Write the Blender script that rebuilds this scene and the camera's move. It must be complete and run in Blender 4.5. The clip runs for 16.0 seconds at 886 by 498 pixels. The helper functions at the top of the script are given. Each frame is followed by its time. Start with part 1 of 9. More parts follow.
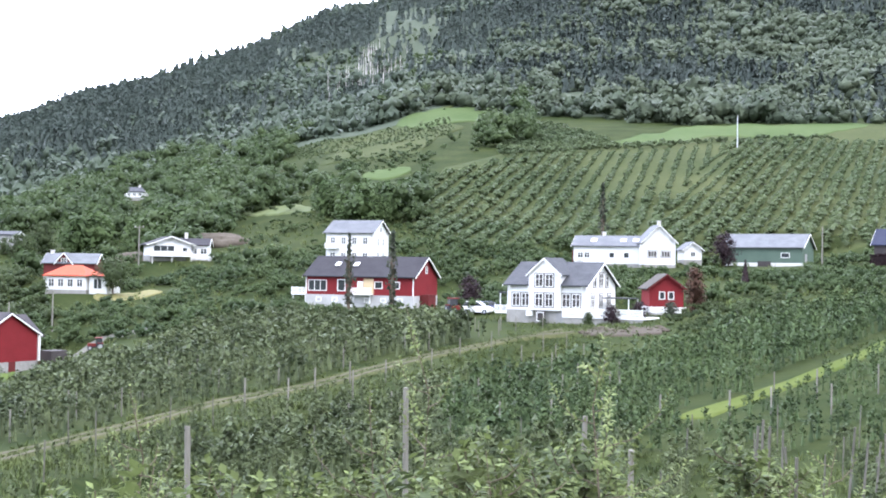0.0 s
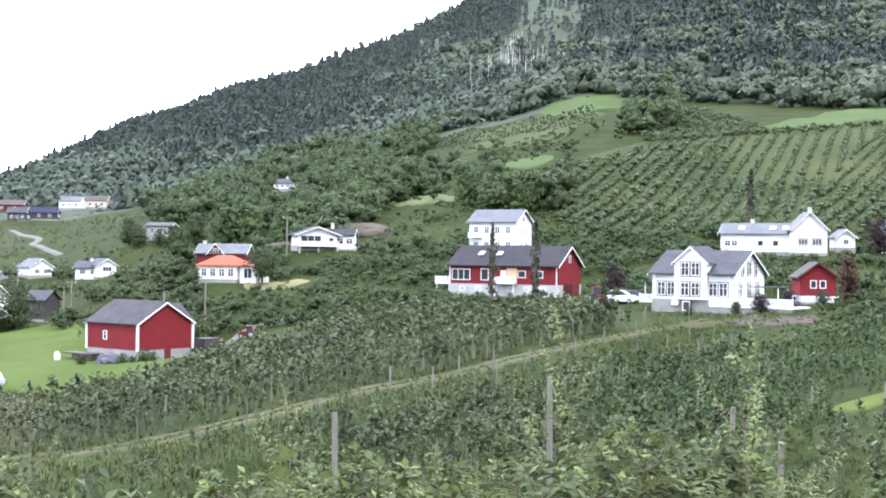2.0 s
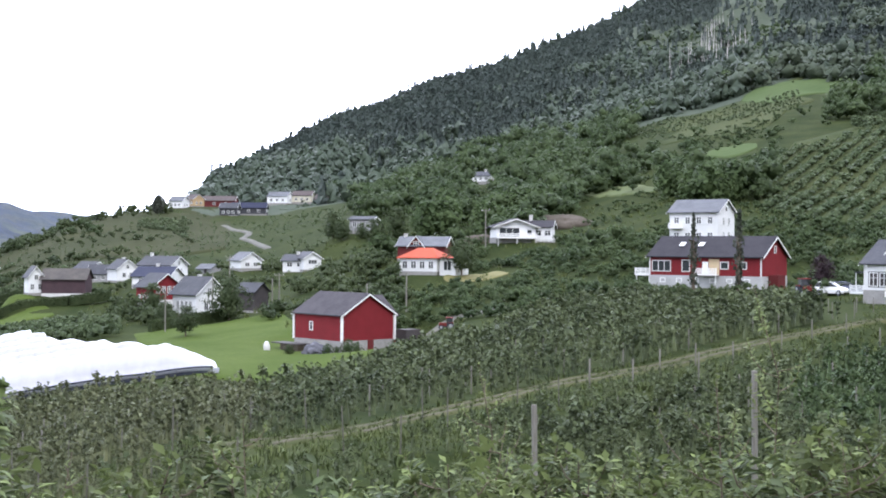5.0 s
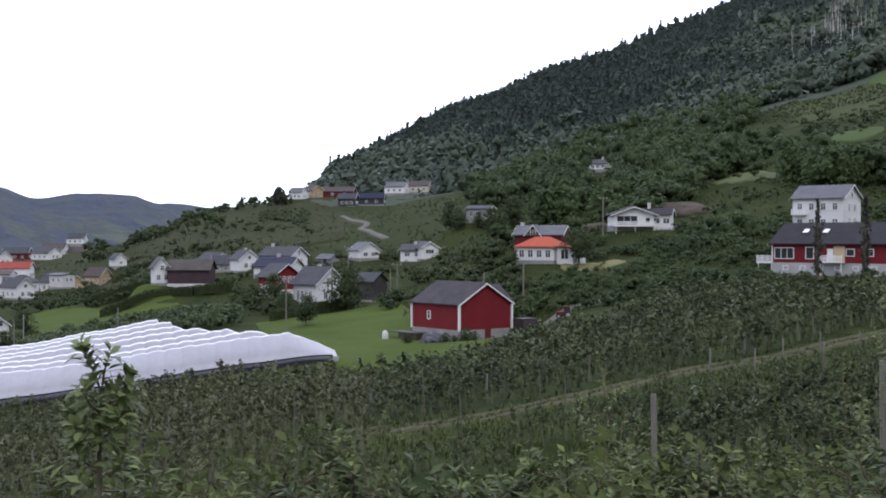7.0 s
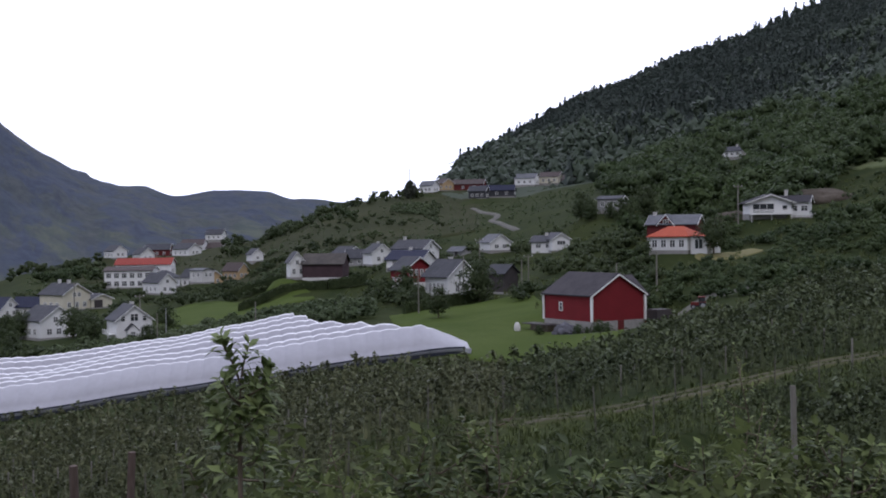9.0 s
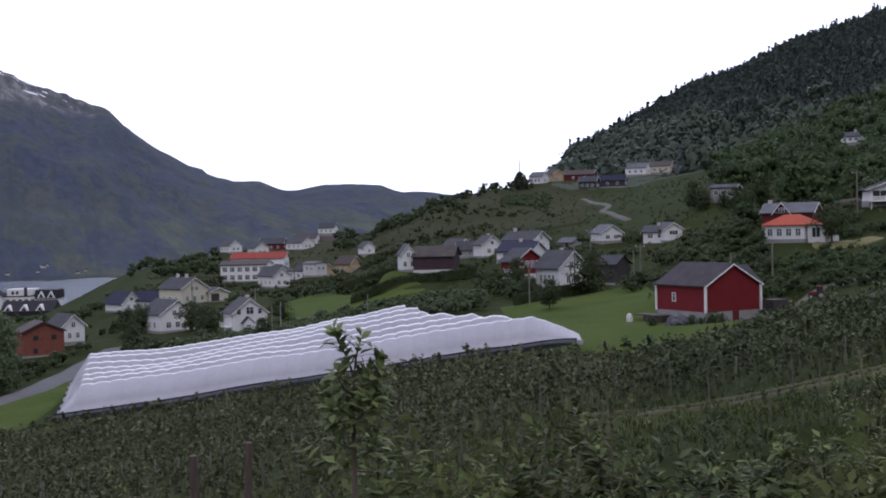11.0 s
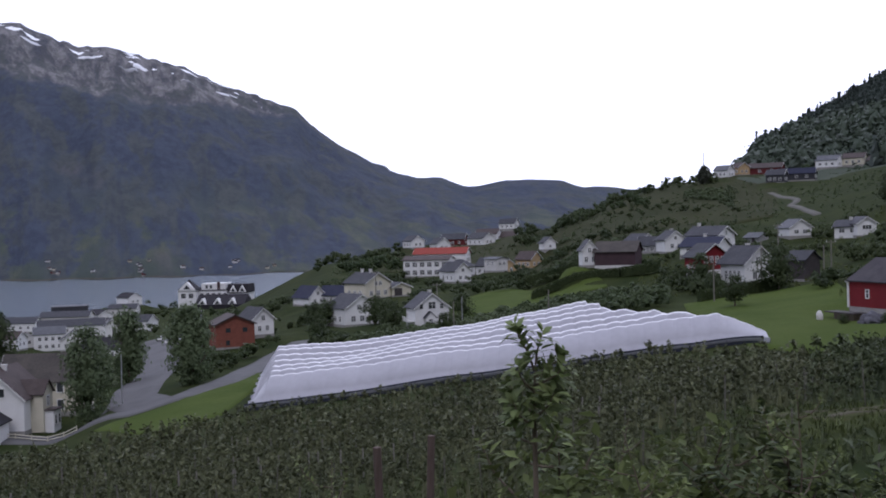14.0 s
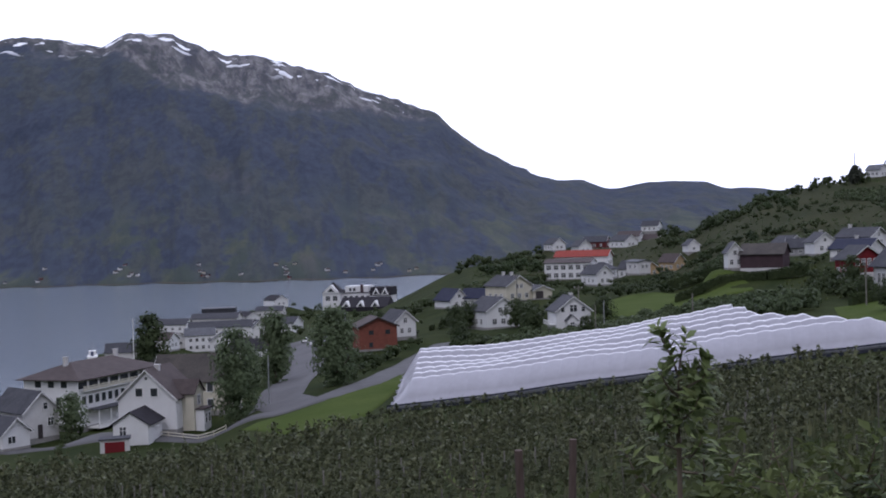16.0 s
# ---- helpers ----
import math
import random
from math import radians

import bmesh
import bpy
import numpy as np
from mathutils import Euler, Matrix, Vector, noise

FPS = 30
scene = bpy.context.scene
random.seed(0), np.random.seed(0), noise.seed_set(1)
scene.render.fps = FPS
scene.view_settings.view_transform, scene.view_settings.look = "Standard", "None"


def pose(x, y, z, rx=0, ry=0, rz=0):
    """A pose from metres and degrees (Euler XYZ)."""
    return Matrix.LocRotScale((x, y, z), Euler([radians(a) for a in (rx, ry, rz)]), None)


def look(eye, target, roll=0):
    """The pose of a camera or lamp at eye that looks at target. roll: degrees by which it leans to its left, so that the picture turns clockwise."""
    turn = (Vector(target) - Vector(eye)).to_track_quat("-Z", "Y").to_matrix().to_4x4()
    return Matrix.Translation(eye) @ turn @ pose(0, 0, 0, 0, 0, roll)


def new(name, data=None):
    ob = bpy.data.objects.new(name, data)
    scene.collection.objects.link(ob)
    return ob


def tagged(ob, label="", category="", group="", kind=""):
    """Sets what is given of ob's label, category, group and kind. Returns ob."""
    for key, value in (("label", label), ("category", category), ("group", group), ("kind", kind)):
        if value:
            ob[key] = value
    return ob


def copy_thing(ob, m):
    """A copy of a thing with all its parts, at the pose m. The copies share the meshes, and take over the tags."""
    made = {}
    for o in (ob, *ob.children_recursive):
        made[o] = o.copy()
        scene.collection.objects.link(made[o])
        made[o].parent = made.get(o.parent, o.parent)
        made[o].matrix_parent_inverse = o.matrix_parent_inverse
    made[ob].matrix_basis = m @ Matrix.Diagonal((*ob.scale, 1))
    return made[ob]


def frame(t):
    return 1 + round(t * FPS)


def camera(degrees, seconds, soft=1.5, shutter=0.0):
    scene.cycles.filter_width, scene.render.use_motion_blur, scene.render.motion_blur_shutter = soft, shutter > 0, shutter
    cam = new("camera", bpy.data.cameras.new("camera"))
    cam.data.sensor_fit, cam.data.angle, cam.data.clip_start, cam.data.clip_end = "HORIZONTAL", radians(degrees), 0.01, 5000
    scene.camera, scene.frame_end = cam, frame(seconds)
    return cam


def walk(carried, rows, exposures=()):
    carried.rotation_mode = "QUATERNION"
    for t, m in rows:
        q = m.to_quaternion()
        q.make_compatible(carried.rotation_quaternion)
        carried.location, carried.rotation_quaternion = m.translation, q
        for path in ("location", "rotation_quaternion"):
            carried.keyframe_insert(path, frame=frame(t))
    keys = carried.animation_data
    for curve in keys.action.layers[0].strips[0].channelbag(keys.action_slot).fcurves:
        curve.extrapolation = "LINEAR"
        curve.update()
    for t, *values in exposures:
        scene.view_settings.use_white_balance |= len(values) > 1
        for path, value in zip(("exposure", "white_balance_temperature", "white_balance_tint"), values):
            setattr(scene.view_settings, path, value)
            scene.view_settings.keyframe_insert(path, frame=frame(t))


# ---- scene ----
CAM_Z = 60.0
cam = camera(39.5, 16.0, soft=1.85)
# seconds, yaw, pitch, roll
PATH = [
    (0.0, 0.00, 1.04, -0.90), (0.5, 1.71, 0.88, -0.88), (1.0, 3.44, 0.73, -0.84), (1.5, 5.06, 0.57, -0.78),
    (2.0, 6.64, 0.44, -0.72), (2.5, 8.12, 0.38, -0.61), (3.0, 9.69, 0.32, -0.58), (3.5, 11.29, 0.22, -0.51),
    (4.0, 12.88, 0.15, -0.47), (6.5, 19.89, -0.40, -0.13), (7.0, 21.25, -0.55, 0.02), (7.5, 22.76, -0.72, 0.26),
    (8.0, 24.35, -0.79, 0.45), (8.5, 25.88, -0.83, 0.60), (9.0, 27.32, -0.88, 0.83), (11.5, 33.70, -1.22, 1.59),
    (12.0, 35.02, -1.27, 1.65), (12.5, 36.37, -1.33, 1.67), (13.0, 37.79, -1.34, 1.75), (13.5, 39.30, -1.24, 1.68),
    (14.0, 40.81, -1.14, 1.69), (14.5, 42.38, -1.03, 1.74), (15.0, 43.99, -0.94, 1.79), (15.5, 45.66, -0.90, 1.87),
    (16.0, 47.35, -0.80, 1.94)]
EXPOSURES = [(0.0, 1.66, 6150, 13), (4.2, 1.38, 6200, 13), (6.3, 0.15, 6250, 16), (7.2, -0.15, 6230, 16), (8.0, -0.49, 6200, 18.5), (8.6, -0.62, 6190, 19), (9.2, -0.6, 6180, 19), (11.3, -0.7, 6150, 21), (16.0, -0.7, 6050, 21)]
walk(cam, [(t, pose(0, 0, CAM_Z, 90 + p, r, y)) for t, y, p, r in PATH], EXPOSURES)

# ---------------------------------------------------------------- sky and sun
world = bpy.data.worlds.new("sky")
scene.world = world
world.use_nodes = True
wn, wl = world.node_tree.nodes, world.node_tree.links
wn.clear()
sky = wn.new("ShaderNodeTexSky")
sky.sky_type, sky.sun_disc = "NISHITA", False
sky.sun_elevation, sky.sun_rotation, sky.dust_density, sky.air_density = radians(66), radians(143), 3.0, 1.0
blue = wn.new("ShaderNodeBackground")
blue.inputs["Strength"].default_value = 0.13
wl.new(sky.outputs[0], blue.inputs["Color"])
cloud = wn.new("ShaderNodeBackground")
cloud.inputs["Color"].default_value = (0.88, 0.94, 1.09, 1)
cloud.inputs["Strength"].default_value = 1.25
coord, cnoise, cramp = wn.new("ShaderNodeTexCoord"), wn.new("ShaderNodeTexNoise"), wn.new("ShaderNodeMapRange")
cmap = wn.new("ShaderNodeMapping")
cmap.inputs["Scale"].default_value = (1.2, 1.2, 5.0)
wl.new(coord.outputs["Generated"], cmap.inputs["Vector"])
wl.new(cmap.outputs[0], cnoise.inputs["Vector"])
cnoise.inputs["Scale"].default_value, cnoise.inputs["Detail"].default_value = 2.2, 5
cramp.inputs["From Min"].default_value, cramp.inputs["From Max"].default_value = 0.32, 0.5
cramp.inputs["To Min"].default_value, cramp.inputs["To Max"].default_value = 0.72, 1.0
wl.new(cnoise.outputs["Fac"], cramp.inputs["Value"])
sep = wn.new("ShaderNodeVectorMath")
sep.operation = "DOT_PRODUCT"
sep.inputs[1].default_value = (-0.5, 0.8, 0.33)
wl.new(coord.outputs["Generated"], sep.inputs[0])
glow = wn.new("ShaderNodeMapRange")
glow.interpolation_type = "SMOOTHSTEP"
for k, v in zip(("From Min", "From Max", "To Min", "To Max"), (-0.2, 0.95, 1.1, 2.6)):
    glow.inputs[k].default_value = v
wl.new(sep.outputs["Value"], glow.inputs["Value"])
wl.new(glow.outputs[0], cloud.inputs["Strength"])
wmix, wout = wn.new("ShaderNodeMixShader"), wn.new("ShaderNodeOutputWorld")
wl.new(cramp.outputs[0], wmix.inputs[0])
wl.new(blue.outputs[0], wmix.inputs[1])
wl.new(cloud.outputs[0], wmix.inputs[2])
wl.new(wmix.outputs[0], wout.inputs["Surface"])
sun_data = bpy.data.lights.new("sun", "SUN")
sun_data.energy, sun_data.angle, sun_data.color = 0.95, radians(28), (1.0, 0.96, 0.9)
sun = new("sun", sun_data)
sun.matrix_world = look((50, -70, 300), (0, 0, 200))

# ---------------------------------------------------------------- materials


def mat(name, color, second=None, scale=1.0, fine=20.0, rough=0.8, bump=0.1, metal=0.0, spread=0.0, stretch=(1, 1, 1), fac=(0.35, 0.65), spec=0.12):
    """A procedural surface: two colours mixed by a broad and a fine noise, with fine relief; spread varies it from piece to piece."""
    m = bpy.data.materials.new(name)
    m.use_nodes = True
    n, l = m.node_tree.nodes, m.node_tree.links
    b = n["Principled BSDF"]
    b.inputs["Roughness"].default_value, b.inputs["Metallic"].default_value = rough, metal
    b.inputs["Specular IOR Level"].default_value = spec
    second = second or tuple(c * 0.7 for c in color)
    tc, mp = n.new("ShaderNodeTexCoord"), n.new("ShaderNodeMapping")
    mp.inputs["Scale"].default_value = stretch
    l.new(tc.outputs["Object"], mp.inputs["Vector"])
    broad, grain = n.new("ShaderNodeTexNoise"), n.new("ShaderNodeTexNoise")
    broad.inputs["Scale"].default_value, broad.inputs["Detail"].default_value = scale, 4
    grain.inputs["Scale"].default_value, grain.inputs["Detail"].default_value = fine, 3
    for t in (broad, grain):
        l.new(mp.outputs[0], t.inputs["Vector"])
    add = n.new("ShaderNodeMix")
    add.data_type = "FLOAT"
    add.inputs["Factor"].default_value = 0.4
    l.new(broad.outputs["Fac"], add.inputs["A"])
    l.new(grain.outputs["Fac"], add.inputs["B"])
    rng = n.new("ShaderNodeMapRange")
    rng.inputs["From Min"].default_value, rng.inputs["From Max"].default_value = fac
    l.new(add.outputs["Result"], rng.inputs["Value"])
    mix = n.new("ShaderNodeMix")
    mix.data_type = "RGBA"
    mix.inputs["A"].default_value, mix.inputs["B"].default_value = (*color, 1), (*second, 1)
    l.new(rng.outputs[0], mix.inputs["Factor"])
    out = mix.outputs["Result"]
    if spread:
        geo, hsv, mr = n.new("ShaderNodeNewGeometry"), n.new("ShaderNodeHueSaturation"), n.new("ShaderNodeMapRange")
        mr.inputs["To Min"].default_value, mr.inputs["To Max"].default_value = 1 - spread, 1 + spread
        l.new(geo.outputs["Random Per Island"], mr.inputs["Value"])
        l.new(mr.outputs[0], hsv.inputs["Value"])
        l.new(out, hsv.inputs["Color"])
        out = hsv.outputs["Color"]
    l.new(out, b.inputs["Base Color"])
    if bump:
        bp = n.new("ShaderNodeBump")
        bp.inputs["Strength"].default_value, bp.inputs["Distance"].default_value = bump, 0.05
        l.new(grain.outputs["Fac"], bp.inputs["Height"])
        l.new(bp.outputs[0], b.inputs["Normal"])
    return m


def leaf_mat(name, color, second, spread=0.35, scale=0.12, through_light=0.38):
    """Foliage: colour varies over the plants and from leaf to leaf, and a part of the light goes through."""
    m = mat(name, color, second, scale=scale, fine=1.5, rough=0.6, bump=0.0, spread=spread, spec=0.12)
    n, l = m.node_tree.nodes, m.node_tree.links
    b, out = n["Principled BSDF"], n["Material Output"]
    tr, mx = n.new("ShaderNodeBsdfTranslucent"), n.new("ShaderNodeMixShader")
    l.new(b.inputs["Base Color"].links[0].from_socket, tr.inputs["Color"])
    mx.inputs[0].default_value = through_light
    l.new(b.outputs[0], mx.inputs[1])
    l.new(tr.outputs[0], mx.inputs[2])
    l.new(mx.outputs[0], out.inputs["Surface"])
    return m


def boards(name, color, second, pitch=0.16, across=True, rough=0.7):
    """Painted boarding: narrow joints at the pitch of the boards, weathering in between."""
    m = mat(name, color, second, scale=0.6, fine=9, rough=rough, bump=0.05)
    n, l = m.node_tree.nodes, m.node_tree.links
    b = n["Principled BSDF"]
    wave = n.new("ShaderNodeTexWave")
    wave.wave_type, wave.bands_direction = "BANDS", "Z" if across else "DIAGONAL"
    wave.wave_profile = "SAW"
    wave.inputs["Scale"].default_value = 0.314 / pitch
    tc = [x for x in n if x.bl_idname == "ShaderNodeTexCoord"][0]
    l.new(tc.outputs["Object"], wave.inputs["Vector"])
    bp = n.new("ShaderNodeBump")
    bp.inputs["Strength"].default_value, bp.inputs["Distance"].default_value = 0.5, 0.03
    l.new(wave.outputs["Fac"], bp.inputs["Height"])
    l.new(bp.outputs[0], b.inputs["Normal"])
    return m


M = {}
M["grass"] = mat("grass", (0.0165, 0.0263, 0.00835), (0.0383, 0.0472, 0.0156), scale=0.11, fine=1.3, rough=0.95, bump=0.6, spec=0.03)
M["lawn"] = mat("lawn", (0.0448, 0.0682, 0.014), (0.0694, 0.0935, 0.024), scale=0.12, fine=1.8, rough=0.95, bump=0.4, spec=0.03)
M["alley"] = mat("alley_grass", (0.039, 0.0486, 0.0181), (0.078, 0.0783, 0.0345), scale=0.25, fine=1.6, rough=0.95, bump=0.5, spec=0.03)
M["meadow"] = mat("meadow", (0.0476, 0.0722, 0.0262), (0.0689, 0.0935, 0.0377), scale=0.03, fine=0.4, rough=0.95, bump=0.4, spec=0.03)
M["lane"] = mat("lane_grass", (0.0529, 0.0722, 0.0153), (0.0811, 0.098, 0.0276), scale=0.12, fine=1.4, rough=0.95, bump=0.4, spec=0.03)
M["sward"] = mat("orchard_sward", (0.0334, 0.0452, 0.0176), (0.0588, 0.0671, 0.0276), scale=0.03, fine=0.6, rough=0.95, bump=0.4, spec=0.03)
M["pasture"] = mat("hill_pasture", (0.0256, 0.032, 0.0136), (0.0437, 0.0464, 0.0213), scale=0.04, fine=0.5, rough=0.95, bump=0.5, spec=0.03)
M["dry"] = mat("dry_grass", (0.123, 0.117, 0.043), (0.166, 0.151, 0.0677), scale=0.2, fine=1.4, rough=0.9, bump=0.2)
M["pale"] = mat("pale_meadow", (0.0697, 0.0902, 0.0344), (0.107, 0.123, 0.0558), scale=0.06, fine=0.6, rough=0.9, bump=0.2)
M["forest_floor"] = mat("forest_floor", (0.0383, 0.0501, 0.0361), (0.0597, 0.0743, 0.0491), scale=0.03, fine=0.25, rough=0.95, bump=0.4)
M["felled"] = mat("felled_slope", (0.037, 0.0503, 0.0307), (0.0607, 0.0725, 0.0474), scale=0.02, fine=0.2, rough=0.95, bump=0.5)
M["asphalt"] = mat("asphalt", (0.0893, 0.0883, 0.09), (0.119, 0.118, 0.119), scale=0.3, fine=6, rough=0.85, bump=0.1)
M["gravel"] = mat("gravel", (0.3, 0.28, 0.25), (0.4, 0.38, 0.34), scale=0.4, fine=5, rough=0.95, bump=0.2)
M["soil"] = mat("soil_path", (0.0527, 0.0482, 0.0306), (0.085, 0.0774, 0.0495), scale=0.3, fine=2, rough=0.95, bump=0.2)
M["bed"] = mat("garden_soil", (0.045, 0.036, 0.028), (0.075, 0.062, 0.046), scale=0.5, fine=3, rough=0.95, bump=0.4)
M["dead_post"] = mat("brown_post", (0.09, 0.066, 0.056), (0.15, 0.115, 0.1), scale=3, fine=30, rough=0.9, bump=0.3, stretch=(1, 1, 0.15))
M["stake"] = mat("thin_stake", (0.1, 0.095, 0.08), (0.17, 0.16, 0.14), scale=3, fine=30, rough=0.9, bump=0.2, stretch=(1, 1, 0.15))
M["soil_road"] = mat("gravel_road", (0.0918, 0.0894, 0.0769), (0.135, 0.13, 0.114), scale=0.2, fine=3, rough=0.95, bump=0.2)
M["russet"] = leaf_mat("russet_leaves", (0.0562, 0.03, 0.0225), (0.09, 0.0525, 0.0338))
M["stone"] = mat("stone", (0.24, 0.232, 0.216), (0.336, 0.328, 0.312), scale=1.2, fine=6, rough=0.9, bump=0.4)
M["rock"] = mat("rock", (0.0504, 0.0429, 0.031), (0.108, 0.0911, 0.0744), scale=0.25, fine=1.5, rough=0.95, bump=0.6)
M["plaster"] = mat("plaster", (0.55, 0.54, 0.52), (0.66, 0.65, 0.63), scale=0.8, fine=9, rough=0.9, bump=0.05)
# Plaster greyed in its colour, standing in for shade on the longhouse base.
M["grey_plaster"] = mat("grey_whitewash", (0.36, 0.36, 0.36), (0.5, 0.5, 0.49), scale=0.6, fine=5, rough=0.9, bump=0.1)
M["white"] = boards("white_boards", (0.8, 0.8, 0.79), (0.72, 0.72, 0.71))
M["white_trim"] = mat("white_trim", (0.82, 0.82, 0.8), (0.74, 0.74, 0.72), scale=1, fine=12, rough=0.6, bump=0.02)
M["cream"] = boards("cream_boards", (0.66, 0.62, 0.5), (0.58, 0.55, 0.44))
M["tan"] = boards("tan_boards", (0.5, 0.36, 0.2), (0.42, 0.3, 0.17))
M["red"] = boards("red_boards", (0.206, 0.0241, 0.0292), (0.163, 0.0206, 0.0241), across=False)
M["dark_red"] = boards("dark_red_boards", (0.146, 0.0301, 0.0301), (0.103, 0.0258, 0.0258), across=False)
M["brown"] = boards("brown_boards", (0.0839, 0.0538, 0.0602), (0.0592, 0.0404, 0.0452), across=False)
M["green"] = boards("green_boards", (0.112, 0.158, 0.125), (0.0927, 0.136, 0.107), across=False)
M["dark_wood"] = boards("dark_boards", (0.05, 0.045, 0.045), (0.08, 0.07, 0.07), across=False)
M["grey_boards"] = boards("grey_boards", (0.34, 0.34, 0.34), (0.28, 0.28, 0.28))
M["yellow_wood"] = boards("yellow_boards", (0.6, 0.47, 0.3), (0.52, 0.4, 0.25), across=False)
M["brick"] = mat("brick", (0.24, 0.087, 0.0612), (0.18, 0.0666, 0.049), scale=1.5, fine=7, rough=0.9, bump=0.3)
M["slate"] = mat("slate_roof", (0.0429, 0.0445, 0.0515), (0.0702, 0.0718, 0.0796), scale=0.8, fine=5, spec=0.12, rough=0.7, bump=0.3)
M["slate_light"] = mat("light_slate_roof", (0.0897, 0.0936, 0.105), (0.133, 0.138, 0.148), scale=0.6, fine=4, spec=0.12, rough=0.7, bump=0.3)
M["moss_roof"] = mat("mossy_slate_roof", (0.05, 0.046, 0.045), (0.1, 0.09, 0.078), scale=0.5, fine=3, spec=0.08, rough=0.85, bump=0.4, fac=(0.3, 0.7))
M["dark_slate"] = mat("dark_slate_roof", (0.04, 0.037, 0.042), (0.066, 0.06, 0.064), scale=0.6, fine=4, spec=0.1, rough=0.8, bump=0.3)
M["dark_roof"] = mat("dark_roof", (0.0234, 0.0218, 0.0265), (0.0351, 0.0328, 0.0374), scale=0.8, fine=4, spec=0.1, rough=0.75, bump=0.3)
M["navy_roof"] = mat("navy_roof", (0.0234, 0.0265, 0.0507), (0.0351, 0.039, 0.0624), scale=0.8, fine=4, spec=0.1, rough=0.7, bump=0.3)
M["brown_roof"] = mat("brown_roof", (0.0585, 0.0452, 0.0437), (0.0858, 0.0686, 0.064), scale=0.8, fine=4, spec=0.12, rough=0.7, bump=0.3)
M["orange_roof"] = mat("orange_roof", (0.39, 0.078, 0.039), (0.328, 0.0663, 0.0351), scale=0.9, fine=4, rough=0.7, bump=0.3)
M["red_roof"] = mat("red_roof", (0.281, 0.0507, 0.0351), (0.218, 0.0429, 0.0312), scale=0.9, fine=4, rough=0.7, bump=0.3)
M["glass"] = mat("window_glass", (0.03, 0.035, 0.04), (0.05, 0.055, 0.06), scale=0.5, fine=2, rough=0.08, bump=0.0, spec=0.6)
M["metal"] = mat("grey_metal", (0.45, 0.46, 0.48), (0.55, 0.56, 0.58), scale=1, fine=8, rough=0.4, bump=0.02, metal=0.7)
M["post"] = mat("weathered_post", (0.16, 0.15, 0.13), (0.25, 0.24, 0.21), scale=3, fine=30, rough=0.9, bump=0.3, stretch=(1, 1, 0.15))
M["bark"] = mat("bark", (0.1, 0.08, 0.06), (0.16, 0.13, 0.1), scale=4, fine=30, rough=0.95, bump=0.5, stretch=(1, 1, 0.2))
M["dead"] = mat("dead_wood", (0.27, 0.252, 0.243), (0.378, 0.36, 0.342), scale=1, fine=5, rough=0.9, bump=0.1)
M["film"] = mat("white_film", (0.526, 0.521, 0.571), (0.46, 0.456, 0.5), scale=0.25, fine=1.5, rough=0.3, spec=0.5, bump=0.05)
def thin_film(m, share):
    """Let a share of the light through a thin sheet."""
    n, l = m.node_tree.nodes, m.node_tree.links
    tr, mx = n.new("ShaderNodeBsdfTranslucent"), n.new("ShaderNodeMixShader")
    l.new(n["Principled BSDF"].inputs["Base Color"].links[0].from_socket, tr.inputs["Color"])
    mx.inputs[0].default_value = share
    l.new(n["Principled BSDF"].outputs[0], mx.inputs[1])
    l.new(tr.outputs[0], mx.inputs[2])
    l.new(mx.outputs[0], n["Material Output"].inputs["Surface"])


M["film"].name = "white_film"
thin_film(M["film"], 0.3)
# Whiter film for the ridge strips; the whiteness stands in for sheen.
M["fold"] = mat("film_sheen", (0.86, 0.86, 0.88), (0.8, 0.8, 0.83), scale=0.5, fine=3, rough=0.35, bump=0.05, spec=0.5)
M["net"] = mat("dark_net", (0.03, 0.035, 0.05), (0.05, 0.055, 0.07), scale=1, fine=5, rough=0.8)
M["apple"] = leaf_mat("apple_leaves", (0.0317, 0.0488, 0.0207), (0.14, 0.171, 0.0708), spread=0.4, scale=0.6, through_light=0.16)
M["apple_far"] = leaf_mat("far_apple_leaves", (0.0405, 0.0562, 0.0269), (0.112, 0.135, 0.063), spread=0.24, scale=0.2, through_light=0.2)
M["apple_west"] = leaf_mat("west_apple_leaves", (0.054, 0.066, 0.033), (0.14, 0.15, 0.076), spread=0.25, scale=0.2, through_light=0.22)
M["apple_east"] = leaf_mat("east_apple_leaves", (0.0324, 0.0543, 0.0239), (0.0874, 0.124, 0.0495), spread=0.2, scale=0.2, through_light=0.2)
M["shoot"] = leaf_mat("shoot_leaves", (0.101, 0.135, 0.0421), (0.201, 0.235, 0.0969), scale=0.9, spread=0.35, through_light=0.3)
M["weeds"] = leaf_mat("weeds", (0.0486, 0.0702, 0.0243), (0.115, 0.14, 0.0486), scale=0.5, spread=0.3, through_light=0.2)
M["apple_young"] = leaf_mat("young_apple_leaves", (0.0706, 0.0946, 0.0298), (0.129, 0.148, 0.0577), scale=0.6, through_light=0.4)
M["fresh"] = leaf_mat("fresh_apple_leaves", (0.1, 0.14, 0.05), (0.17, 0.21, 0.085), scale=0.9, spread=0.3, through_light=0.3)
M["broadleaf"] = leaf_mat("broadleaf_leaves", (0.0333, 0.0512, 0.0216), (0.0768, 0.0986, 0.0419), scale=0.08, spread=0.14, through_light=0.4)
M["grove"] = leaf_mat("grove_leaves", (0.036, 0.058, 0.025), (0.082, 0.114, 0.046), scale=0.07, spread=0.14, through_light=0.4)
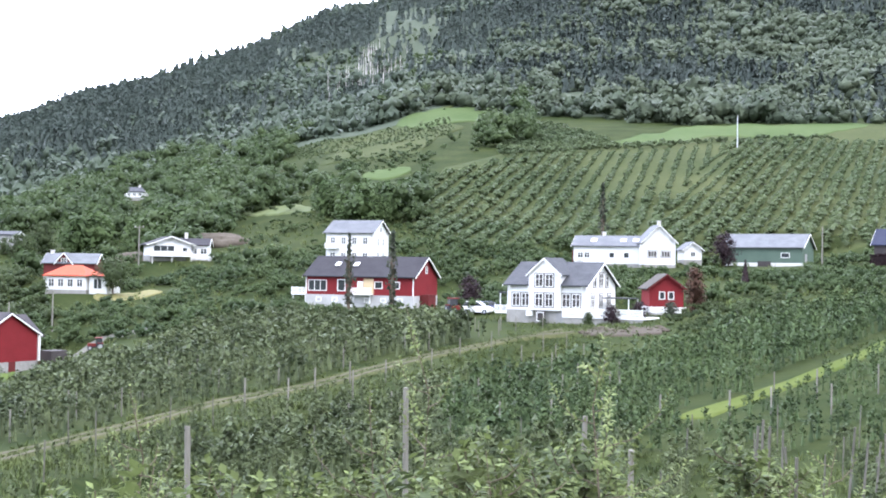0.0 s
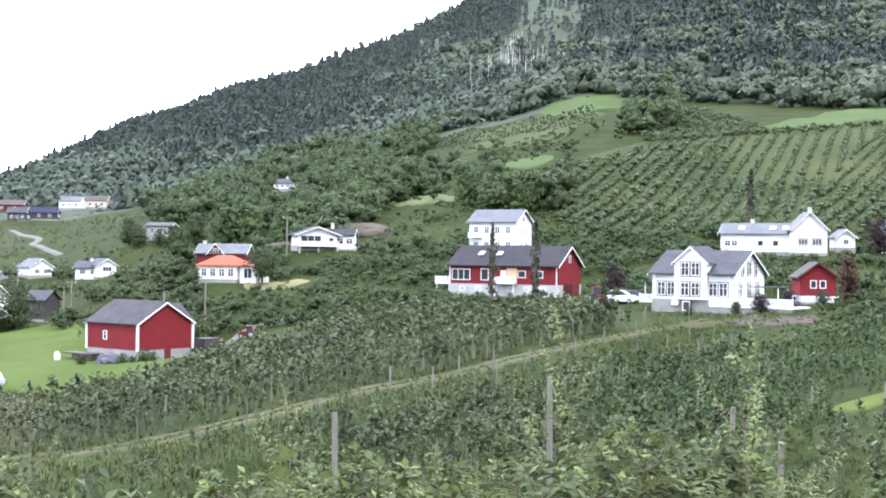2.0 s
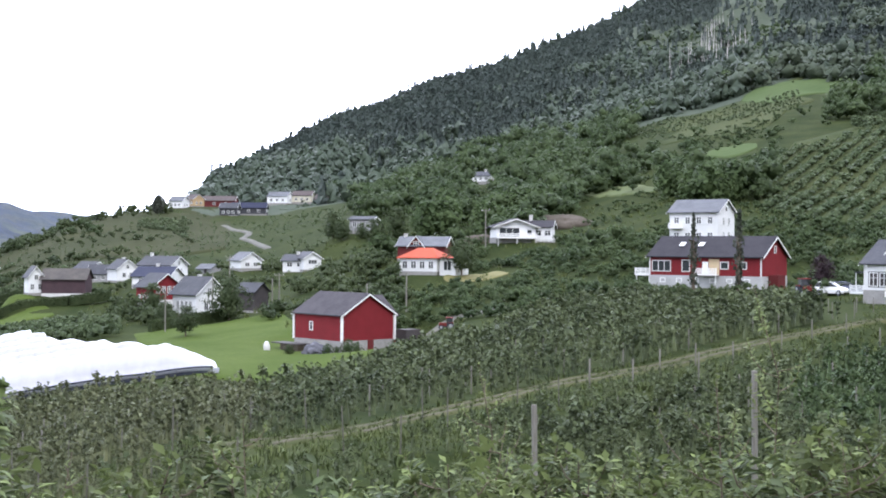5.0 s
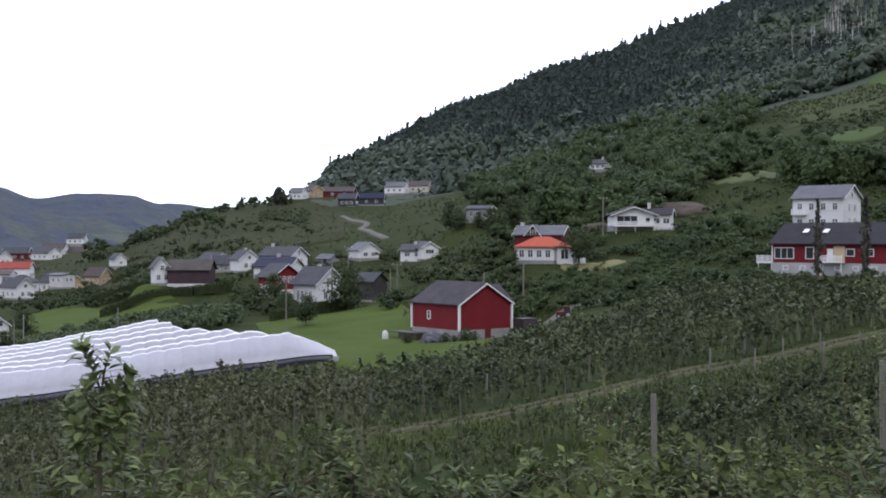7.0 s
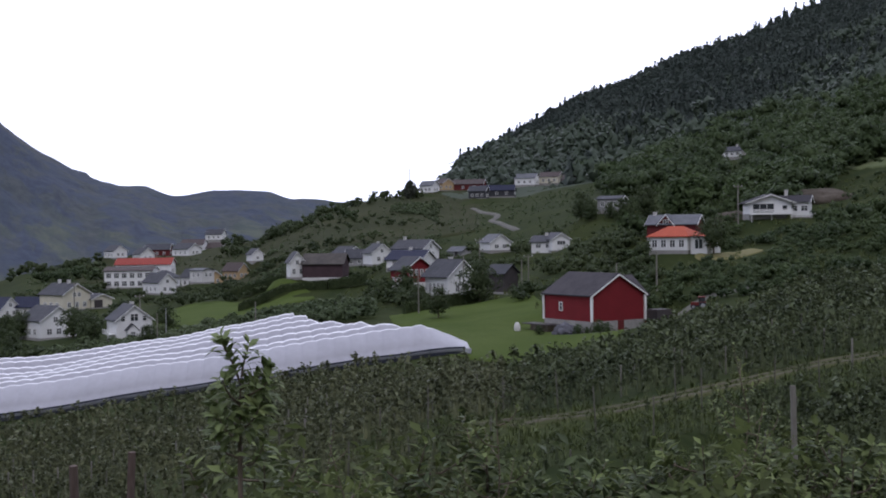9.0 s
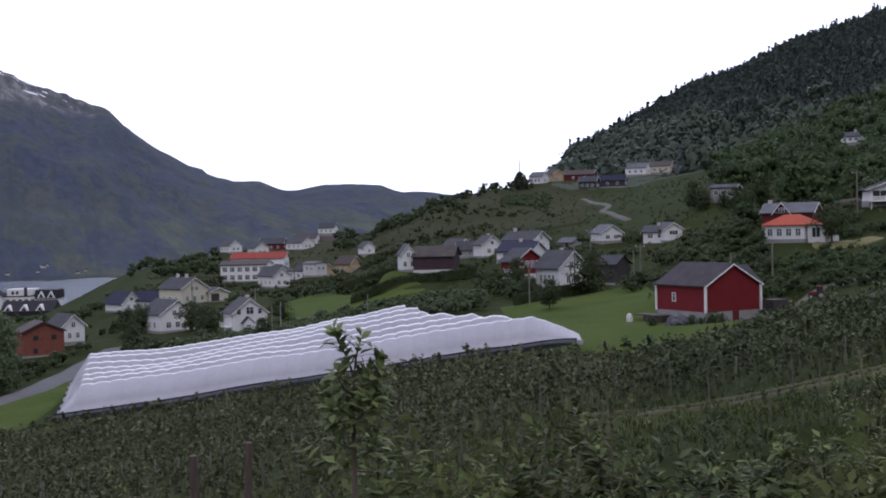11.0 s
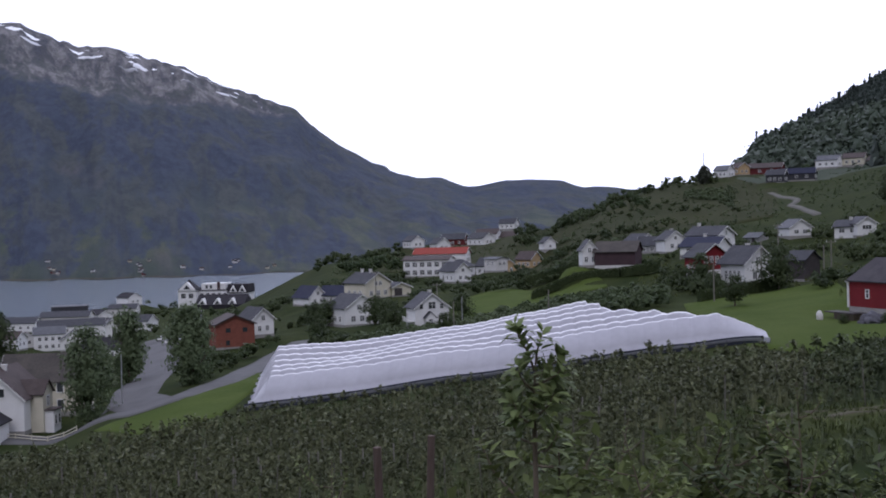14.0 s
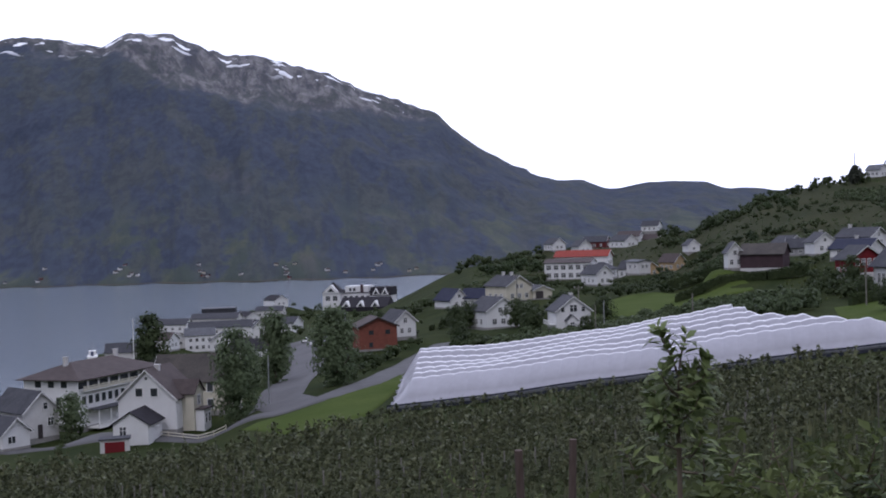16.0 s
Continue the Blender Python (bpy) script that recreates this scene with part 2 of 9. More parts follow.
# Far leaves and needles: haze is put into the colour, paler and bluer.
M["forest"] = leaf_mat("hazed_forest_leaves", (0.0463, 0.0639, 0.0446), (0.055, 0.0744, 0.0472), scale=0.01, spread=0.04, through_light=0.2)
M["spruce"] = leaf_mat("hazed_spruce_needles", (0.0438, 0.0577, 0.0502), (0.0554, 0.0716, 0.0591), scale=0.01, through_light=0.2, spread=0.04)
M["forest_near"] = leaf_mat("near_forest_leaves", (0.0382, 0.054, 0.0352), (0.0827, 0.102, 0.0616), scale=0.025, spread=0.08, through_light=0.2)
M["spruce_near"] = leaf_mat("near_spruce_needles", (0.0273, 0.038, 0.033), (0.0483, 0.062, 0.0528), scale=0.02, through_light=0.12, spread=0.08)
M["tall_grove"] = leaf_mat("tall_grove_leaves", (0.042, 0.07, 0.026), (0.085, 0.12, 0.046), scale=0.07, spread=0.14, through_light=0.4)
M["roadside"] = leaf_mat("roadside_leaves", (0.0728, 0.104, 0.0504), (0.14, 0.179, 0.0924), scale=0.1, spread=0.16, through_light=0.4)
M["poplar"] = leaf_mat("poplar_leaves", (0.045, 0.055, 0.04), (0.085, 0.092, 0.066))
M["copper"] = leaf_mat("copper_leaves", (0.0248, 0.0168, 0.021), (0.0465, 0.0294, 0.03))
M["slope"] = leaf_mat("slope_orchard_leaves", (0.0605, 0.089, 0.0424), (0.108, 0.136, 0.0647), scale=0.03, spread=0.2)

# ---------------------------------------------------------------- the lie of the land
# Cross-sections outward from the viewpoint: bearing, then distance and height above the fjord.
SECTIONS = [
    (-24, (0, 58.3, 10, 56, 25, 54.4, 50, 54.5, 90, 55.7, 150, 58, 230, 61, 300, 72, 400, 94, 500, 116, 570, 128, 800, 204, 1300, 420, 1900, 630)),
    (-10, (0, 58.3, 10, 55.9, 25, 53.9, 50, 53.6, 90, 53.2, 150, 54.5, 230, 60.5, 300, 73, 400, 97, 500, 117, 570, 130, 800, 200, 1300, 400, 1900, 620)),
    (0, (0, 58.3, 10, 55.8, 25, 53.5, 50, 52.8, 90, 52, 165, 53, 200, 56, 230, 60.5, 300, 72, 450, 107, 560, 130, 600, 141, 900, 213, 1500, 400, 2000, 440)),
    (5, (0, 58.3, 10, 55.7, 25, 53.3, 50, 52.6, 90, 51.7, 150, 52, 195, 54.7, 230, 59.2, 290, 69, 400, 90, 500, 107, 600, 126, 850, 180, 1100, 243, 1500, 372, 2000, 400)),
    (10, (0, 58.3, 10, 55.7, 25, 53.1, 50, 52.4, 90, 51.4, 140, 51, 190, 53.5, 230, 58, 270, 62, 330, 70, 450, 87, 600, 110, 800, 150, 1100, 222, 1500, 313, 2000, 340)),
    (15, (0, 58.3, 10, 55.6, 25, 53, 50, 52.3, 90, 50.1, 135, 48.3, 175, 50, 215, 54, 255, 57.5, 315, 63, 425, 76, 575, 97, 750, 124, 1050, 185, 1500, 266, 2000, 280)),
    (20, (0, 58.3, 10, 55.5, 25, 52.8, 50, 52.2, 90, 48.8, 130, 46.0, 165, 46.9, 200, 50, 240, 53, 300, 59, 335, 63, 400, 68, 550, 80, 650, 87, 700, 95, 1000, 148, 1500, 217, 2000, 230)),
    (24.6, (0, 58.3, 10, 55.4, 25, 52.6, 50, 52.2, 90, 47.2, 120, 45.2, 145, 45.0, 190, 46.8, 235, 48, 290, 50, 330, 53, 420, 62, 500, 68.5, 580, 75.5, 700, 84, 1000, 121, 1400, 154, 1900, 140)),
    (26.5, (0, 58.3, 10, 55.4, 25, 52.4, 50, 52.2, 90, 47.4, 120, 45.2, 145, 45.2, 200, 46, 240, 46.9, 290, 49, 330, 52, 420, 60.4, 500, 66, 560, 72, 600, 76, 640, 78.5, 800, 89, 1000, 101, 1200, 96, 1500, 40)),
    (27, (0, 58.3, 10, 55.4, 25, 52.4, 50, 52.2, 90, 47.5, 120, 45.2, 145, 45.2, 200, 46, 240, 46.8, 290, 49, 330, 52, 420, 60, 500, 66.5, 560, 73.5, 600, 78, 640, 80.5, 800, 82, 1100, 55, 1500, 0)),
    (30, (0, 58.3, 10, 55.3, 25, 52.2, 50, 51.2, 90, 46.7, 120, 44.4, 145, 44.5, 200, 44.8, 250, 46.2, 300, 48.4, 400, 55, 500, 66, 560, 73, 600, 76.5, 640, 76, 740, 60, 1000, 8, 1500, -8)),
    (32.8, (0, 58.3, 10, 55.2, 25, 52.1, 50, 50.4, 90, 45.9, 120, 43.6, 145, 43.7, 200, 43.5, 260, 45, 300, 47, 400, 53, 520, 64.5, 580, 69, 620, 69.5, 740, 50, 1000, -8, 1500, -10)),
    (34, (0, 58.3, 10, 55.2, 25, 52, 50, 50, 90, 45.5, 120, 43.2, 145, 43.3, 200, 43, 260, 44.5, 300, 46.5, 400, 51, 520, 59.5, 580, 62, 640, 60, 740, 45, 1000, -8, 1500, -10)),
    (37, (0, 58.3, 10, 55.1, 25, 51.8, 50, 49.5, 90, 44.5, 120, 42.2, 145, 42.3, 200, 41.2, 250, 41.2, 330, 42, 400, 42.2, 450, 43, 520, 49.5, 600, 54.5, 660, 53, 740, 44, 1000, -8, 1500, -10)),
    (40, (0, 58.3, 10, 55.1, 25, 51.6, 50, 49, 90, 43.5, 120, 41.2, 145, 41.3, 200, 39.5, 245, 39, 330, 41, 400, 41.5, 500, 44.5, 560, 46, 620, 48.5, 720, 44, 1000, -8, 1500, -10)),
    (46, (0, 58.3, 10, 55, 25, 51.3, 50, 48.5, 90, 42.3, 120, 39.8, 145, 39.5, 200, 36.8, 280, 37.5, 330, 39, 420, 40, 560, 43, 640, 41, 800, 10, 1000, -8, 1500, -10)),
    (52, (0, 58.3, 10, 55, 25, 51.2, 50, 48, 90, 41.6, 120, 38.6, 150, 37.9, 195, 36.5, 260, 34.5, 400, 28, 600, 17, 800, 10, 900, 3, 970, -5, 1200, -10, 1500, -10)),
    (56, (0, 58.3, 10, 55, 25, 51.1, 50, 47.8, 90, 41.5, 120, 38, 150, 36.3, 195, 34.5, 260, 30.5, 400, 23, 600, 13.5, 800, 9, 900, 5, 960, -5, 1200, -10)),
    (59, (0, 58.3, 10, 55, 25, 51, 50, 47.6, 90, 41.5, 120, 37.6, 150, 34, 190, 30.5, 230, 28, 300, 24, 400, 18.5, 520, 13, 640, 7, 740, 3, 790, -5, 1000, -10, 1500, -10)),
    (68, (0, 58.3, 10, 55, 25, 51, 50, 47.4, 90, 41, 120, 37, 150, 33.4, 190, 30, 230, 27, 300, 21, 400, 11, 480, 3.5, 530, -4, 1000, -10, 1500, -10)),
    (110, (0, 58.3, 10, 58, 25, 57, 50, 55, 120, 45, 300, 30, 500, -5, 1500, -10)),
    (200, (0, 58.3, 10, 59, 50, 62, 150, 80, 400, 130, 800, 250, 1500, 420)),
    (300, (0, 58.3, 10, 58.5, 50, 60, 150, 75, 400, 120, 800, 220, 1500, 420)),
]
# The crest over the far shore: bearings and slopes up to it.
CREST_AZ = (20, 32.9, 34.2, 35.2, 37, 38.3, 39.7, 41.1, 42.7, 44.2, 45.5, 46.8, 47.4, 48.6, 49.9, 51.4, 53, 54.5, 55.5, 57, 59, 59.5, 61.5, 62.3, 64.4, 65.4, 66.8, 80, 120)
CREST_TAN = (0.01, 0.0228, 0.0269, 0.033, 0.0347, 0.0347, 0.0334, 0.0398, 0.0431, 0.0555, 0.0655, 0.0813, 0.0927, 0.0993, 0.1068, 0.119, 0.1287, 0.136, 0.1417, 0.1434, 0.1571, 0.1629, 0.1601, 0.1525, 0.1553, 0.1576, 0.1559, 0.15, 0.1)


def hashed(ix, iy, seed):
    h = (ix.astype(np.int64) * 374761393 + iy.astype(np.int64) * 668265263 + seed * 974711) & 0x7FFFFFFF
    h = ((h ^ (h >> 13)) * 1274126177) & 0x7FFFFFFF
    return ((h ^ (h >> 16)) & 0xFFFF) / 65535.0


def vnoise(x, y, seed=0):
    ix, iy = np.floor(x), np.floor(y)
    fx, fy = x - ix, y - iy
    fx, fy = fx * fx * (3 - 2 * fx), fy * fy * (3 - 2 * fy)
    a, b = hashed(ix, iy, seed), hashed(ix + 1, iy, seed)
    c, d = hashed(ix, iy + 1, seed), hashed(ix + 1, iy + 1, seed)
    return (a + (b - a) * fx) * (1 - fy) + (c + (d - c) * fx) * fy - 0.5


def fbm(x, y, octaves=5, seed=0, ridged=False):
    total, amp = np.zeros_like(x), 1.0
    for k in range(octaves):
        v = vnoise(x * 2 ** k, y * 2 ** k, seed + k)
        total += amp * ((0.5 - 2 * np.abs(v)) if ridged else v)
        amp *= 0.5
    return total


def upslope(az, r):
    """How far up the slope across the fjord a place lies: 0 at its shore, 1 on the crest."""
    shore = np.interp(az, (20, 45, 51, 57, 67, 90), (2300, 1760, 1670, 1710, 1870, 2100)) + 25 * np.sin(az * 2.1)
    rc = np.interp(az, (20, 36, 42, 50, 60, 70), (4750, 4700, 4500, 4200, 4100, 4300))
    return (r - shore) / (rc - shore)


SITES = {}


def site(key, x, y, z, yaw, length, width):
    SITES[key] = (x, y, z, yaw, length, width)


def ground(x, y, pads=True):
    """The height of the land at x, y (arrays or numbers)."""
    x, y = np.atleast_1d(np.asarray(x, float)), np.atleast_1d(np.asarray(y, float))
    r = np.hypot(x, y)
    az = np.degrees(np.arctan2(-x, y))
    az = np.where(az < -42, az + 360, az)
    knots = np.array([s[0] for s in SECTIONS] + [336.0])
    heights = np.array([np.interp(r, s[1][0::2], s[1][1::2]) for s in SECTIONS] + [np.interp(r, SECTIONS[0][1][0::2], SECTIONS[0][1][1::2])])
    i = np.clip(np.searchsorted(knots, az) - 1, 0, len(knots) - 2)
    f = np.clip((az - knots[i]) / (knots[i + 1] - knots[i]), 0, 1)
    f = 0.5 * f + 0.5 * f * f * (3 - 2 * f)
    k = np.arange(len(r))
    z = heights[i, k] * (1 - f) + heights[i + 1, k] * f
    wild = np.clip((r - 250) / 500, 0, 1)
    z = z + wild * (18 * fbm(x / 260, y / 260, 4, 3) + 3 * fbm(x / 40, y / 40, 3, 5)) * np.where(z > 2, 1, 0.2) * np.where(r < 640, 0.35, 1)
    z = z + 0.35 * fbm(x / 18, y / 18, 3, 9) * np.clip(r / 40, 0, 1)
    # the far side of the fjord
    rc = np.interp(az, (20, 36, 42, 50, 60, 70), (4750, 4700, 4500, 4200, 4100, 4300))
    crest = CAM_Z + np.interp(az, CREST_AZ, CREST_TAN) * rc
    crest = crest + np.clip((az - 43) / 6, 0, 1) * 9 * fbm(az * 2.7, az * 0.0, 3, 57)
    u = upslope(az, r)
    rise = np.where(u < 0, -30 + u * 0, crest * np.clip(u, 0, 1.25) ** 1.15)
    side = np.radians(az) * 3600
    rug = np.clip(u, 0, 1) * np.clip(1.15 - u, 0.0, 1)
    rise = rise + rug * (210 * fbm(side / 620, r / 2300 + 0.15 * fbm(side / 300, r / 300, 2, 27), 6, 21, True) - 30 + 70 * fbm(side / 120, r / 520, 4, 31))
    rise = np.where(u > 1, crest - (u - 1) * 900, rise)
    far_on = (az > 24) & (az < 125) & (u > 0)
    z = np.where(far_on, np.maximum(z, np.maximum(rise, 0.6)), z)
    # the track lies on a low terrace: the ground in front of it is a step lower
    lx = np.interp(y, (30, 42.6, 60.7, 95, 124, 149), (-15.5, -14.6, -12.5, -3.5, 6, 15))
    step = np.clip((x - lx - 1.9) / 2.0, 0, 1) * np.clip((r - 20) / 14, 0, 1) * np.clip((150 - y) / 30, 0, 1) * np.clip((az + 26) / 6, 0, 1)
    front = np.clip((26 - az) / 5, 0, 1) * np.clip((60 - np.abs(x - lx)) / 25, 0, 1) * np.where(y > 30, 1, np.clip((y - 12) / 18, 0, 1))
    z = z - 1.4 * step * front * np.clip((x - lx) / 2, 0, 1)
    if pads:
        for sx, sy, sz, _, ln, wd in SITES.values():
            d = np.hypot(x - sx, y - sy)
            near = d < 60
            if near.any():
                core = 0.55 * math.hypot(ln, wd)
                w = np.clip(1 - (d - core) / (core * 0.9 + 3), 0, 1)
                z = z + w * w * (3 - 2 * w) * (sz - 0.15 - z)
    return z


def gz(x, y):
    return float(ground(x, y)[0])
site("white_house", 15.4, 159.7, 53.8, -31, 11.0, 9.2)
site("red_longhouse", -11.0, 192.8, 54.5, -19, 17.7, 10.7)
site("three_storey", -16.0, 229.9, 60.9, -19, 9.2, 8.0)
site("white_farm_wing", 33.2, 242.7, 61.5, -17, 13.8, 8.0)
site("white_farm_gable", 40.8, 237.9, 61.4, -91, 10.0, 6.2)
site("white_annex", 48.5, 243.1, 62.7, -86, 5.0, 3.5)
site("green_barn", 65.5, 248.6, 61.4, -28, 15.6, 11.0)
site("red_cottage", 30.0, 168.7, 54.7, -89, 6.0, 4.6)
site("navy_house", 82.1, 219.5, 63.1, -33, 9.0, 7.0)
site("bungalow_gable", -57.8, 258.3, 61.2, -67, 8.0, 8.4)
site("bungalow_wing", -53.3, 260.7, 61.5, 5, 7.6, 7.0)
site("orange_house", -64.9, 217.3, 55.3, -9, 7.4, 6.6)
site("red_gable_house", -70.2, 234.7, 57.6, 4, 9.4, 7.6)
site("hill_cottage", -117.0, 469.8, 85.7, -6, 7.5, 6.0)
site("grey_house", -111.4, 314.6, 64.2, 4, 6.4, 6.0)
site("red_barn", -59.85, 161.0, 45.9, -31, 10.4, 9.2)
site("white_gabled", -111.3, 218.2, 46.6, -23, 7.0, 7.0)
site("red_gabled", -128.3, 233.4, 47.5, -26, 5.4, 7.3)
site("white_tall", -146.4, 268.4, 52.6, -2, 8.7, 8.2)
site("navy_roof_house", -140.1, 254.5, 50.9, 3, 8.9, 8.0)
site("brown_barn", -159.6, 248.0, 47.9, 22, 9.6, 9.0)
site("brown_barn_white", -165.6, 244.0, 49.0, -45, 5.0, 3.4)
site("dark_shed", -99.1, 216.4, 47.7, -15, 4.5, 4.0)
site("valley_cottage", -140.8, 303.1, 54.0, -35, 6.0, 6.5)
site("valley_bungalow", -116.4, 280.8, 53.5, 7, 6.0, 6.6)
site("valley_bungalow_wing", -113.6, 279.9, 54.2, -48, 7.0, 4.5)
site("gable_house", -165.7, 186.3, 39.1, -33, 7.0, 7.0)
site("cream_house", -235.3, 240.3, 40.3, -6, 9.0, 9.0)
site("cream_garage", -232.1, 247.8, 40.9, -17, 7.0, 6.0)
site("shore_gable", -205.9, 204.9, 37.0, -15, 9.0, 9.0)
site("blue_roof_house", -260.2, 242.1, 37.9, -13, 9.0, 6.0)
site("school", -282.8, 319.6, 42.0, 26, 16.0, 9.0)
site("school_back", -290.8, 335.8, 43.0, 28, 19.0, 9.0)
site("white_villa", -259.3, 305.7, 41.0, -20, 10.0, 6.0)
site("tan_house", -268.3, 342.4, 42.2, -22, 8.0, 6.0)
site("brick_house", -200.6, 164.3, 35.9, -27, 7.0, 8.0)
site("brook_house", -204.9, 174.6, 37.3, -15, 7.0, 5.0)
site("hotel", -633.3, 510.0, 11.5, 35, 40.0, 16.0)
site("inn", -203.2, 101.5, 28.5, 116, 22.0, 11.4)
site("street_house", -162.9, 91.8, 32.3, -52, 8.6, 8.8)
site("street_wing", -171.0, 103.5, 32.8, 43, 12.0, 8.0)
site("corner_house", -188.1, 82.5, 29.7, 6, 9.0, 6.0)
site("corner_house_low", -183.2, 77.1, 29.4, 7, 6.0, 4.5)
site("quay_house", -535.4, 286.5, 3.7, 52, 20.0, 11.0)
site("town_a", -478.0, 302.0, 15.6, 58, 28.0, 10.0)
site("town_l", -444.1, 270.5, 13.8, 58, 12.0, 8.0)
site("town_m", -422.4, 267.6, 15.6, -34, 9.0, 9.8)
site("town_n", -397.0, 268.0, 19.5, -30, 6.0, 5.0)
site("town_b", -455.4, 263.9, 15.0, 0, 10.0, 8.0)
site("town_c", -506.7, 336.7, 12.2, -4, 14.0, 9.0)
site("town_d", -321.9, 215.1, 22.2, 26, 13.0, 9.0)
site("quay_shed", -767.9, 484.6, 4.2, 52, 24.0, 14.0)
site("town_f", -560.2, 325.3, 12.8, 39, 18.0, 10.0)
site("town_g", -583.8, 366.4, 12.3, 42, 26.0, 12.0)
site("town_h", -607.4, 401.8, 10.2, -3, 14.0, 9.0)
site("town_i", -462.7, 327.5, 16.5, 24, 12.0, 9.0)
site("town_j", -440.4, 250.1, 16.3, 30, 12.0, 8.0)
site("town_k", -664.6, 458.1, 8.4, 40, 18.0, 10.0)
site("town_e", -680.6, 473.4, 13.6, -5, 15.0, 10.0)
site("hamlet_0", -278.5, 525.6, 77.7, -2, 7.0, 7.0)
site("hamlet_1", -276.4, 537.6, 79.1, -33, 7.0, 6.0)
site("hamlet_2", -268.3, 543.4, 78.9, 13, 20.0, 8.0)
site("hamlet_3", -244.5, 565.5, 81.4, 3, 10.5, 8.0)
site("hamlet_4", -235.0, 573.2, 82.1, 7, 10.0, 8.0)
site("hamlet_5", -218.5, 565.4, 80.1, -4, 12.0, 8.0)
site("hamlet_6", -224.6, 614.5, 85.5, -20, 6.0, 6.0)
site("hamlet_7", -244.0, 508.4, 73.8, 10, 8.0, 6.0)
site("hamlet_8", -240.3, 521.2, 74.8, 14, 16.0, 5.0)
site("ridge_0", -406.8, 448.6, 48.8, -18, 9.0, 7.0)
site("ridge_1", -370.3, 426.4, 47.8, -19, 7.0, 7.0)
site("ridge_2", -404.4, 477.1, 48.9, 25, 12.0, 8.0)
site("ridge_3", -382.6, 471.4, 49.2, -11, 12.0, 8.0)
site("ridge_4", -404.2, 504.3, 50.8, 18, 12.0, 9.0)
site("ridge_5", -395.0, 510.2, 49.0, 8, 9.0, 7.0)
site("ridge_6", -443.9, 573.2, 56.0, 17, 10.0, 7.0)
site("ridge_7", -267.2, 356.1, 43.2, -3, 7.0, 6.0)
site("lane_white", -189.2, 305.5, 50.5, -20, 7.0, 6.0)
site("lane_dark", -181.5, 300.5, 50.0, 20, 8.0, 6.0)
site("lane_gable", -171.0, 291.7, 50.6, -35, 6.0, 6.0)
site("hip_house", -268.0, 318.5, 42.5, 15, 8.0, 7.0)
site("flat_house", -252.5, 318.5, 44.0, -10, 6.0, 5.0)
site("navy_cottage", -253.0, 246.0, 38.3, 10, 9.0, 6.0)
site("slope_shed", -154.7, 309.4, 52.6, -15, 5.0, 4.0)
site("field_cottage", -267.8, 368.5, 49.5, -30, 5.0, 4.5)
site("ridge_8", -265.5, 331.7, 41.9, -1, 8.0, 6.0)

# ---------------------------------------------------------------- mesh helpers


def part(name, bm, material, parent=None, label=""):
    me = bpy.data.meshes.new(name)
    bm.normal_update()
    bm.to_mesh(me)
    bm.free()
    me.materials.append(material)
    ob = new(name, me)
    ob.parent = parent
    if label:
        tagged(ob, label)
    return ob


def box(bm, x0, y0, z0, x1, y1, z1):
    v = [bm.verts.new((x, y, z)) for z in (z0, z1) for x, y in ((x0, y0), (x1, y0), (x1, y1), (x0, y1))]
    for f in ((3, 2, 1, 0), (4, 5, 6, 7), (0, 1, 5, 4), (1, 2, 6, 5), (2, 3, 7, 6), (3, 0, 4, 7)):
        bm.faces.new([v[i] for i in f])
    return v


def prism(bm, pts, axis, a, b):
    """A polygon (pairs of numbers) pushed along axis 'x' or 'y' from a to b."""
    def at(p, q):
        return (q, p[0], p[1]) if axis == "x" else (p[0], q, p[1])
    lo, hi = [bm.verts.new(at(p, a)) for p in pts], [bm.verts.new(at(p, b)) for p in pts]
    n = len(pts)
    bm.faces.new(lo[::-1])
    bm.faces.new(hi)
    for i in range(n):
        bm.faces.new((lo[i], lo[(i + 1) % n], hi[(i + 1) % n], hi[i]))
    bmesh.ops.recalc_face_normals(bm, faces=bm.faces[:])


def tube(bm, points, radii, sides=7):
    rings = []
    for i, (p, r) in enumerate(zip(points, radii)):
        a, b = Vector(points[max(i - 1, 0)]), Vector(points[min(i + 1, len(points) - 1)])
        q = (b - a).to_track_quat("Z", "Y")
        rings.append([bm.verts.new(Vector(p) + q @ Vector((r * math.cos(k * 2 * math.pi / sides), r * math.sin(k * 2 * math.pi / sides), 0))) for k in range(sides)])
    for lo, hi in zip(rings, rings[1:]):
        for k in range(sides):
            bm.faces.new((lo[k], lo[(k + 1) % sides], hi[(k + 1) % sides], hi[k]))
    bm.faces.new(rings[0][::-1])
    bm.faces.new(rings[-1])


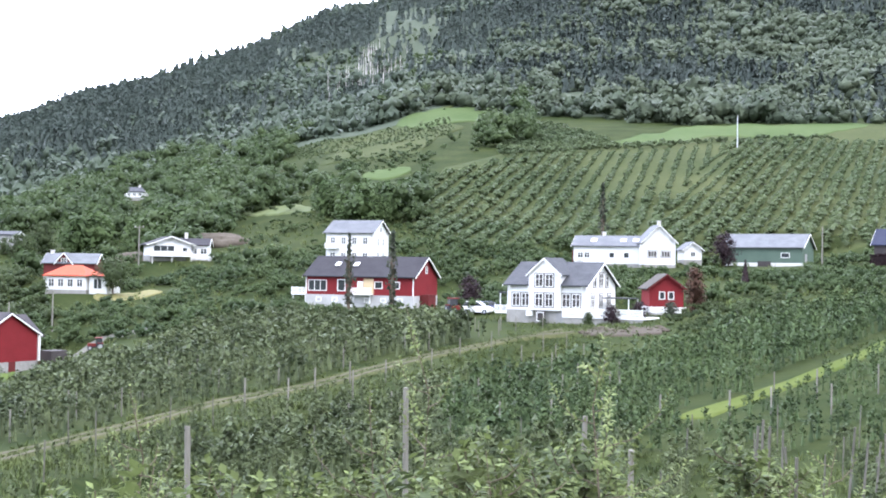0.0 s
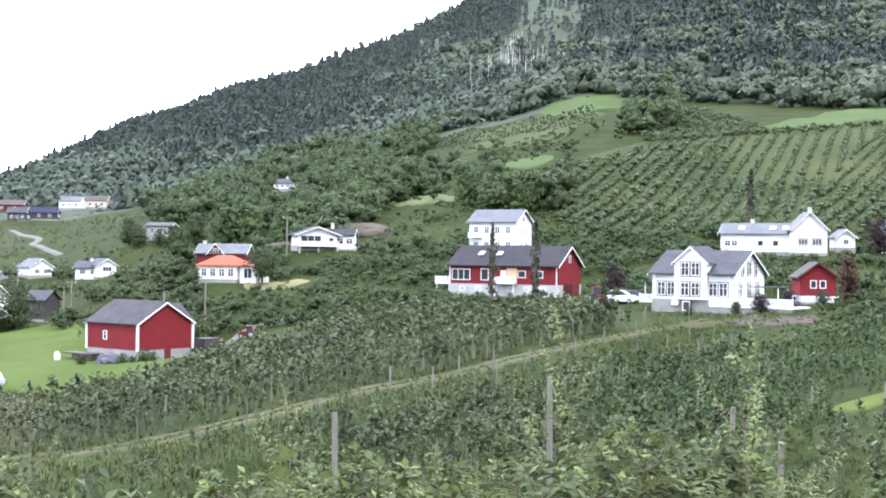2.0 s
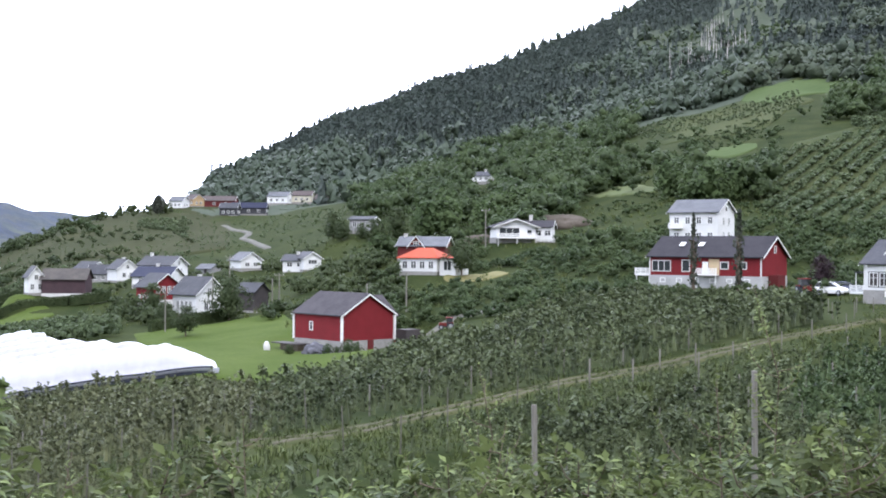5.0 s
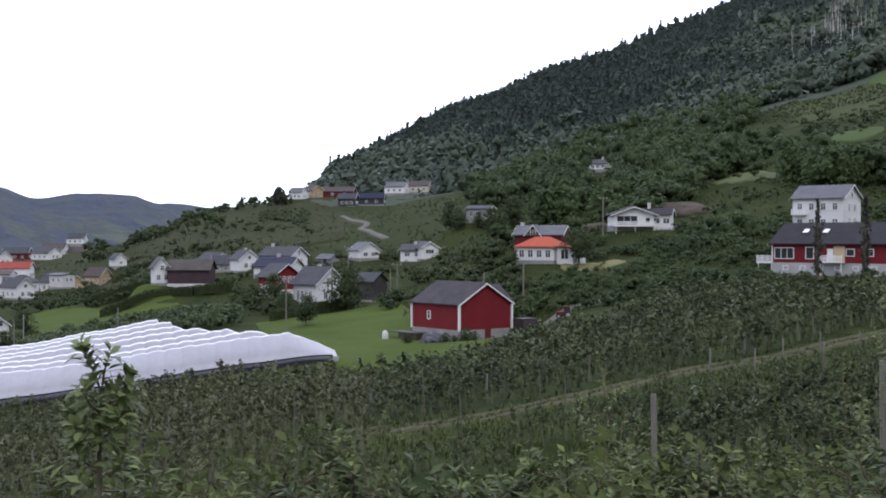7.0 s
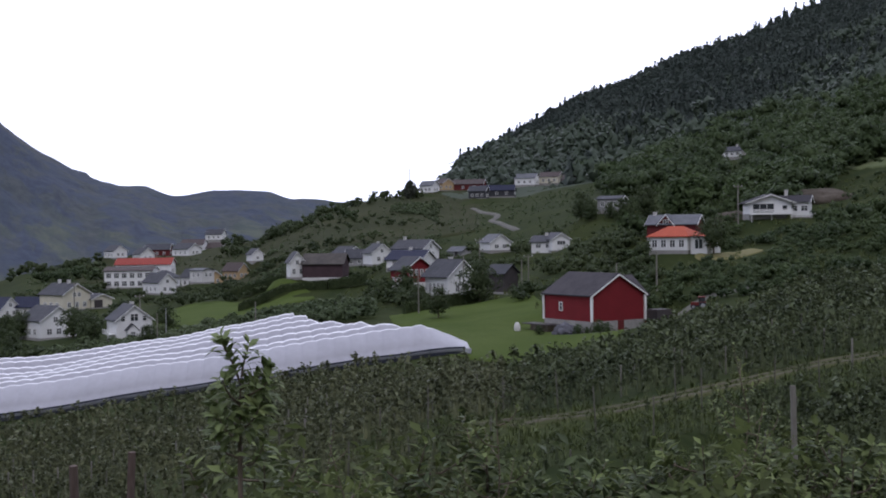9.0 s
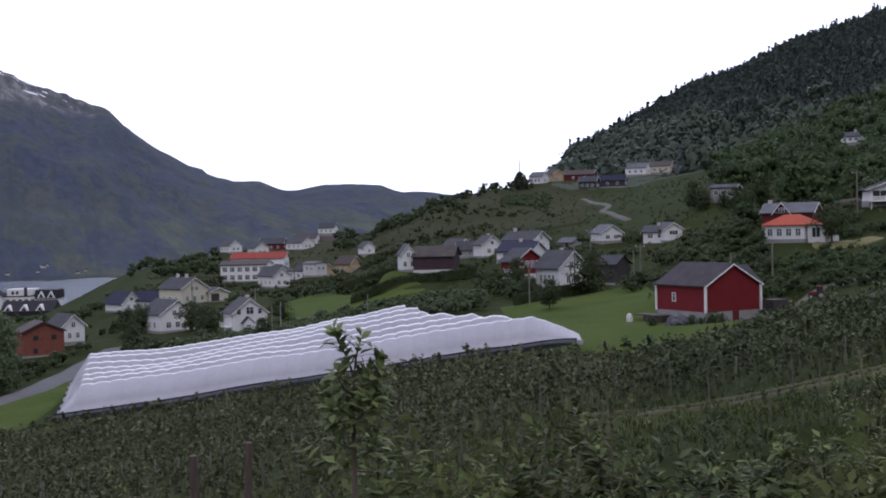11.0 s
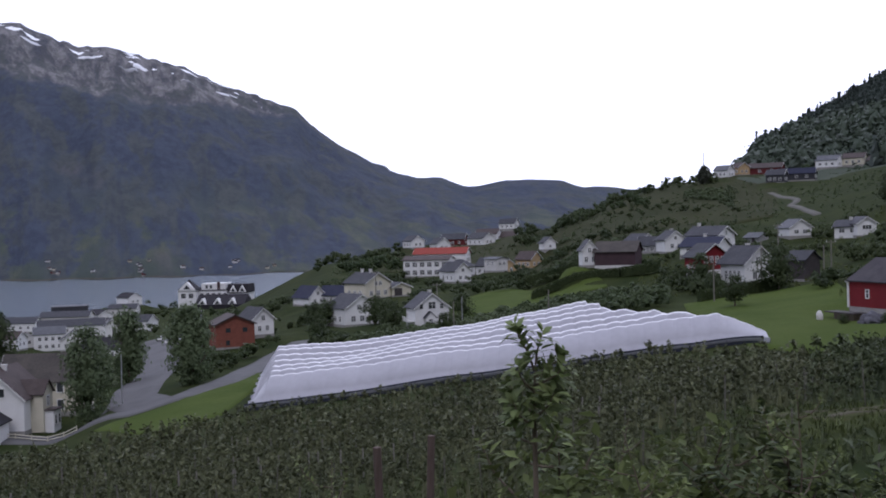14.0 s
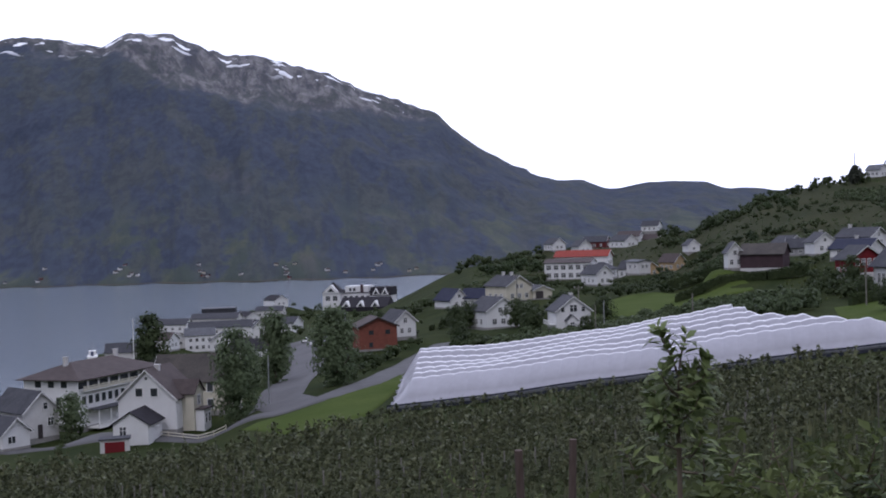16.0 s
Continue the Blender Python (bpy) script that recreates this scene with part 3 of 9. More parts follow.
def mesh_from(name, verts, faces, material, smooth=False, normals=None):
    """One mesh object from arrays of corners and of triangles or quads; normals: the way the crown's surface faces at each corner."""
    me = bpy.data.meshes.new(name)
    if normals is not None:
        a, b, c = (verts[faces[:, k]] for k in range(3))
        wrong = (np.cross(b - a, c - a) * normals[faces].sum(1)).sum(1) < 0
        faces = np.where(wrong[:, None], faces[:, ::-1], faces)
    n = faces.shape[1]
    me.vertices.add(len(verts))
    me.vertices.foreach_set("co", np.ascontiguousarray(verts, np.float32).ravel())
    me.loops.add(faces.size)
    me.loops.foreach_set("vertex_index", np.ascontiguousarray(faces, np.int32).ravel())
    me.polygons.add(len(faces))
    me.polygons.foreach_set("loop_start", np.arange(0, faces.size, n, dtype=np.int32))
    me.update(calc_edges=True)
    if smooth:
        me.polygons.foreach_set("use_smooth", np.ones(len(faces), bool))
    if normals is not None:
        me.polygons.foreach_set("use_smooth", np.ones(len(faces), bool))
        way = me.attributes.new("custom_normal", "FLOAT_VECTOR", "POINT")
        way.data.foreach_set("vector", np.ascontiguousarray(normals, np.float32).ravel())
        me.update()
    me.materials.append(material)
    return new(name, me)


# ---------------------------------------------------------------- ground, water, roads
def axis_steps():
    return np.concatenate([np.arange(-25, 29.9, 0.4), np.arange(30, 69.9, 0.2), np.arange(70, 334.9, 3.0)])


def inside(xy, poly):
    ok = np.zeros(len(xy), bool)
    n = len(poly)
    for i in range(n):
        (ax, ay), (bx, by) = poly[i], poly[(i + 1) % n]
        if ay != by:
            ok ^= ((ay > xy[:, 1]) != (by > xy[:, 1])) & (xy[:, 0] < (bx - ax) * (xy[:, 1] - ay) / (by - ay) + ax)
    return ok


az_grid = axis_steps()
r_grid = np.concatenate([np.linspace(0.001, 8, 12), np.geomspace(8.4, 640, 160), np.geomspace(650, 1640, 40), np.linspace(1660, 4400, 110), np.geomspace(4450, 4950, 6)])
A, R = np.meshgrid(np.radians(az_grid), r_grid, indexing="ij")
gx, gy = -np.sin(A) * R + 0.3, np.cos(A) * R + 0.2
gh = ground(gx.ravel(), gy.ravel()).reshape(gx.shape)
na, nr = gx.shape
idx = np.arange(na * nr).reshape(na, nr)
nxt = np.roll(idx, -1, axis=0)
quads = np.stack([idx[:, :-1], nxt[:, :-1], nxt[:, 1:], idx[:, 1:]], -1).reshape(-1, 4)[:, ::-1]
land = mesh_from("ground", np.stack([gx, gy, gh], -1).reshape(-1, 3), quads, M["grass"], True)
land.data.materials.append(M["forest_floor"])


def mountain_mat():
    """Forested lower slopes, fields near the shore, bare rock and old snow towards the crest, with blue haze put into
    the colours.
    """
    m = bpy.data.materials.new("far_mountain")
    m.use_nodes = True
    n, l = m.node_tree.nodes, m.node_tree.links
    b = n["Principled BSDF"]
    b.inputs["Roughness"].default_value, b.inputs["Specular IOR Level"].default_value = 0.95, 0.1
    geo, sep = n.new("ShaderNodeNewGeometry"), n.new("ShaderNodeSeparateXYZ")
    l.new(geo.outputs["Position"], sep.inputs[0])

    def noise_at(scale, detail=5, rough=0.55, stretch=(1, 1, 1)):
        t, mp = n.new("ShaderNodeTexNoise"), n.new("ShaderNodeMapping")
        mp.vector_type = "TEXTURE"
        mp.inputs["Rotation"].default_value = (0, 0, radians(145))
        mp.inputs["Scale"].default_value = (4.5 / stretch[0], 1 / stretch[1], 1 / stretch[2])
        t.inputs["Scale"].default_value, t.inputs["Detail"].default_value, t.inputs["Roughness"].default_value = scale, detail, rough
        l.new(geo.outputs["Position"], mp.inputs["Vector"])
        l.new(mp.outputs[0], t.inputs["Vector"])
        return t.outputs["Fac"]

    def ramp(v, lo, hi, a=0.0, c=1.0):
        r = n.new("ShaderNodeMapRange")
        r.interpolation_type = "SMOOTHSTEP"
        for k, x in zip(("From Min", "From Max", "To Min", "To Max"), (lo, hi, a, c)):
            r.inputs[k].default_value = x
        l.new(v, r.inputs["Value"])
        return r.outputs[0]

    def calc(op, a, c):
        x = n.new("ShaderNodeMath")
        x.operation = op
        for s, v in zip(x.inputs, (a, c)):
            if isinstance(v, float):
                s.default_value = v
            else:
                l.new(v, s)
        return x.outputs[0]

    def blend(f, a, c):
        x = n.new("ShaderNodeMix")
        x.data_type = "RGBA"
        l.new(f, x.inputs["Factor"])
        for s, v in ((x.inputs["A"], a), (x.inputs["B"], c)):
            if isinstance(v, tuple):
                s.default_value = (*v, 1)
            else:
                l.new(v, s)
        return x.outputs["Result"]

    z = sep.outputs["Z"]
    # Slate blue in the wood and field colours stands in for distance haze.
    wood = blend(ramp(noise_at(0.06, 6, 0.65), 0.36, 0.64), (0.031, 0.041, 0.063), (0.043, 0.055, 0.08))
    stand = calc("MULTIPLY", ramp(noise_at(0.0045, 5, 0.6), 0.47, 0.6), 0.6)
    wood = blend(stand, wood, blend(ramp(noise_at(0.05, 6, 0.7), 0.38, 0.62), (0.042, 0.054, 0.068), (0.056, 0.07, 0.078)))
    field = blend(ramp(noise_at(0.02, 5, 0.6), 0.4, 0.6), (0.046, 0.06, 0.05), (0.074, 0.086, 0.06))
    low = calc("MULTIPLY", ramp(z, 170.0, 50.0), ramp(noise_at(0.009, 5, 0.6), 0.46, 0.54))
    wood = blend(calc("MULTIPLY", low, 0.9), wood, field)
    scar = calc("MULTIPLY", ramp(noise_at(0.0042, 4, 0.6), 0.64, 0.72), ramp(z, 400.0, 280.0))
    wood = blend(calc("MULTIPLY", scar, 0.5), wood, (0.1, 0.094, 0.094))
    lie, parts = n.new("ShaderNodeAttribute"), n.new("ShaderNodeSeparateXYZ")
    lie.attribute_name = "upslope"
    l.new(lie.outputs["Vector"], parts.inputs[0])
    side, up = parts.outputs["X"], parts.outputs["Y"]

    def streak(across, along_, detail=6, rough=0.65):
        t, mp = n.new("ShaderNodeTexNoise"), n.new("ShaderNodeMapping")
        mp.inputs["Scale"].default_value = (across, along_, 1)
        t.inputs["Scale"].default_value, t.inputs["Detail"].default_value, t.inputs["Roughness"].default_value = 1.0, detail, rough
        l.new(lie.outputs["Vector"], mp.inputs["Vector"])
        l.new(mp.outputs[0], t.inputs["Vector"])
        return t.outputs["Fac"]

    rock = blend(ramp(streak(26.0, 9.0, 8, 0.72), 0.4, 0.6), (0.056, 0.058, 0.068), (0.18, 0.174, 0.178))
    rock = blend(calc("MULTIPLY", ramp(streak(60.0, 30.0, 6, 0.7), 0.45, 0.6), 0.5), rock, (0.06, 0.062, 0.058))
    face = calc("MULTIPLY", calc("MULTIPLY", ramp(side, 3.05, 3.35), ramp(side, 3.95, 3.75)), 0.27)
    high = calc("ADD", calc("ADD", up, face), calc("MULTIPLY", streak(5.0, 5.0, 6, 0.6), 0.4))
    body = blend(calc("MULTIPLY", ramp(high, 1.07, 1.17), ramp(side, 2.78, 3.0, 0.12)), wood, rock)
    moss = calc("MULTIPLY", ramp(streak(13.0, 8.0, 7, 0.65), 0.47, 0.57), ramp(high, 1.42, 1.2))
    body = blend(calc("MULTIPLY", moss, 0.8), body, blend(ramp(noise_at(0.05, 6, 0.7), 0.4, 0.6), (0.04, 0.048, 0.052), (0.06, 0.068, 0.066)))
    snow = calc("MULTIPLY", calc("MULTIPLY", ramp(streak(15.0, 24.0, 4, 0.5), 0.6, 0.612), ramp(up, 0.84, 0.92)), ramp(side, 3.0, 3.08))
    # Dark downslope streaks paint crease shade into the colour.
    gully_shade = calc("MULTIPLY", ramp(streak(18.0, 2.5, 6, 0.65), 0.46, 0.34), 0.45)
    body = blend(gully_shade, body, (0.028, 0.036, 0.054))
    body = blend(snow, body, (0.85, 0.87, 0.9))
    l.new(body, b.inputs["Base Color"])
    bp = n.new("ShaderNodeBump")
    bp.inputs["Strength"].default_value, bp.inputs["Distance"].default_value = 0.55, 12.0
    l.new(noise_at(0.025, 8, 0.7), bp.inputs["Height"])
    l.new(bp.outputs[0], b.inputs["Normal"])
    return m


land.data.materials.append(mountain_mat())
zone = np.zeros((na, nr - 1), np.int32)
mid_r, mid_a = np.broadcast_to((r_grid[:-1] + r_grid[1:])[None] / 2, zone.shape), np.broadcast_to(az_grid[:, None], zone.shape)
zone[(mid_r > 575) & ((mid_a < 27) | (mid_a > 250))] = 1
zone[(mid_r > 640) & (mid_a < 34)] = 1
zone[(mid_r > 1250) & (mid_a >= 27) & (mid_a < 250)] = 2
FELLED = [(-202, 1364), (-142, 1103), (-65, 891), (-27, 705), (-16, 863), (30, 827), (49, 834), (-8, 1081), (5, 1157), (-25, 1331), (-75, 1340), (-64, 1147), (-115, 1135)]
OPEN_BAND = [(-21, 656), (-7, 799), (24, 655), (79, 641), (80, 587), (39, 616), (23, 634)]
mid_xy = np.stack([-np.sin(np.radians(mid_a)).ravel() * mid_r.ravel(), np.cos(np.radians(mid_a)).ravel() * mid_r.ravel()], -1)
zone[(inside(mid_xy, FELLED) | inside(mid_xy, OPEN_BAND)).reshape(zone.shape)] = 3
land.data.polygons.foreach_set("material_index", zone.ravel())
land.data.materials.append(M["felled"])
lie = land.data.attributes.new("upslope", "FLOAT_VECTOR", "POINT")
lie.data.foreach_set("vector", np.stack([A * 3.6, upslope(np.degrees(A), R), A * 0], -1).astype(np.float32).ravel())
tagged(land, "grassy hillside rising to wooded mountains round a fjord", "ground", kind="structure")


def draped(name, left, right, material, label, category, lift=0.06, cols=4, kind="structure", patch=False):
    """A strip laid on the ground between two lines of points; a patch has rounded ends and an uneven edge."""
    def dense(p):
        p = np.array(p, float)
        t = np.linspace(0, len(p) - 1, 60 if len(p) < 6 else 110)
        return np.stack([np.interp(t, np.arange(len(p)), p[:, i]) for i in (0, 1)], -1)
    a, b = dense(left), dense(right)
    span = np.linalg.norm(a - b, axis=1).mean()
    w = np.linspace(0, 1, cols + 1)
    w = np.concatenate([[-0.4 / span], w, [1 + 0.4 / span]])[None, :, None]
    if patch:
        t = np.linspace(-1, 1, len(a))[:, None, None]
        c = (a + b) / 2
        wave = fbm(c[:, 0] / (0.4 * span), c[:, 1] / (0.4 * span), 4, 71)[:, None, None]
        w = 0.5 + 0.45 * wave * (1 - t * t) + (w - 0.5) * np.sqrt(np.clip(1 - np.abs(t) ** 3, 0.002, 1)) * (1 + 0.5 * fbm(c[:, 1] / (0.3 * span), c[:, 0] / (0.3 * span), 3, 72)[:, None, None])
    g = a[:, None] * (1 - w) + b[:, None] * w
    x, y = g[..., 0].ravel(), g[..., 1].ravel()
    dip = np.zeros(g.shape[:2])
    dip[:, [0, -1]] = 0.5
    dip[[0, -1]] = 0.5
    z = ground(x, y) + lift + 0.0004 * np.hypot(x, y) - dip.ravel()
    k = np.arange(len(x)).reshape(g.shape[:2])
    q = np.stack([k[:-1, :-1], k[:-1, 1:], k[1:, 1:], k[1:, :-1]], -1).reshape(-1, 4)
    ob = mesh_from(name, np.stack([x, y, z], -1), q, material, True)
    return tagged(ob, label, category, kind=kind)


def ribbon(name, pts, width, material, label, category, lift=0.06):
    p = np.array(pts, float)
    d = np.gradient(p, axis=0)
    d /= np.linalg.norm(d, axis=1)[:, None]
    nrm = np.stack([-d[:, 1], d[:, 0]], -1) * width / 2
    return draped(name, p + nrm, p - nrm, material, label, category, lift)


def water_mat():
    m = mat("fjord_water", (0.1, 0.13, 0.16), (0.12, 0.15, 0.18), scale=0.004, fine=0.02, rough=0.18, bump=0, spec=0.5)
    n, l = m.node_tree.nodes, m.node_tree.links
    tc, mp, t, bp = n.new("ShaderNodeTexCoord"), n.new("ShaderNodeMapping"), n.new("ShaderNodeTexNoise"), n.new("ShaderNodeBump")
    mp.inputs["Scale"].default_value = (0.05, 0.12, 1)
    mp.inputs["Rotation"].default_value = (0, 0, radians(55))
    l.new(tc.outputs["Object"], mp.inputs["Vector"])
    l.new(mp.outputs[0], t.inputs["Vector"])
    t.inputs["Scale"].default_value, t.inputs["Detail"].default_value = 1.5, 6
    bp.inputs["Strength"].default_value, bp.inputs["Distance"].default_value = 0.25, 1.5
    l.new(t.outputs["Fac"], bp.inputs["Height"])
    l.new(bp.outputs[0], n["Principled BSDF"].inputs["Normal"])
    return m


wv = np.array([(-4800, 150, 0), (-100, 150, 0), (-100, 4400, 0), (-4800, 4400, 0)], float)
tagged(mesh_from("water", wv, np.array([[0, 1, 2, 3]]), water_mat()), "calm grey-blue fjord water below the village", "water", kind="structure")

ALLEY = [(-20.3, 43), (-19.8, 48), (-19.2, 56), (-16, 66), (-12.3, 78), (-8.8, 90.6), (-4.8, 101), (-0.7, 110), (4.8, 122.6), (9.5, 131), (14.5, 139)]
ALLEY_R = [(13.4, 67.2), (17.4, 73.4), (26, 87.5), (31.3, 95.2), (37.6, 104.6), (50, 123)]
ribbon("orchard_track", ALLEY, 2.8, M["alley"], "pale mown grass track between orchard rows", "track")
for off in (-0.65, 0.7):
    ribbon("orchard_track_wheels", [(x + off, y) for x, y in ALLEY], 0.34, M["soil"], "worn dry wheel rut in the orchard track", "track", 0.1)
ribbon("orchard_lane", ALLEY_R, 2.0, M["lane"], "bright yellow-green grass lane along the orchard rows", "lane")

# ---------------------------------------------------------------- houses
WINDOW_MESHES, HOMES = {}, {}


def window(parent, m, w, h, panes=2, rows=2, trim=None):
    """A window on a wall: its frame with glazing bars, and the glass. m: pose on the wall, x along it, z up, -y outwards."""
    key = (round(w, 2), round(h, 2), panes, rows)
    trim = trim or M["white_trim"]
    if key not in WINDOW_MESHES:
        t = 0.11
        xs, zs = [-w / 2 - t, -w / 2], [-t, 0]
        for k in range(1, panes):
            xs += [-w / 2 + w * k / panes - 0.04, -w / 2 + w * k / panes + 0.04]
        for k in range(1, rows):
            z = h * (0.62 if rows == 2 else k / rows)
            zs += [z - 0.03, z + 0.03]
        xs, zs = xs + [w / 2, w / 2 + t], zs + [h, h + t]
        bm = bmesh.new()
        grid = [[bm.verts.new((x, -0.09, z)) for x in xs] for z in zs]
        cells = [bm.faces.new((grid[j][i], grid[j][i + 1], grid[j + 1][i + 1], grid[j + 1][i])) for j in range(len(zs) - 1) for i in range(len(xs) - 1) if i % 2 == 0 or j % 2 == 0]
        bmesh.ops.delete(bm, geom=[v for v in bm.verts if not v.link_faces], context="VERTS")
        out = bmesh.ops.extrude_face_region(bm, geom=cells)
        for v in out["geom"]:
            if isinstance(v, bmesh.types.BMVert):
                v.co.y = 0.02
        bmesh.ops.recalc_face_normals(bm, faces=bm.faces[:])
        gl = bmesh.new()
        box(gl, -w / 2, -0.03, 0, w / 2, 0.01, h)
        fr, pa = bpy.data.meshes.new("window"), bpy.data.meshes.new("pane")
        bm.to_mesh(fr), gl.to_mesh(pa)
        bm.free(), gl.free()
        fr.materials.append(trim), pa.materials.append(M["glass"])
        WINDOW_MESHES[key] = (fr, pa)
    fr, pa = WINDOW_MESHES[key]
    f = new("window", fr)
    f.parent, f.matrix_local = parent, m
    p = new("pane", pa)
    p.parent = f
    return f


def faces_of(length, width):
    """Poses of the four walls: their middle at the ground, x along the wall, -y outwards."""
    return {"front": pose(0, -width / 2, 0), "right": pose(length / 2, 0, 0, 0, 0, 90), "back": pose(0, width / 2, 0, 0, 0, 180), "left": pose(-length / 2, 0, 0, 0, 0, -90)}


def house(key, label, wall, roof, wall_h, rise, base_h=0.6, over=0.45, windows=(), chimneys=(), category="house", name="house", hip=0.0, base=None, trim=True, verge=None, door=None, deep=2.5, dormers=(), group="", casing=None):
    """A gabled (or hipped) house: base, walls, two roof slopes, verge boards, windows, doors, chimneys and dormers."""
    x, y, z, yaw, ln, wd = SITES[key]
    top = tagged(new(name), label, category, group)
    top.matrix_world = pose(x, y, z, 0, 0, yaw)
    hx, hy = ln / 2, wd / 2
    bm = bmesh.new()
    box(bm, -hx - 0.04, -hy - 0.04, -deep, hx + 0.04, hy + 0.04, base_h)
    part("foundation", bm, base or M["stone"], top)
    bm = bmesh.new()
    if hip:
        box(bm, -hx, -hy, base_h, hx, hy, wall_h)
    else:
        prism(bm, [(-hy, base_h), (hy, base_h), (hy, wall_h), (0, wall_h + rise), (-hy, wall_h)], "x", -hx, hx)
    part("wall", bm, wall, top)
    th = 0.16
    if hip:
        bm = bmesh.new()
        o, i = over, hip
        lo = [bm.verts.new(p) for p in ((-hx - o, -hy - o, wall_h - 0.05), (hx + o, -hy - o, wall_h - 0.05), (hx + o, hy + o, wall_h - 0.05), (-hx - o, hy + o, wall_h - 0.05))]
        mi = [bm.verts.new((v.co.x, v.co.y, v.co.z + th)) for v in lo]
        ri = [bm.verts.new((-hx + i, 0, wall_h + rise)), bm.verts.new((hx - i, 0, wall_h + rise))]
        bm.faces.new(lo[::-1])
        for k in range(4):
            bm.faces.new((lo[k], lo[(k + 1) % 4], mi[(k + 1) % 4], mi[k]))
        for f in ((mi[0], mi[1], ri[1], ri[0]), (mi[1], mi[2], ri[1]), (mi[2], mi[3], ri[0], ri[1]), (mi[3], mi[0], ri[0])):
            bm.faces.new(f)
        part("roof", bm, roof, top)
    else:
        g = rise / hy
        for s in (-1, 1):
            bm = bmesh.new()
            ey, ez = s * (hy + over), wall_h - g * over
            prism(bm, [(ey, ez + 0.02), (ey, ez + 0.02 + th), (0, wall_h + rise + 0.02 + th), (0, wall_h + rise + 0.02)], "x", -hx - over, hx + over)
            part("roof_slope", bm, roof, top)
            if trim:
                for e in (-1, 1):
                    bm = bmesh.new()
                    xe = e * (hx + over)
                    prism(bm, [(ey, ez - 0.12), (ey, ez + 0.1), (0, wall_h + rise + 0.1), (0, wall_h + rise - 0.12)], "x", xe + (0.003 if e > 0 else -0.063), xe + (0.063 if e > 0 else -0.003))
                    part("verge_board", bm, verge or M["white_trim"], top)
    HOMES[key] = top
    walls = faces_of(ln, wd)
    for side, u, zz, w, h, panes, rows in windows:
        out = sum(d[6] for d in dormers if len(d) > 6 and d[0] == side and abs(u - d[1]) < d[2] / 2)
        window(top, walls[side] @ pose(u, -out, zz), w, h, panes, rows)
        if casing:
            bm = bmesh.new()
            box(bm, -w / 2 - 0.21, -0.05, -0.21, w / 2 + 0.21, 0.01, h + 0.21)
            part("casing", bm, casing, top).matrix_local = walls[side] @ pose(u, -out, zz)
    for side, u, zz, w, h, material in door or ():
        bm = bmesh.new()
        box(bm, -w / 2, -0.06, 0, w / 2, 0.02, h)
        d = part("door", bm, material, top)
        d.matrix_local = walls[side] @ pose(u, 0, zz)
    for u, v, h in chimneys:
        zr = wall_h + rise * (1 - abs(v) / hy)
        bm = bmesh.new()
        box(bm, u - 0.32, v - 0.32, zr - 0.6, u + 0.32, v + 0.32, zr + h)
        box(bm, u - 0.4, v - 0.4, zr + h, u + 0.4, v + 0.4, zr + h + 0.12)
        part("chimney", bm, M["plaster"], top)
    for side, u, w, ez, ap, depth, *proud in dormers:
        s = -1 if side == "front" else 1
        bm = bmesh.new()
        prism(bm, [(u - w / 2, base_h if ez > 0 else wall_h), (u + w / 2, base_h if ez > 0 else wall_h), (u + w / 2, abs(ez)), (u, ap), (u - w / 2, abs(ez))], "y", s * (hy + (proud[0] if proud else 0.012)), s * (hy - depth))
        dm = part("cross_gable", bm, wall, top)
        gg = (ap - abs(ez)) / (w / 2)
        for e in (-1, 1):
            bm = bmesh.new()
            ex = u + e * (w / 2 + 0.3)
            prism(bm, [(ex, abs(ez) - gg * 0.3 + 0.02), (ex, abs(ez) - gg * 0.3 + 0.17), (u, ap + 0.17), (u, ap + 0.02)], "y", s * (hy + 0.4 + (proud[0] * 0.6 if proud else 0)), s * (hy - depth))
            part("gable_roof", bm, roof, dm)
            bm = bmesh.new()
            prism(bm, [(ex, abs(ez) - gg * 0.3 - 0.1), (ex, abs(ez) - gg * 0.3 + 0.12), (u, ap + 0.12), (u, ap - 0.1)], "y", s * (hy + 0.403 + (proud[0] * 0.6 if proud else 0)), s * (hy + 0.46 + (proud[0] * 0.6 if proud else 0)))
            part("verge_board", bm, verge or M["white_trim"], dm)
    return top


def wrow(side, n, z, w, h, span, panes=2, rows=2, at=0.0):
    """n windows in a row along a wall, spread over span metres about at."""
    return [(side, at + (span * ((k + 0.5) / n - 0.5)), z, w, h, panes, rows) for k in range(n)]
house("white_house", "white weatherboarded farmhouse with slate roof and centre gable", M["white"], M["slate"], 4.8, 2.7, 1.5,
      windows=[("front", u, 2.05, 0.95, 1.5, 2, 2) for u in (-4.2, -2.85, -0.7, 0.7, 2.85, 4.2)] + [("front", u, 4.55, 0.95, 1.45, 2, 2) for u in (-0.7, 0.7)]
      + wrow("right", 3, 2.05, 0.9, 1.5, 7.6) + [("right", 0, 4.7, 1.0, 1.5, 2, 2), ("right", -1.9, 4.6, 0.6, 1.3, 1, 2), ("right", 1.9, 4.6, 0.6, 1.3, 1, 2)] + [("front", -0.5, 0.2, 0.8, 1.0, 1, 1)],
      dormers=[("front", 0, 4.4, 6.1, 8.0, 4.8, 0.5)], chimneys=[(2.2, 0.6, 0.7)], casing=M["dark_wood"])
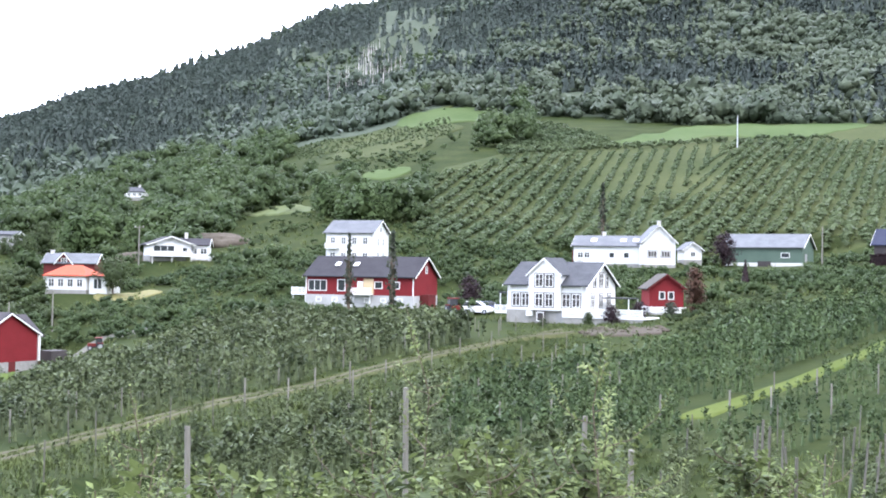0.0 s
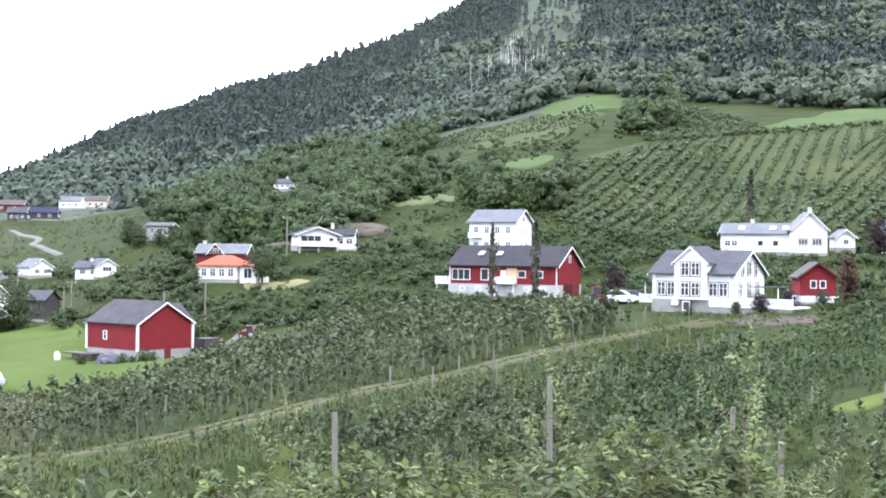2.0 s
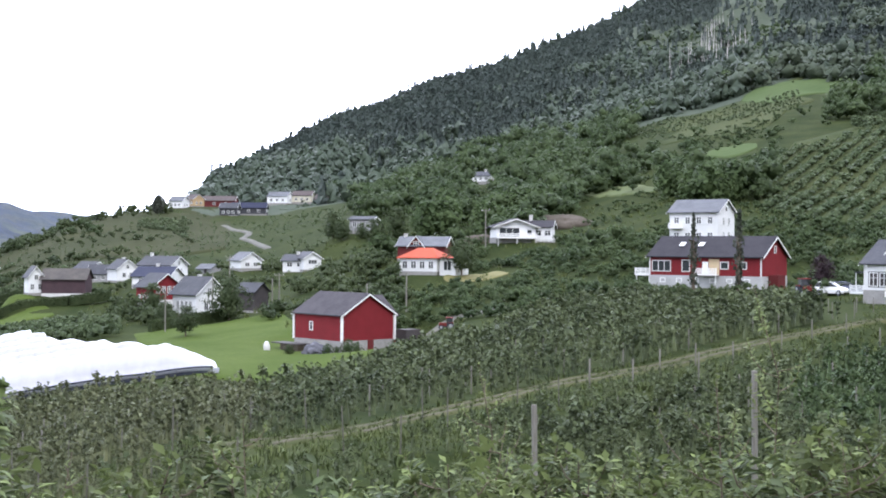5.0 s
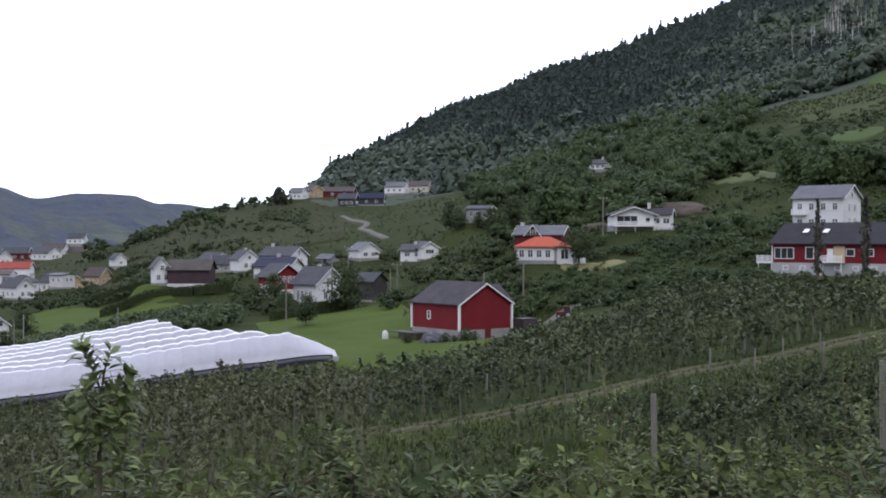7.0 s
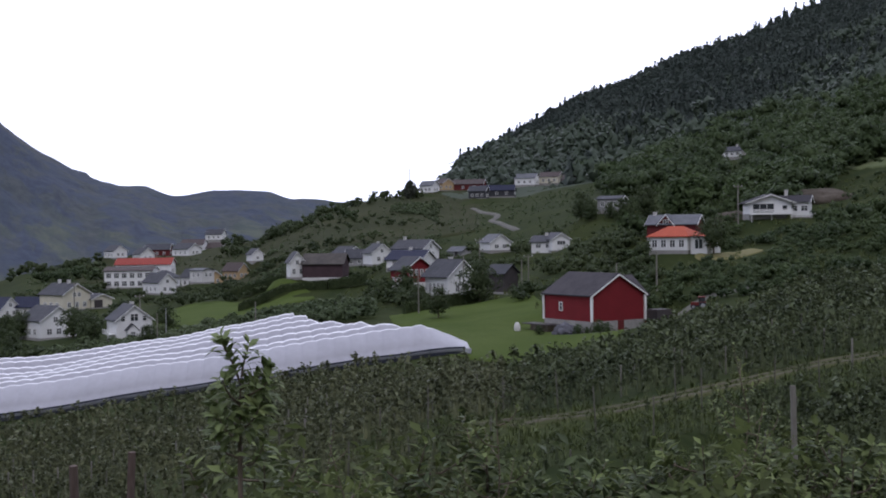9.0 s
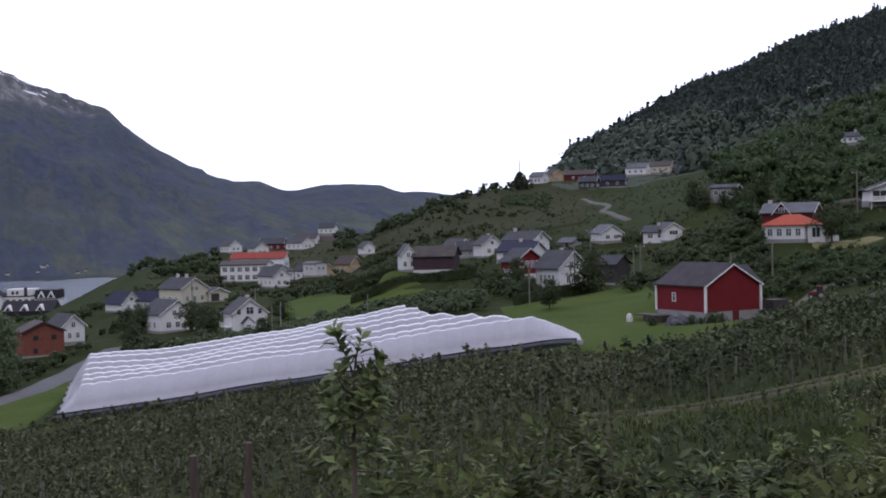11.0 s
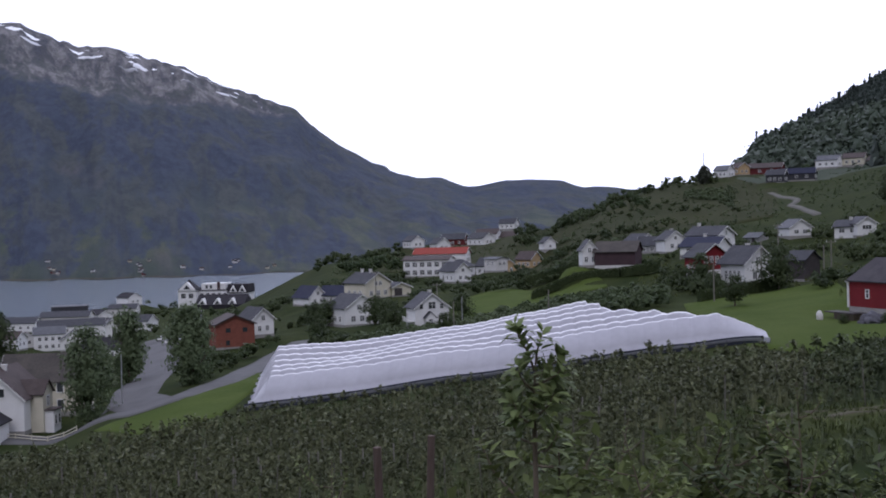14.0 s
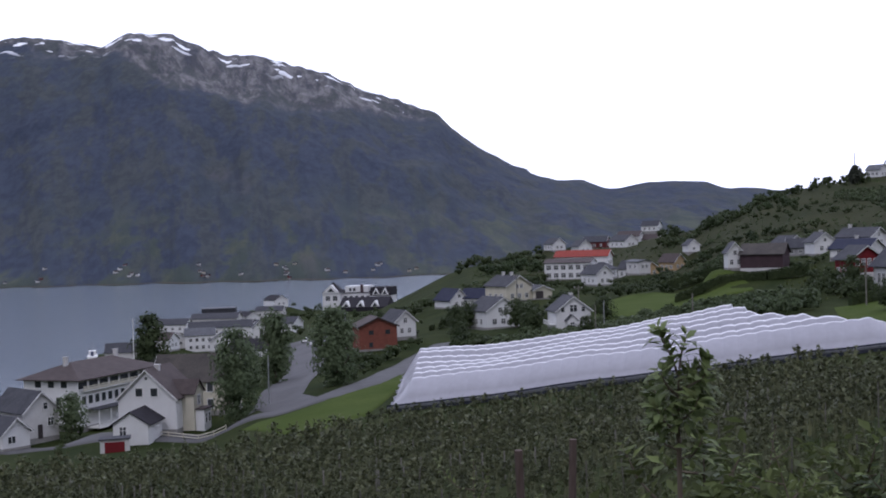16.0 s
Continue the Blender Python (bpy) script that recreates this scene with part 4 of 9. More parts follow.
house("red_longhouse", "long red boarded barn house with dark roof and whitewashed base", M["red"], M["dark_roof"], 4.6, 2.9, 1.7, base=M["grey_plaster"],
      windows=[("front", -6.9, 2.35, 2.9, 1.5, 3, 1), ("front", -2.9, 2.35, 1.1, 1.6, 1, 1), ("front", 3.2, 2.8, 1.1, 0.9, 1, 1), ("front", 6.0, 2.8, 1.1, 0.9, 1, 1)] + wrow("front", 6, 0.7, 0.7, 0.5, 16, 1, 1)
      + [("right", 0.2, 5.2, 0.6, 0.9, 1, 2)], door=[("right", -1.8, 0.0, 1.7, 1.7, M["dark_wood"]), ("front", 0.2, 1.8, 0.9, 2.0, M["white_trim"])])
house("three_storey", "white three-storey house with grey gabled roof", M["white"], M["slate_light"], 6.0, 2.2, 0.6,
      windows=wrow("front", 4, 3.9, 0.8, 1.1, 8.6) + wrow("front", 4, 1.2, 0.9, 1.0, 8.6) + wrow("right", 2, 3.7, 0.7, 1.2, 5) + wrow("right", 2, 1.2, 0.7, 1.2, 5) + [("right", 0, 6.2, 0.6, 0.7, 1, 1)])
house("white_farm_wing", "long low white farmhouse wing with slate roof", M["white"], M["slate_light"], 4.0, 1.9, 0.5,
      windows=wrow("front", 2, 1.7, 0.9, 0.9, 2.6, at=-4.9) + [("front", 0.6, 1.7, 0.9, 0.9, 1, 1), ("front", 3.4, 1.7, 0.9, 0.9, 1, 1)], chimneys=[(-1.6, 0.2, 0.9)])
w = HOMES["white_farm_wing"]
for u, material in ((-3.2, M["white_trim"]), (2.6, M["metal"]), (5.0, M["metal"])):
    bm = bmesh.new()
    prism(bm, [(-2.9, 4.75), (-2.9, 4.87), (-1.7, 5.44), (-1.7, 5.32)], "x", u - 0.55, u + 0.55)
    part("skylight", bm, material, w)
house("white_farm_gable", "white gabled farmhouse end with chimney on the ridge", M["white"], M["slate_light"], 4.9, 3.1, 0.5,
      windows=wrow("right", 2, 2.0, 1.5, 1.0, 5, 3, 1), casing=M["dark_wood"], chimneys=[(4.5, 0, 0.7)], trim=True)
house("white_annex", "small white annexe with slate roof", M["white"], M["slate_light"], 2.4, 1.3, 0.3, windows=[("right", 0, 1.0, 0.8, 0.8, 2, 1)])
# The low dark front door stands in for a shaded opening.
house("green_barn", "large grey-green boarded barn with pale metal roof", M["green"], M["slate_light"], 4.4, 2.6, 1.3, base=M["plaster"], category="barn", name="barn",
      windows=[("front", 4.6, 2.4, 1.5, 0.8, 1, 1)], door=[("front", 0.5, 0.1, 2.6, 1.5, M["dark_wood"]), ("right", -2, 0.1, 2.0, 3.0, M["grey_boards"])])
house("red_cottage", "small red boarded cottage with mossy roof", M["red"], M["moss_roof"], 3.6, 1.7, 1.0, base=M["grey_plaster"], verge=M["dark_red"], windows=wrow("right", 2, 2.1, 0.6, 0.85, 2.4, 1, 1) + [("right", -0.9, 0.1, 0.8, 0.8, 1, 1)], category="cottage", name="cottage")
house("navy_house", "house with dark blue roof beyond a hedge", M["dark_wood"], M["navy_roof"], 3.0, 2.6, 0.4)
# The wide dark window stands in for the shaded recess over the terrace.
house("bungalow_gable", "white bungalow with broad low gable", M["white"], M["dark_roof"], 3.6, 1.5, 1.2, over=0.9,
      windows=[("right", -1.4, 1.3, 4.2, 1.9, 3, 1), ("right", 2.9, 1.7, 0.9, 1.1, 1, 1)])
house("bungalow_wing", "low white bungalow wing with dark roof", M["white"], M["dark_roof"], 3.2, 1.3, 0.6, windows=wrow("front", 2, 1.4, 1.2, 1.0, 4, at=2.0), chimneys=[(-1.0, 0, 1.2)])
house("orange_house", "white house with bright orange hipped roof", M["white"], M["orange_roof"], 2.9, 1.9, 0.5, hip=2.2, windows=wrow("front", 4, 1.1, 0.9, 1.2, 7) + [("right", 0, 1.0, 1.2, 1.4, 2, 1)])
house("red_gable_house", "red house with grey metal roof and front gable", M["dark_red"], M["slate_light"], 2.9, 1.7, 0.4, dormers=[("front", -1.0, 3.0, 2.9, 4.7, 4.0)],
      windows=[("front", -1.0, 2.8, 0.9, 0.9, 2, 2)], chimneys=[(-4, 0, 0.6)])
house("hill_cottage", "small white cottage high on the wooded slope", M["white"], M["slate"], 2.8, 1.6, 0.5, windows=wrow("front", 3, 1.2, 1.0, 0.9, 6.5), chimneys=[(1, 0, 0.9)])
house("grey_house", "grey flat-fronted house among the trees", M["grey_boards"], M["slate"], 3.4, 0.8, 0.4, windows=wrow("front", 3, 1.5, 1.0, 1.2, 5.4))
house("red_barn", "red boarded barn with white verge boards on a stone base", M["red"], M["dark_slate"], 5.1, 2.7, 1.6, category="barn", name="barn", over=0.35,
      windows=[("front", -1.4, 2.9, 0.55, 1.0, 1, 2)], door=[("right", 0.4, 0.0, 1.1, 1.6, M["dark_red"])])
house("white_gabled", "white villa with carved bargeboards and slate roof", M["white"], M["slate"], 4.6, 2.9, 0.5, over=0.7,
      windows=wrow("front", 4, 1.2, 0.7, 1.7, 5) + wrow("right", 2, 1.3, 0.9, 1.3, 4.4) + [("right", 0, 4.2, 1.5, 1.2, 3, 2)], chimneys=[(0, 0.3, 0.7)])
house("red_gabled", "red gabled house with white-framed windows", M["red"], M["slate"], 4.3, 2.5, 1.4, base=M["plaster"],
      windows=wrow("right", 4, 2.9, 0.7, 1.2, 5.6) + wrow("front", 3, 1.2, 0.8, 1.2, 4.6), over=0.6)
house("white_tall", "tall white house with slate roof", M["white"], M["slate"], 3.0, 2.0, 0.5, windows=wrow("right", 2, 1.0, 0.8, 1.1, 4) + [("right", 0, 3.0, 0.7, 0.9, 2, 1)] + wrow("front", 4, 1.0, 0.8, 1.1, 8), chimneys=[(-3, 0, 0.8)])
house("navy_roof_house", "white house with dark blue dormered roof", M["white"], M["navy_roof"], 2.4, 2.0, 0.5,
      windows=wrow("front", 3, 0.8, 0.8, 1.1, 7), chimneys=[(0, 0, 0.7)])
house("brown_barn", "dark brown boarded barn on a pale base", M["brown"], M["moss_roof"], 4.6, 2.2, 1.4, base=M["plaster"], category="barn", name="barn", trim=False)
house("brown_barn_white", "narrow white house beside the dark barn", M["white"], M["slate"], 4.2, 2.1, 0.4, windows=wrow("right", 2, 1.2, 0.7, 1.1, 3.4) + wrow("right", 1, 3.4, 0.7, 1.0, 2))
house("dark_shed", "dark weathered boarded shed", M["dark_wood"], M["slate"], 4.0, 1.4, 0.3, trim=False, category="shed", name="shed", door=[("right", 0, 0, 1.2, 1.8, M["brown"])])
house("valley_cottage", "white cottage with pale grey roof", M["white"], M["slate_light"], 2.6, 2.0, 0.4, windows=wrow("right", 2, 1.0, 1.2, 0.9, 5))
house("valley_bungalow", "white two-storey house with grey roof", M["white"], M["slate"], 3.3, 1.4, 0.6, windows=wrow("front", 2, 1.9, 1.2, 0.9, 5), chimneys=[(0, 0, 0.7)])
house("valley_bungalow_wing", "white gabled wing with grey roof", M["white"], M["slate"], 3.3, 1.4, 0.5, windows=[("right", 0, 1.9, 2.0, 0.9, 3, 1)])
house("gable_house", "white gabled house with entrance porch", M["white"], M["slate"], 4.5, 2.7, 0.6,
      windows=[("right", -2.2, 4.2, 0.7, 0.9, 1, 2), ("right", 0, 4.2, 1.4, 1.3, 2, 2), ("right", 2.0, 4.2, 0.7, 0.9, 1, 2), ("right", 1.9, 1.6, 1.1, 1.3, 2, 2)], chimneys=[(0, 0.5, 0.8)])
house("cream_house", "cream villa with tiled roof", M["cream"], M["slate"], 4.6, 2.6, 0.6, windows=wrow("right", 3, 1.2, 1.0, 1.2, 7.5) + wrow("right", 2, 3.9, 0.9, 1.0, 3) + wrow("front", 3, 1.2, 1.0, 1.2, 7), chimneys=[(-2, 0, 0.9), (1.5, 0, 0.9)])
house("cream_garage", "cream garage with open arched door", M["cream"], M["slate"], 2.4, 1.2, 0.2, category="garage", name="garage", door=[("right", -1, 0.1, 2.4, 2.0, M["dark_wood"])])
house("shore_gable", "white gabled house with bay window", M["white"], M["slate"], 4.4, 2.9, 0.5, windows=wrow("right", 2, 3.9, 0.9, 1.1, 3.2) + wrow("right", 3, 1.2, 1.1, 1.2, 7) + wrow("front", 3, 1.2, 0.9, 1.2, 6.5), chimneys=[(2, 1, 0.9)])
house("blue_roof_house", "white house with steep dark blue roof", M["white"], M["navy_roof"], 2.6, 3.0, 0.4, windows=wrow("right", 2, 1.0, 0.8, 1.0, 4) + [("right", 0, 3.2, 0.8, 0.9, 2, 1)])
house("school", "white two-storey school wing with large window rows", M["white"], M["brown_roof"], 6.0, 1.2, 0.5, windows=wrow("front", 6, 3.7, 1.5, 1.5, 15.6, 3, 2) + wrow("front", 6, 1.0, 1.5, 1.5, 15.6, 3, 2), category="school", name="school")
house("school_back", "white school building with long red tiled roof", M["white"], M["red_roof"], 6.6, 2.0, 0.5, windows=wrow("right", 3, 3.6, 1.4, 1.3, 7), category="school", name="school")
house("white_villa", "white villa with grey roof by the school", M["white"], M["slate"], 4.0, 2.6, 0.5, windows=wrow("right", 2, 1.2, 0.9, 1.1, 4) + [("right", 0, 3.7, 0.9, 1.0, 2, 1)] + wrow("front", 3, 1.2, 0.9, 1.1, 8))
house("tan_house", "tan boarded house with brown roof", M["tan"], M["brown_roof"], 2.8, 2.2, 0.4, windows=wrow("right", 2, 1.0, 0.9, 1.0, 4))
# The glass doors here are the house's plain frameless windows.
house("brick_house", "red brick house with low gable", M["brick"], M["brown_roof"], 5.0, 1.8, 0.3, verge=M["brown_roof"],
      door=[("right", -1.5, 3.3, 1.0, 0.9, M["glass"]), ("right", 2.0, 3.3, 1.0, 0.9, M["glass"]), ("right", -1.6, 0.7, 0.8, 1.0, M["glass"])])
house("brook_house", "small white gabled house behind the brick house", M["white"], M["slate"], 3.8, 2.2, 0.4, windows=wrow("right", 2, 1.2, 0.7, 1.0, 3.6) + [("right", 0, 3.4, 0.8, 1.0, 2, 2)])
house("hotel", "large white waterfront hotel with dark low roofs", M["white"], M["dark_roof"], 10.5, 2.0, 0.6, hip=7.0, windows=wrow("front", 10, 7.0, 2.0, 1.8, 38, 2, 1) + wrow("front", 10, 3.4, 2.0, 1.8, 38, 2, 1), category="hotel", name="hotel")
# Upper front panes form a dark band in place of the balcony's shaded recess.
house("inn", "large white inn with brown hipped roof, long window row and dark balcony band", M["white"], M["brown_roof"], 8.7, 2.5, 0.8, hip=5.2, over=0.9,
      windows=wrow("front", 12, 4.5, 1.15, 1.4, 21.5, 1, 1) + wrow("front", 8, 7.2, 2.4, 1.2, 23, 1, 1) + wrow("left", 3, 7.4, 1.3, 1.1, 8, 1, 1) + wrow("left", 2, 4.6, 1.0, 1.2, 6, 1, 1), chimneys=[(-7, 0, 0.9), (7, 0, 0.9)], category="inn", name="inn")
house("street_house", "white gabled house with brown slate roof by the street", M["white"], M["brown_roof"], 5.2, 4.0, 0.6, windows=wrow("right", 2, 5.4, 1.05, 1.15, 4.6, 1, 1) + [("right", 0, 7.8, 0.4, 0.4, 1, 1)], chimneys=[(1, 0.4, 0.7)])
house("street_wing", "long pale wing with weathered slate roof", M["cream"], M["moss_roof"], 5.4, 3.6, 0.6, windows=wrow("front", 3, 3.6, 0.9, 1.4, 9, 1, 1) + wrow("front", 3, 1.0, 0.9, 1.4, 9, 1, 1))
house("corner_house", "pale house with long slate roof on the street", M["plaster"], M["slate"], 4.8, 2.8, 0.5, windows=[("right", 0.8, 4.8, 0.7, 1.0, 1, 2), ("right", 1.6, 2.2, 0.9, 1.2, 2, 2)], door=[("right", -0.2, 0.3, 0.8, 2.2, M["dark_wood"])])
house("corner_house_low", "low white house with small porch", M["white"], M["slate"], 2.8, 2.0, 0.4, windows=[("right", -0.8, 1.1, 1.2, 1.0, 2, 1)])
house("quay_house", "low boathouse with grey roof at the quay", M["plaster"], M["slate"], 4.5, 4.0, 0.5, category="boathouse", name="boathouse")
house("town_a", "white shop building with grey roof in the village", M["white"], M["slate"], 5.0, 2.6, 0.4, windows=wrow("right", 2, 2.6, 1.2, 1.2, 6) + wrow("front", 4, 2.6, 1.2, 1.2, 16))
house("town_b", "white village house with grey roof", M["white"], M["brown_roof"], 4.6, 2.0, 0.4, windows=wrow("right", 2, 2.0, 1.2, 1.2, 5))
house("town_c", "white gabled village house", M["white"], M["dark_roof"], 5.2, 3.0, 0.4, windows=wrow("right", 2, 2.4, 1.0, 1.4, 6))
house("town_d", "white village house with dark roof", M["white"], M["dark_roof"], 3.6, 3.0, 0.4, windows=wrow("front", 4, 1.4, 1.1, 1.2, 12))
house("town_l", "white two-storey shop house with grey roof", M["white"], M["slate_light"], 7.2, 2.6, 0.4, windows=wrow("front", 4, 4.6, 1.1, 1.3, 10) + wrow("front", 4, 1.6, 1.1, 1.3, 10))
house("town_m", "broad white gabled house with low roof and red lean-to", M["white"], M["slate"], 4.0, 3.4, 0.4, windows=wrow("right", 3, 1.4, 1.1, 1.2, 8) + [("right", 0, 4.4, 1.2, 1.0, 2, 1)], chimneys=[(0, 0.4, 0.8)])
house("town_n", "tall narrow white house with dark loft door", M["white"], M["slate"], 6.6, 2.4, 0.4, windows=[("right", -1.2, 2.0, 0.8, 1.1, 1, 2)], door=[("right", 0.6, 2.4, 1.3, 3.4, M["dark_wood"])])
house("quay_shed", "flat grey ferry shed by the water", M["slate"], M["slate_light"], 6.0, 0.8, 0.4, category="shed", name="shed", trim=False)
house("town_e", "white house near the shore", M["white"], M["dark_roof"], 5.0, 3.0, 0.4, windows=wrow("right", 2, 2.0, 1.2, 1.2, 7))
for k, (wl, rf) in {"town_f": ("white", "slate"), "town_g": ("plaster", "slate"), "town_h": ("white", "dark_roof"), "town_i": ("white", "slate"), "town_j": ("white", "brown_roof"), "town_k": ("plaster", "slate")}.items():
    house(k, "white waterfront building with grey roof", M[wl], M[rf], 4.6, 2.6, 0.4, windows=wrow("front", 4, 1.8, 1.2, 1.2, SITES[k][4] * 0.85) + wrow("right", 2, 1.8, 1.2, 1.2, 5.5), group="waterfront buildings")
house("lane_white", "small white house with low slate roof behind the barn", M["white"], M["slate"], 3.2, 1.9, 0.4, windows=wrow("right", 2, 1.2, 0.9, 1.0, 4) + wrow("front", 2, 1.2, 0.9, 1.0, 5))
house("lane_dark", "grey boarded house with wide dark roof", M["grey_boards"], M["slate"], 2.6, 2.2, 0.4, windows=wrow("front", 3, 1.0, 0.9, 0.9, 7))
house("lane_gable", "white gabled house with slate roof beyond the lane", M["white"], M["slate"], 3.6, 2.3, 0.4, windows=wrow("right", 2, 1.3, 0.9, 1.1, 4) + [("right", 0, 3.6, 0.7, 0.8, 1, 2)], chimneys=[(0, 0.3, 0.7)])
house("hip_house", "white house with grey hipped roof beside the school", M["white"], M["slate"], 3.2, 2.4, 0.4, hip=3.0, windows=wrow("front", 4, 1.2, 1.0, 1.1, 7) + wrow("right", 2, 1.2, 1.0, 1.1, 4))
house("flat_house", "pale grey house with flat roof in the village", M["plaster"], M["slate_light"], 4.2, 0.5, 0.4, windows=wrow("right", 2, 2.2, 0.9, 1.0, 3.6) + wrow("front", 2, 2.2, 0.9, 1.0, 4.5), trim=False)
house("navy_cottage", "white cottage with long dark blue roof", M["white"], M["navy_roof"], 2.7, 2.4, 0.4, windows=wrow("front", 3, 0.9, 0.9, 1.0, 7.5) + wrow("right", 2, 1.0, 0.8, 1.0, 4))
house("slope_shed", "weathered grey shed in the scrub", M["grey_boards"], M["slate_light"], 1.5, 1.1, 0.2, trim=False, category="shed", name="shed", door=[("front", 0.5, 0.1, 1.0, 1.2, M["dark_wood"])])
house("field_cottage", "tiny white cottage above the green field", M["white"], M["slate"], 2.8, 1.9, 0.3, windows=wrow("right", 1, 1.0, 0.8, 0.9, 3))
HAMLET = [("white", "slate_light"), ("tan", "brown_roof"), ("dark_red", "brown_roof"), ("white", "slate_light"), ("cream", "brown_roof"), ("dark_red", "brown_roof"), ("cream", "brown_roof"), ("slate", "slate"), ("slate", "navy_roof")]
for i, (w, r) in enumerate(HAMLET):
    house("hamlet_%d" % i, f"small {w.replace('_', ' ')} hamlet house on the hilltop", M[w], M[r], 3.8 if i not in (2, 8) else 3.4, 2.2, 0.4, windows=wrow("front", 3, 1.3, 1.1, 1.1, SITES["hamlet_%d" % i][4] * 0.85) + wrow("right", 2, 1.3, 1.0, 1.1, 4.5), group="hilltop houses")
RIDGE = [("white", "slate"), ("white", "slate"), ("dark_red", "slate"), ("white", "slate"), ("white", "brown_roof"), ("plaster", "brown_roof"), ("white", "slate"), ("tan", "brown_roof"), ("white", "slate")]
for i, (w, r) in enumerate(RIDGE):
    house("ridge_%d" % i, f"{w.replace('_', ' ')} house in the upper village", M[w], M[r], 3.6, 2.6, 0.4, windows=wrow("front", 3, 1.2, 1.0, 1.1, SITES["ridge_%d" % i][4] * 0.85) + wrow("right", 2, 1.3, 1.0, 1.1, 4.5), group="upper village houses")

# ---------------------------------------------------------------- plastic rain covers over the cherry rows
tunnel_at, tunnel_u, tunnel_v = Vector((-115.2, 96.0)), Vector((0.832, 0.554)), Vector((-0.554, 0.832))


def cover_bay(k, s0, s1, top):
    """One long arch of white film on hoops; it follows the slope and sags a little between the hoops."""
    ns = int((s1 - s0) * 5.3)
    u = np.array((-1, -0.8, -0.6, -0.4, -0.26, -0.15, -0.07, 0, 0.07, 0.15, 0.26, 0.4, 0.6, 0.8, 1.0))[None]
    half, eave, crown = 3.75, 0.2, 3.55 + 0.13 * k + (0.2 if k > 4 else 0)
    s = np.linspace(s0, s1, ns + 1)[:, None]
    squash = 0.3 + 0.7 * np.minimum(1.0, np.minimum((s - s0) / 2.2, (s1 - s) / (5.5 if k < 5 else 1.5)))
    bow = np.abs(np.sin(np.pi * (s + 0.3 * k) / 1.9)) ** 0.55
    away = np.abs(u)
    tent = 1.1 - np.sqrt(u ** 2 + 0.004)
    tent = (tent - tent.min()) / (tent.max() - tent.min())
    arch = np.where((u < 0) & (k == 0), tent ** 0.55, tent)
    rise = eave * squash + (crown - eave) * arch * squash + 0.3 * (bow - 0.75) * np.interp(away, (0, 0.22, 0.7, 1), (0.5, 1, 0.6, 0.1)) * squash
    mid = np.array(tunnel_at) + np.array(tunnel_v) * (7.5 * k + 3.75) + s * np.array(tunnel_u)
    xy = mid[:, None] + u[..., None] * half * np.array(tunnel_v)
    zc = ground(mid[:, 0], mid[:, 1])[:, None]
    zz = zc * 0.6 + ground(xy[..., 0].ravel(), xy[..., 1].ravel()).reshape(rise.shape) * 0.4 + rise
    pts = np.concatenate([xy, zz[..., None]], -1)
    if k == 0:
        lip = mid - np.array(tunnel_v) * (half + 0.35)
        lip = np.concatenate([lip, (ground(lip[:, 0], lip[:, 1]) + 0.75)[:, None]], 1)
        pts = np.concatenate([lip[:, None], pts], 1)
    n = len(pts[0])
    verts = np.array(pts).reshape(-1, 3)
    q = np.arange((ns + 1) * n).reshape(ns + 1, n)
    quads_ = np.stack([q[:-1, :-1], q[1:, :-1], q[1:, 1:], q[:-1, 1:]], -1).reshape(-1, 4)
    ob = mesh_from("cover_bay", verts, quads_, M["film"], True)
    ob.parent = top
    # Added strip over the crest, painting its bright line.
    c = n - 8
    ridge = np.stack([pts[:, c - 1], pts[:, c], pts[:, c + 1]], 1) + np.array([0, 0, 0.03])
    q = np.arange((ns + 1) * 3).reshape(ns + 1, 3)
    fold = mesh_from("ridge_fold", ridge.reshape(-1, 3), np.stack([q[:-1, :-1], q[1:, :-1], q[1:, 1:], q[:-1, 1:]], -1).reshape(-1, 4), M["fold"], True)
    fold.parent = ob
    tagged(fold, "whiter film strip along the ridge, standing in for its sheen")
    for i in (0, ns):
        bm = bmesh.new()
        r = [bm.verts.new(p) for p in pts[i]]
        lo = [bm.verts.new((p[0], p[1], gz(p[0], p[1]) + 0.5)) for p in pts[i]]
        for a in range(n - 1):
            bm.faces.new((r[a], r[a + 1], lo[a + 1], lo[a]))
        part("end_curtain", bm, M["film"], ob)


covers = tagged(new("rain_cover"), "white plastic film rain covers arched over cherry rows", "polytunnel")
for k in range(7):
    cover_bay(k, -1.8 * k, (61.8 - 3.3 * k) if k < 5 else 44.0 - (k - 5) * 2, covers)
bm = bmesh.new()
for i in range(60):
    s = 61.0 * i / 60
    a, b = tunnel_at + tunnel_u * s - tunnel_v * 0.15, tunnel_at + tunnel_u * (s + 61 / 60) - tunnel_v * 0.15
    za, zb = gz(a.x, a.y), gz(b.x, b.y)
    bm.faces.new([bm.verts.new(p) for p in ((a.x, a.y, za + 0.05), (b.x, b.y, zb + 0.05), (b.x, b.y, zb + 0.95), (a.x, a.y, za + 0.95))])
part("side_net", bm, M["net"], covers, "dark net skirt below the film")
for i in range(16):
    p = tunnel_at + tunnel_u * (61.0 * i / 15) - tunnel_v * 0.3
    bm = bmesh.new()
    tube(bm, [(p.x, p.y, gz(p.x, p.y) - 0.3), (p.x, p.y, gz(p.x, p.y) + 1.0)], [0.04, 0.04], 6)
    part("leg", bm, M["net"], covers)

# ---------------------------------------------------------------- plants
rng = np.random.default_rng(7)


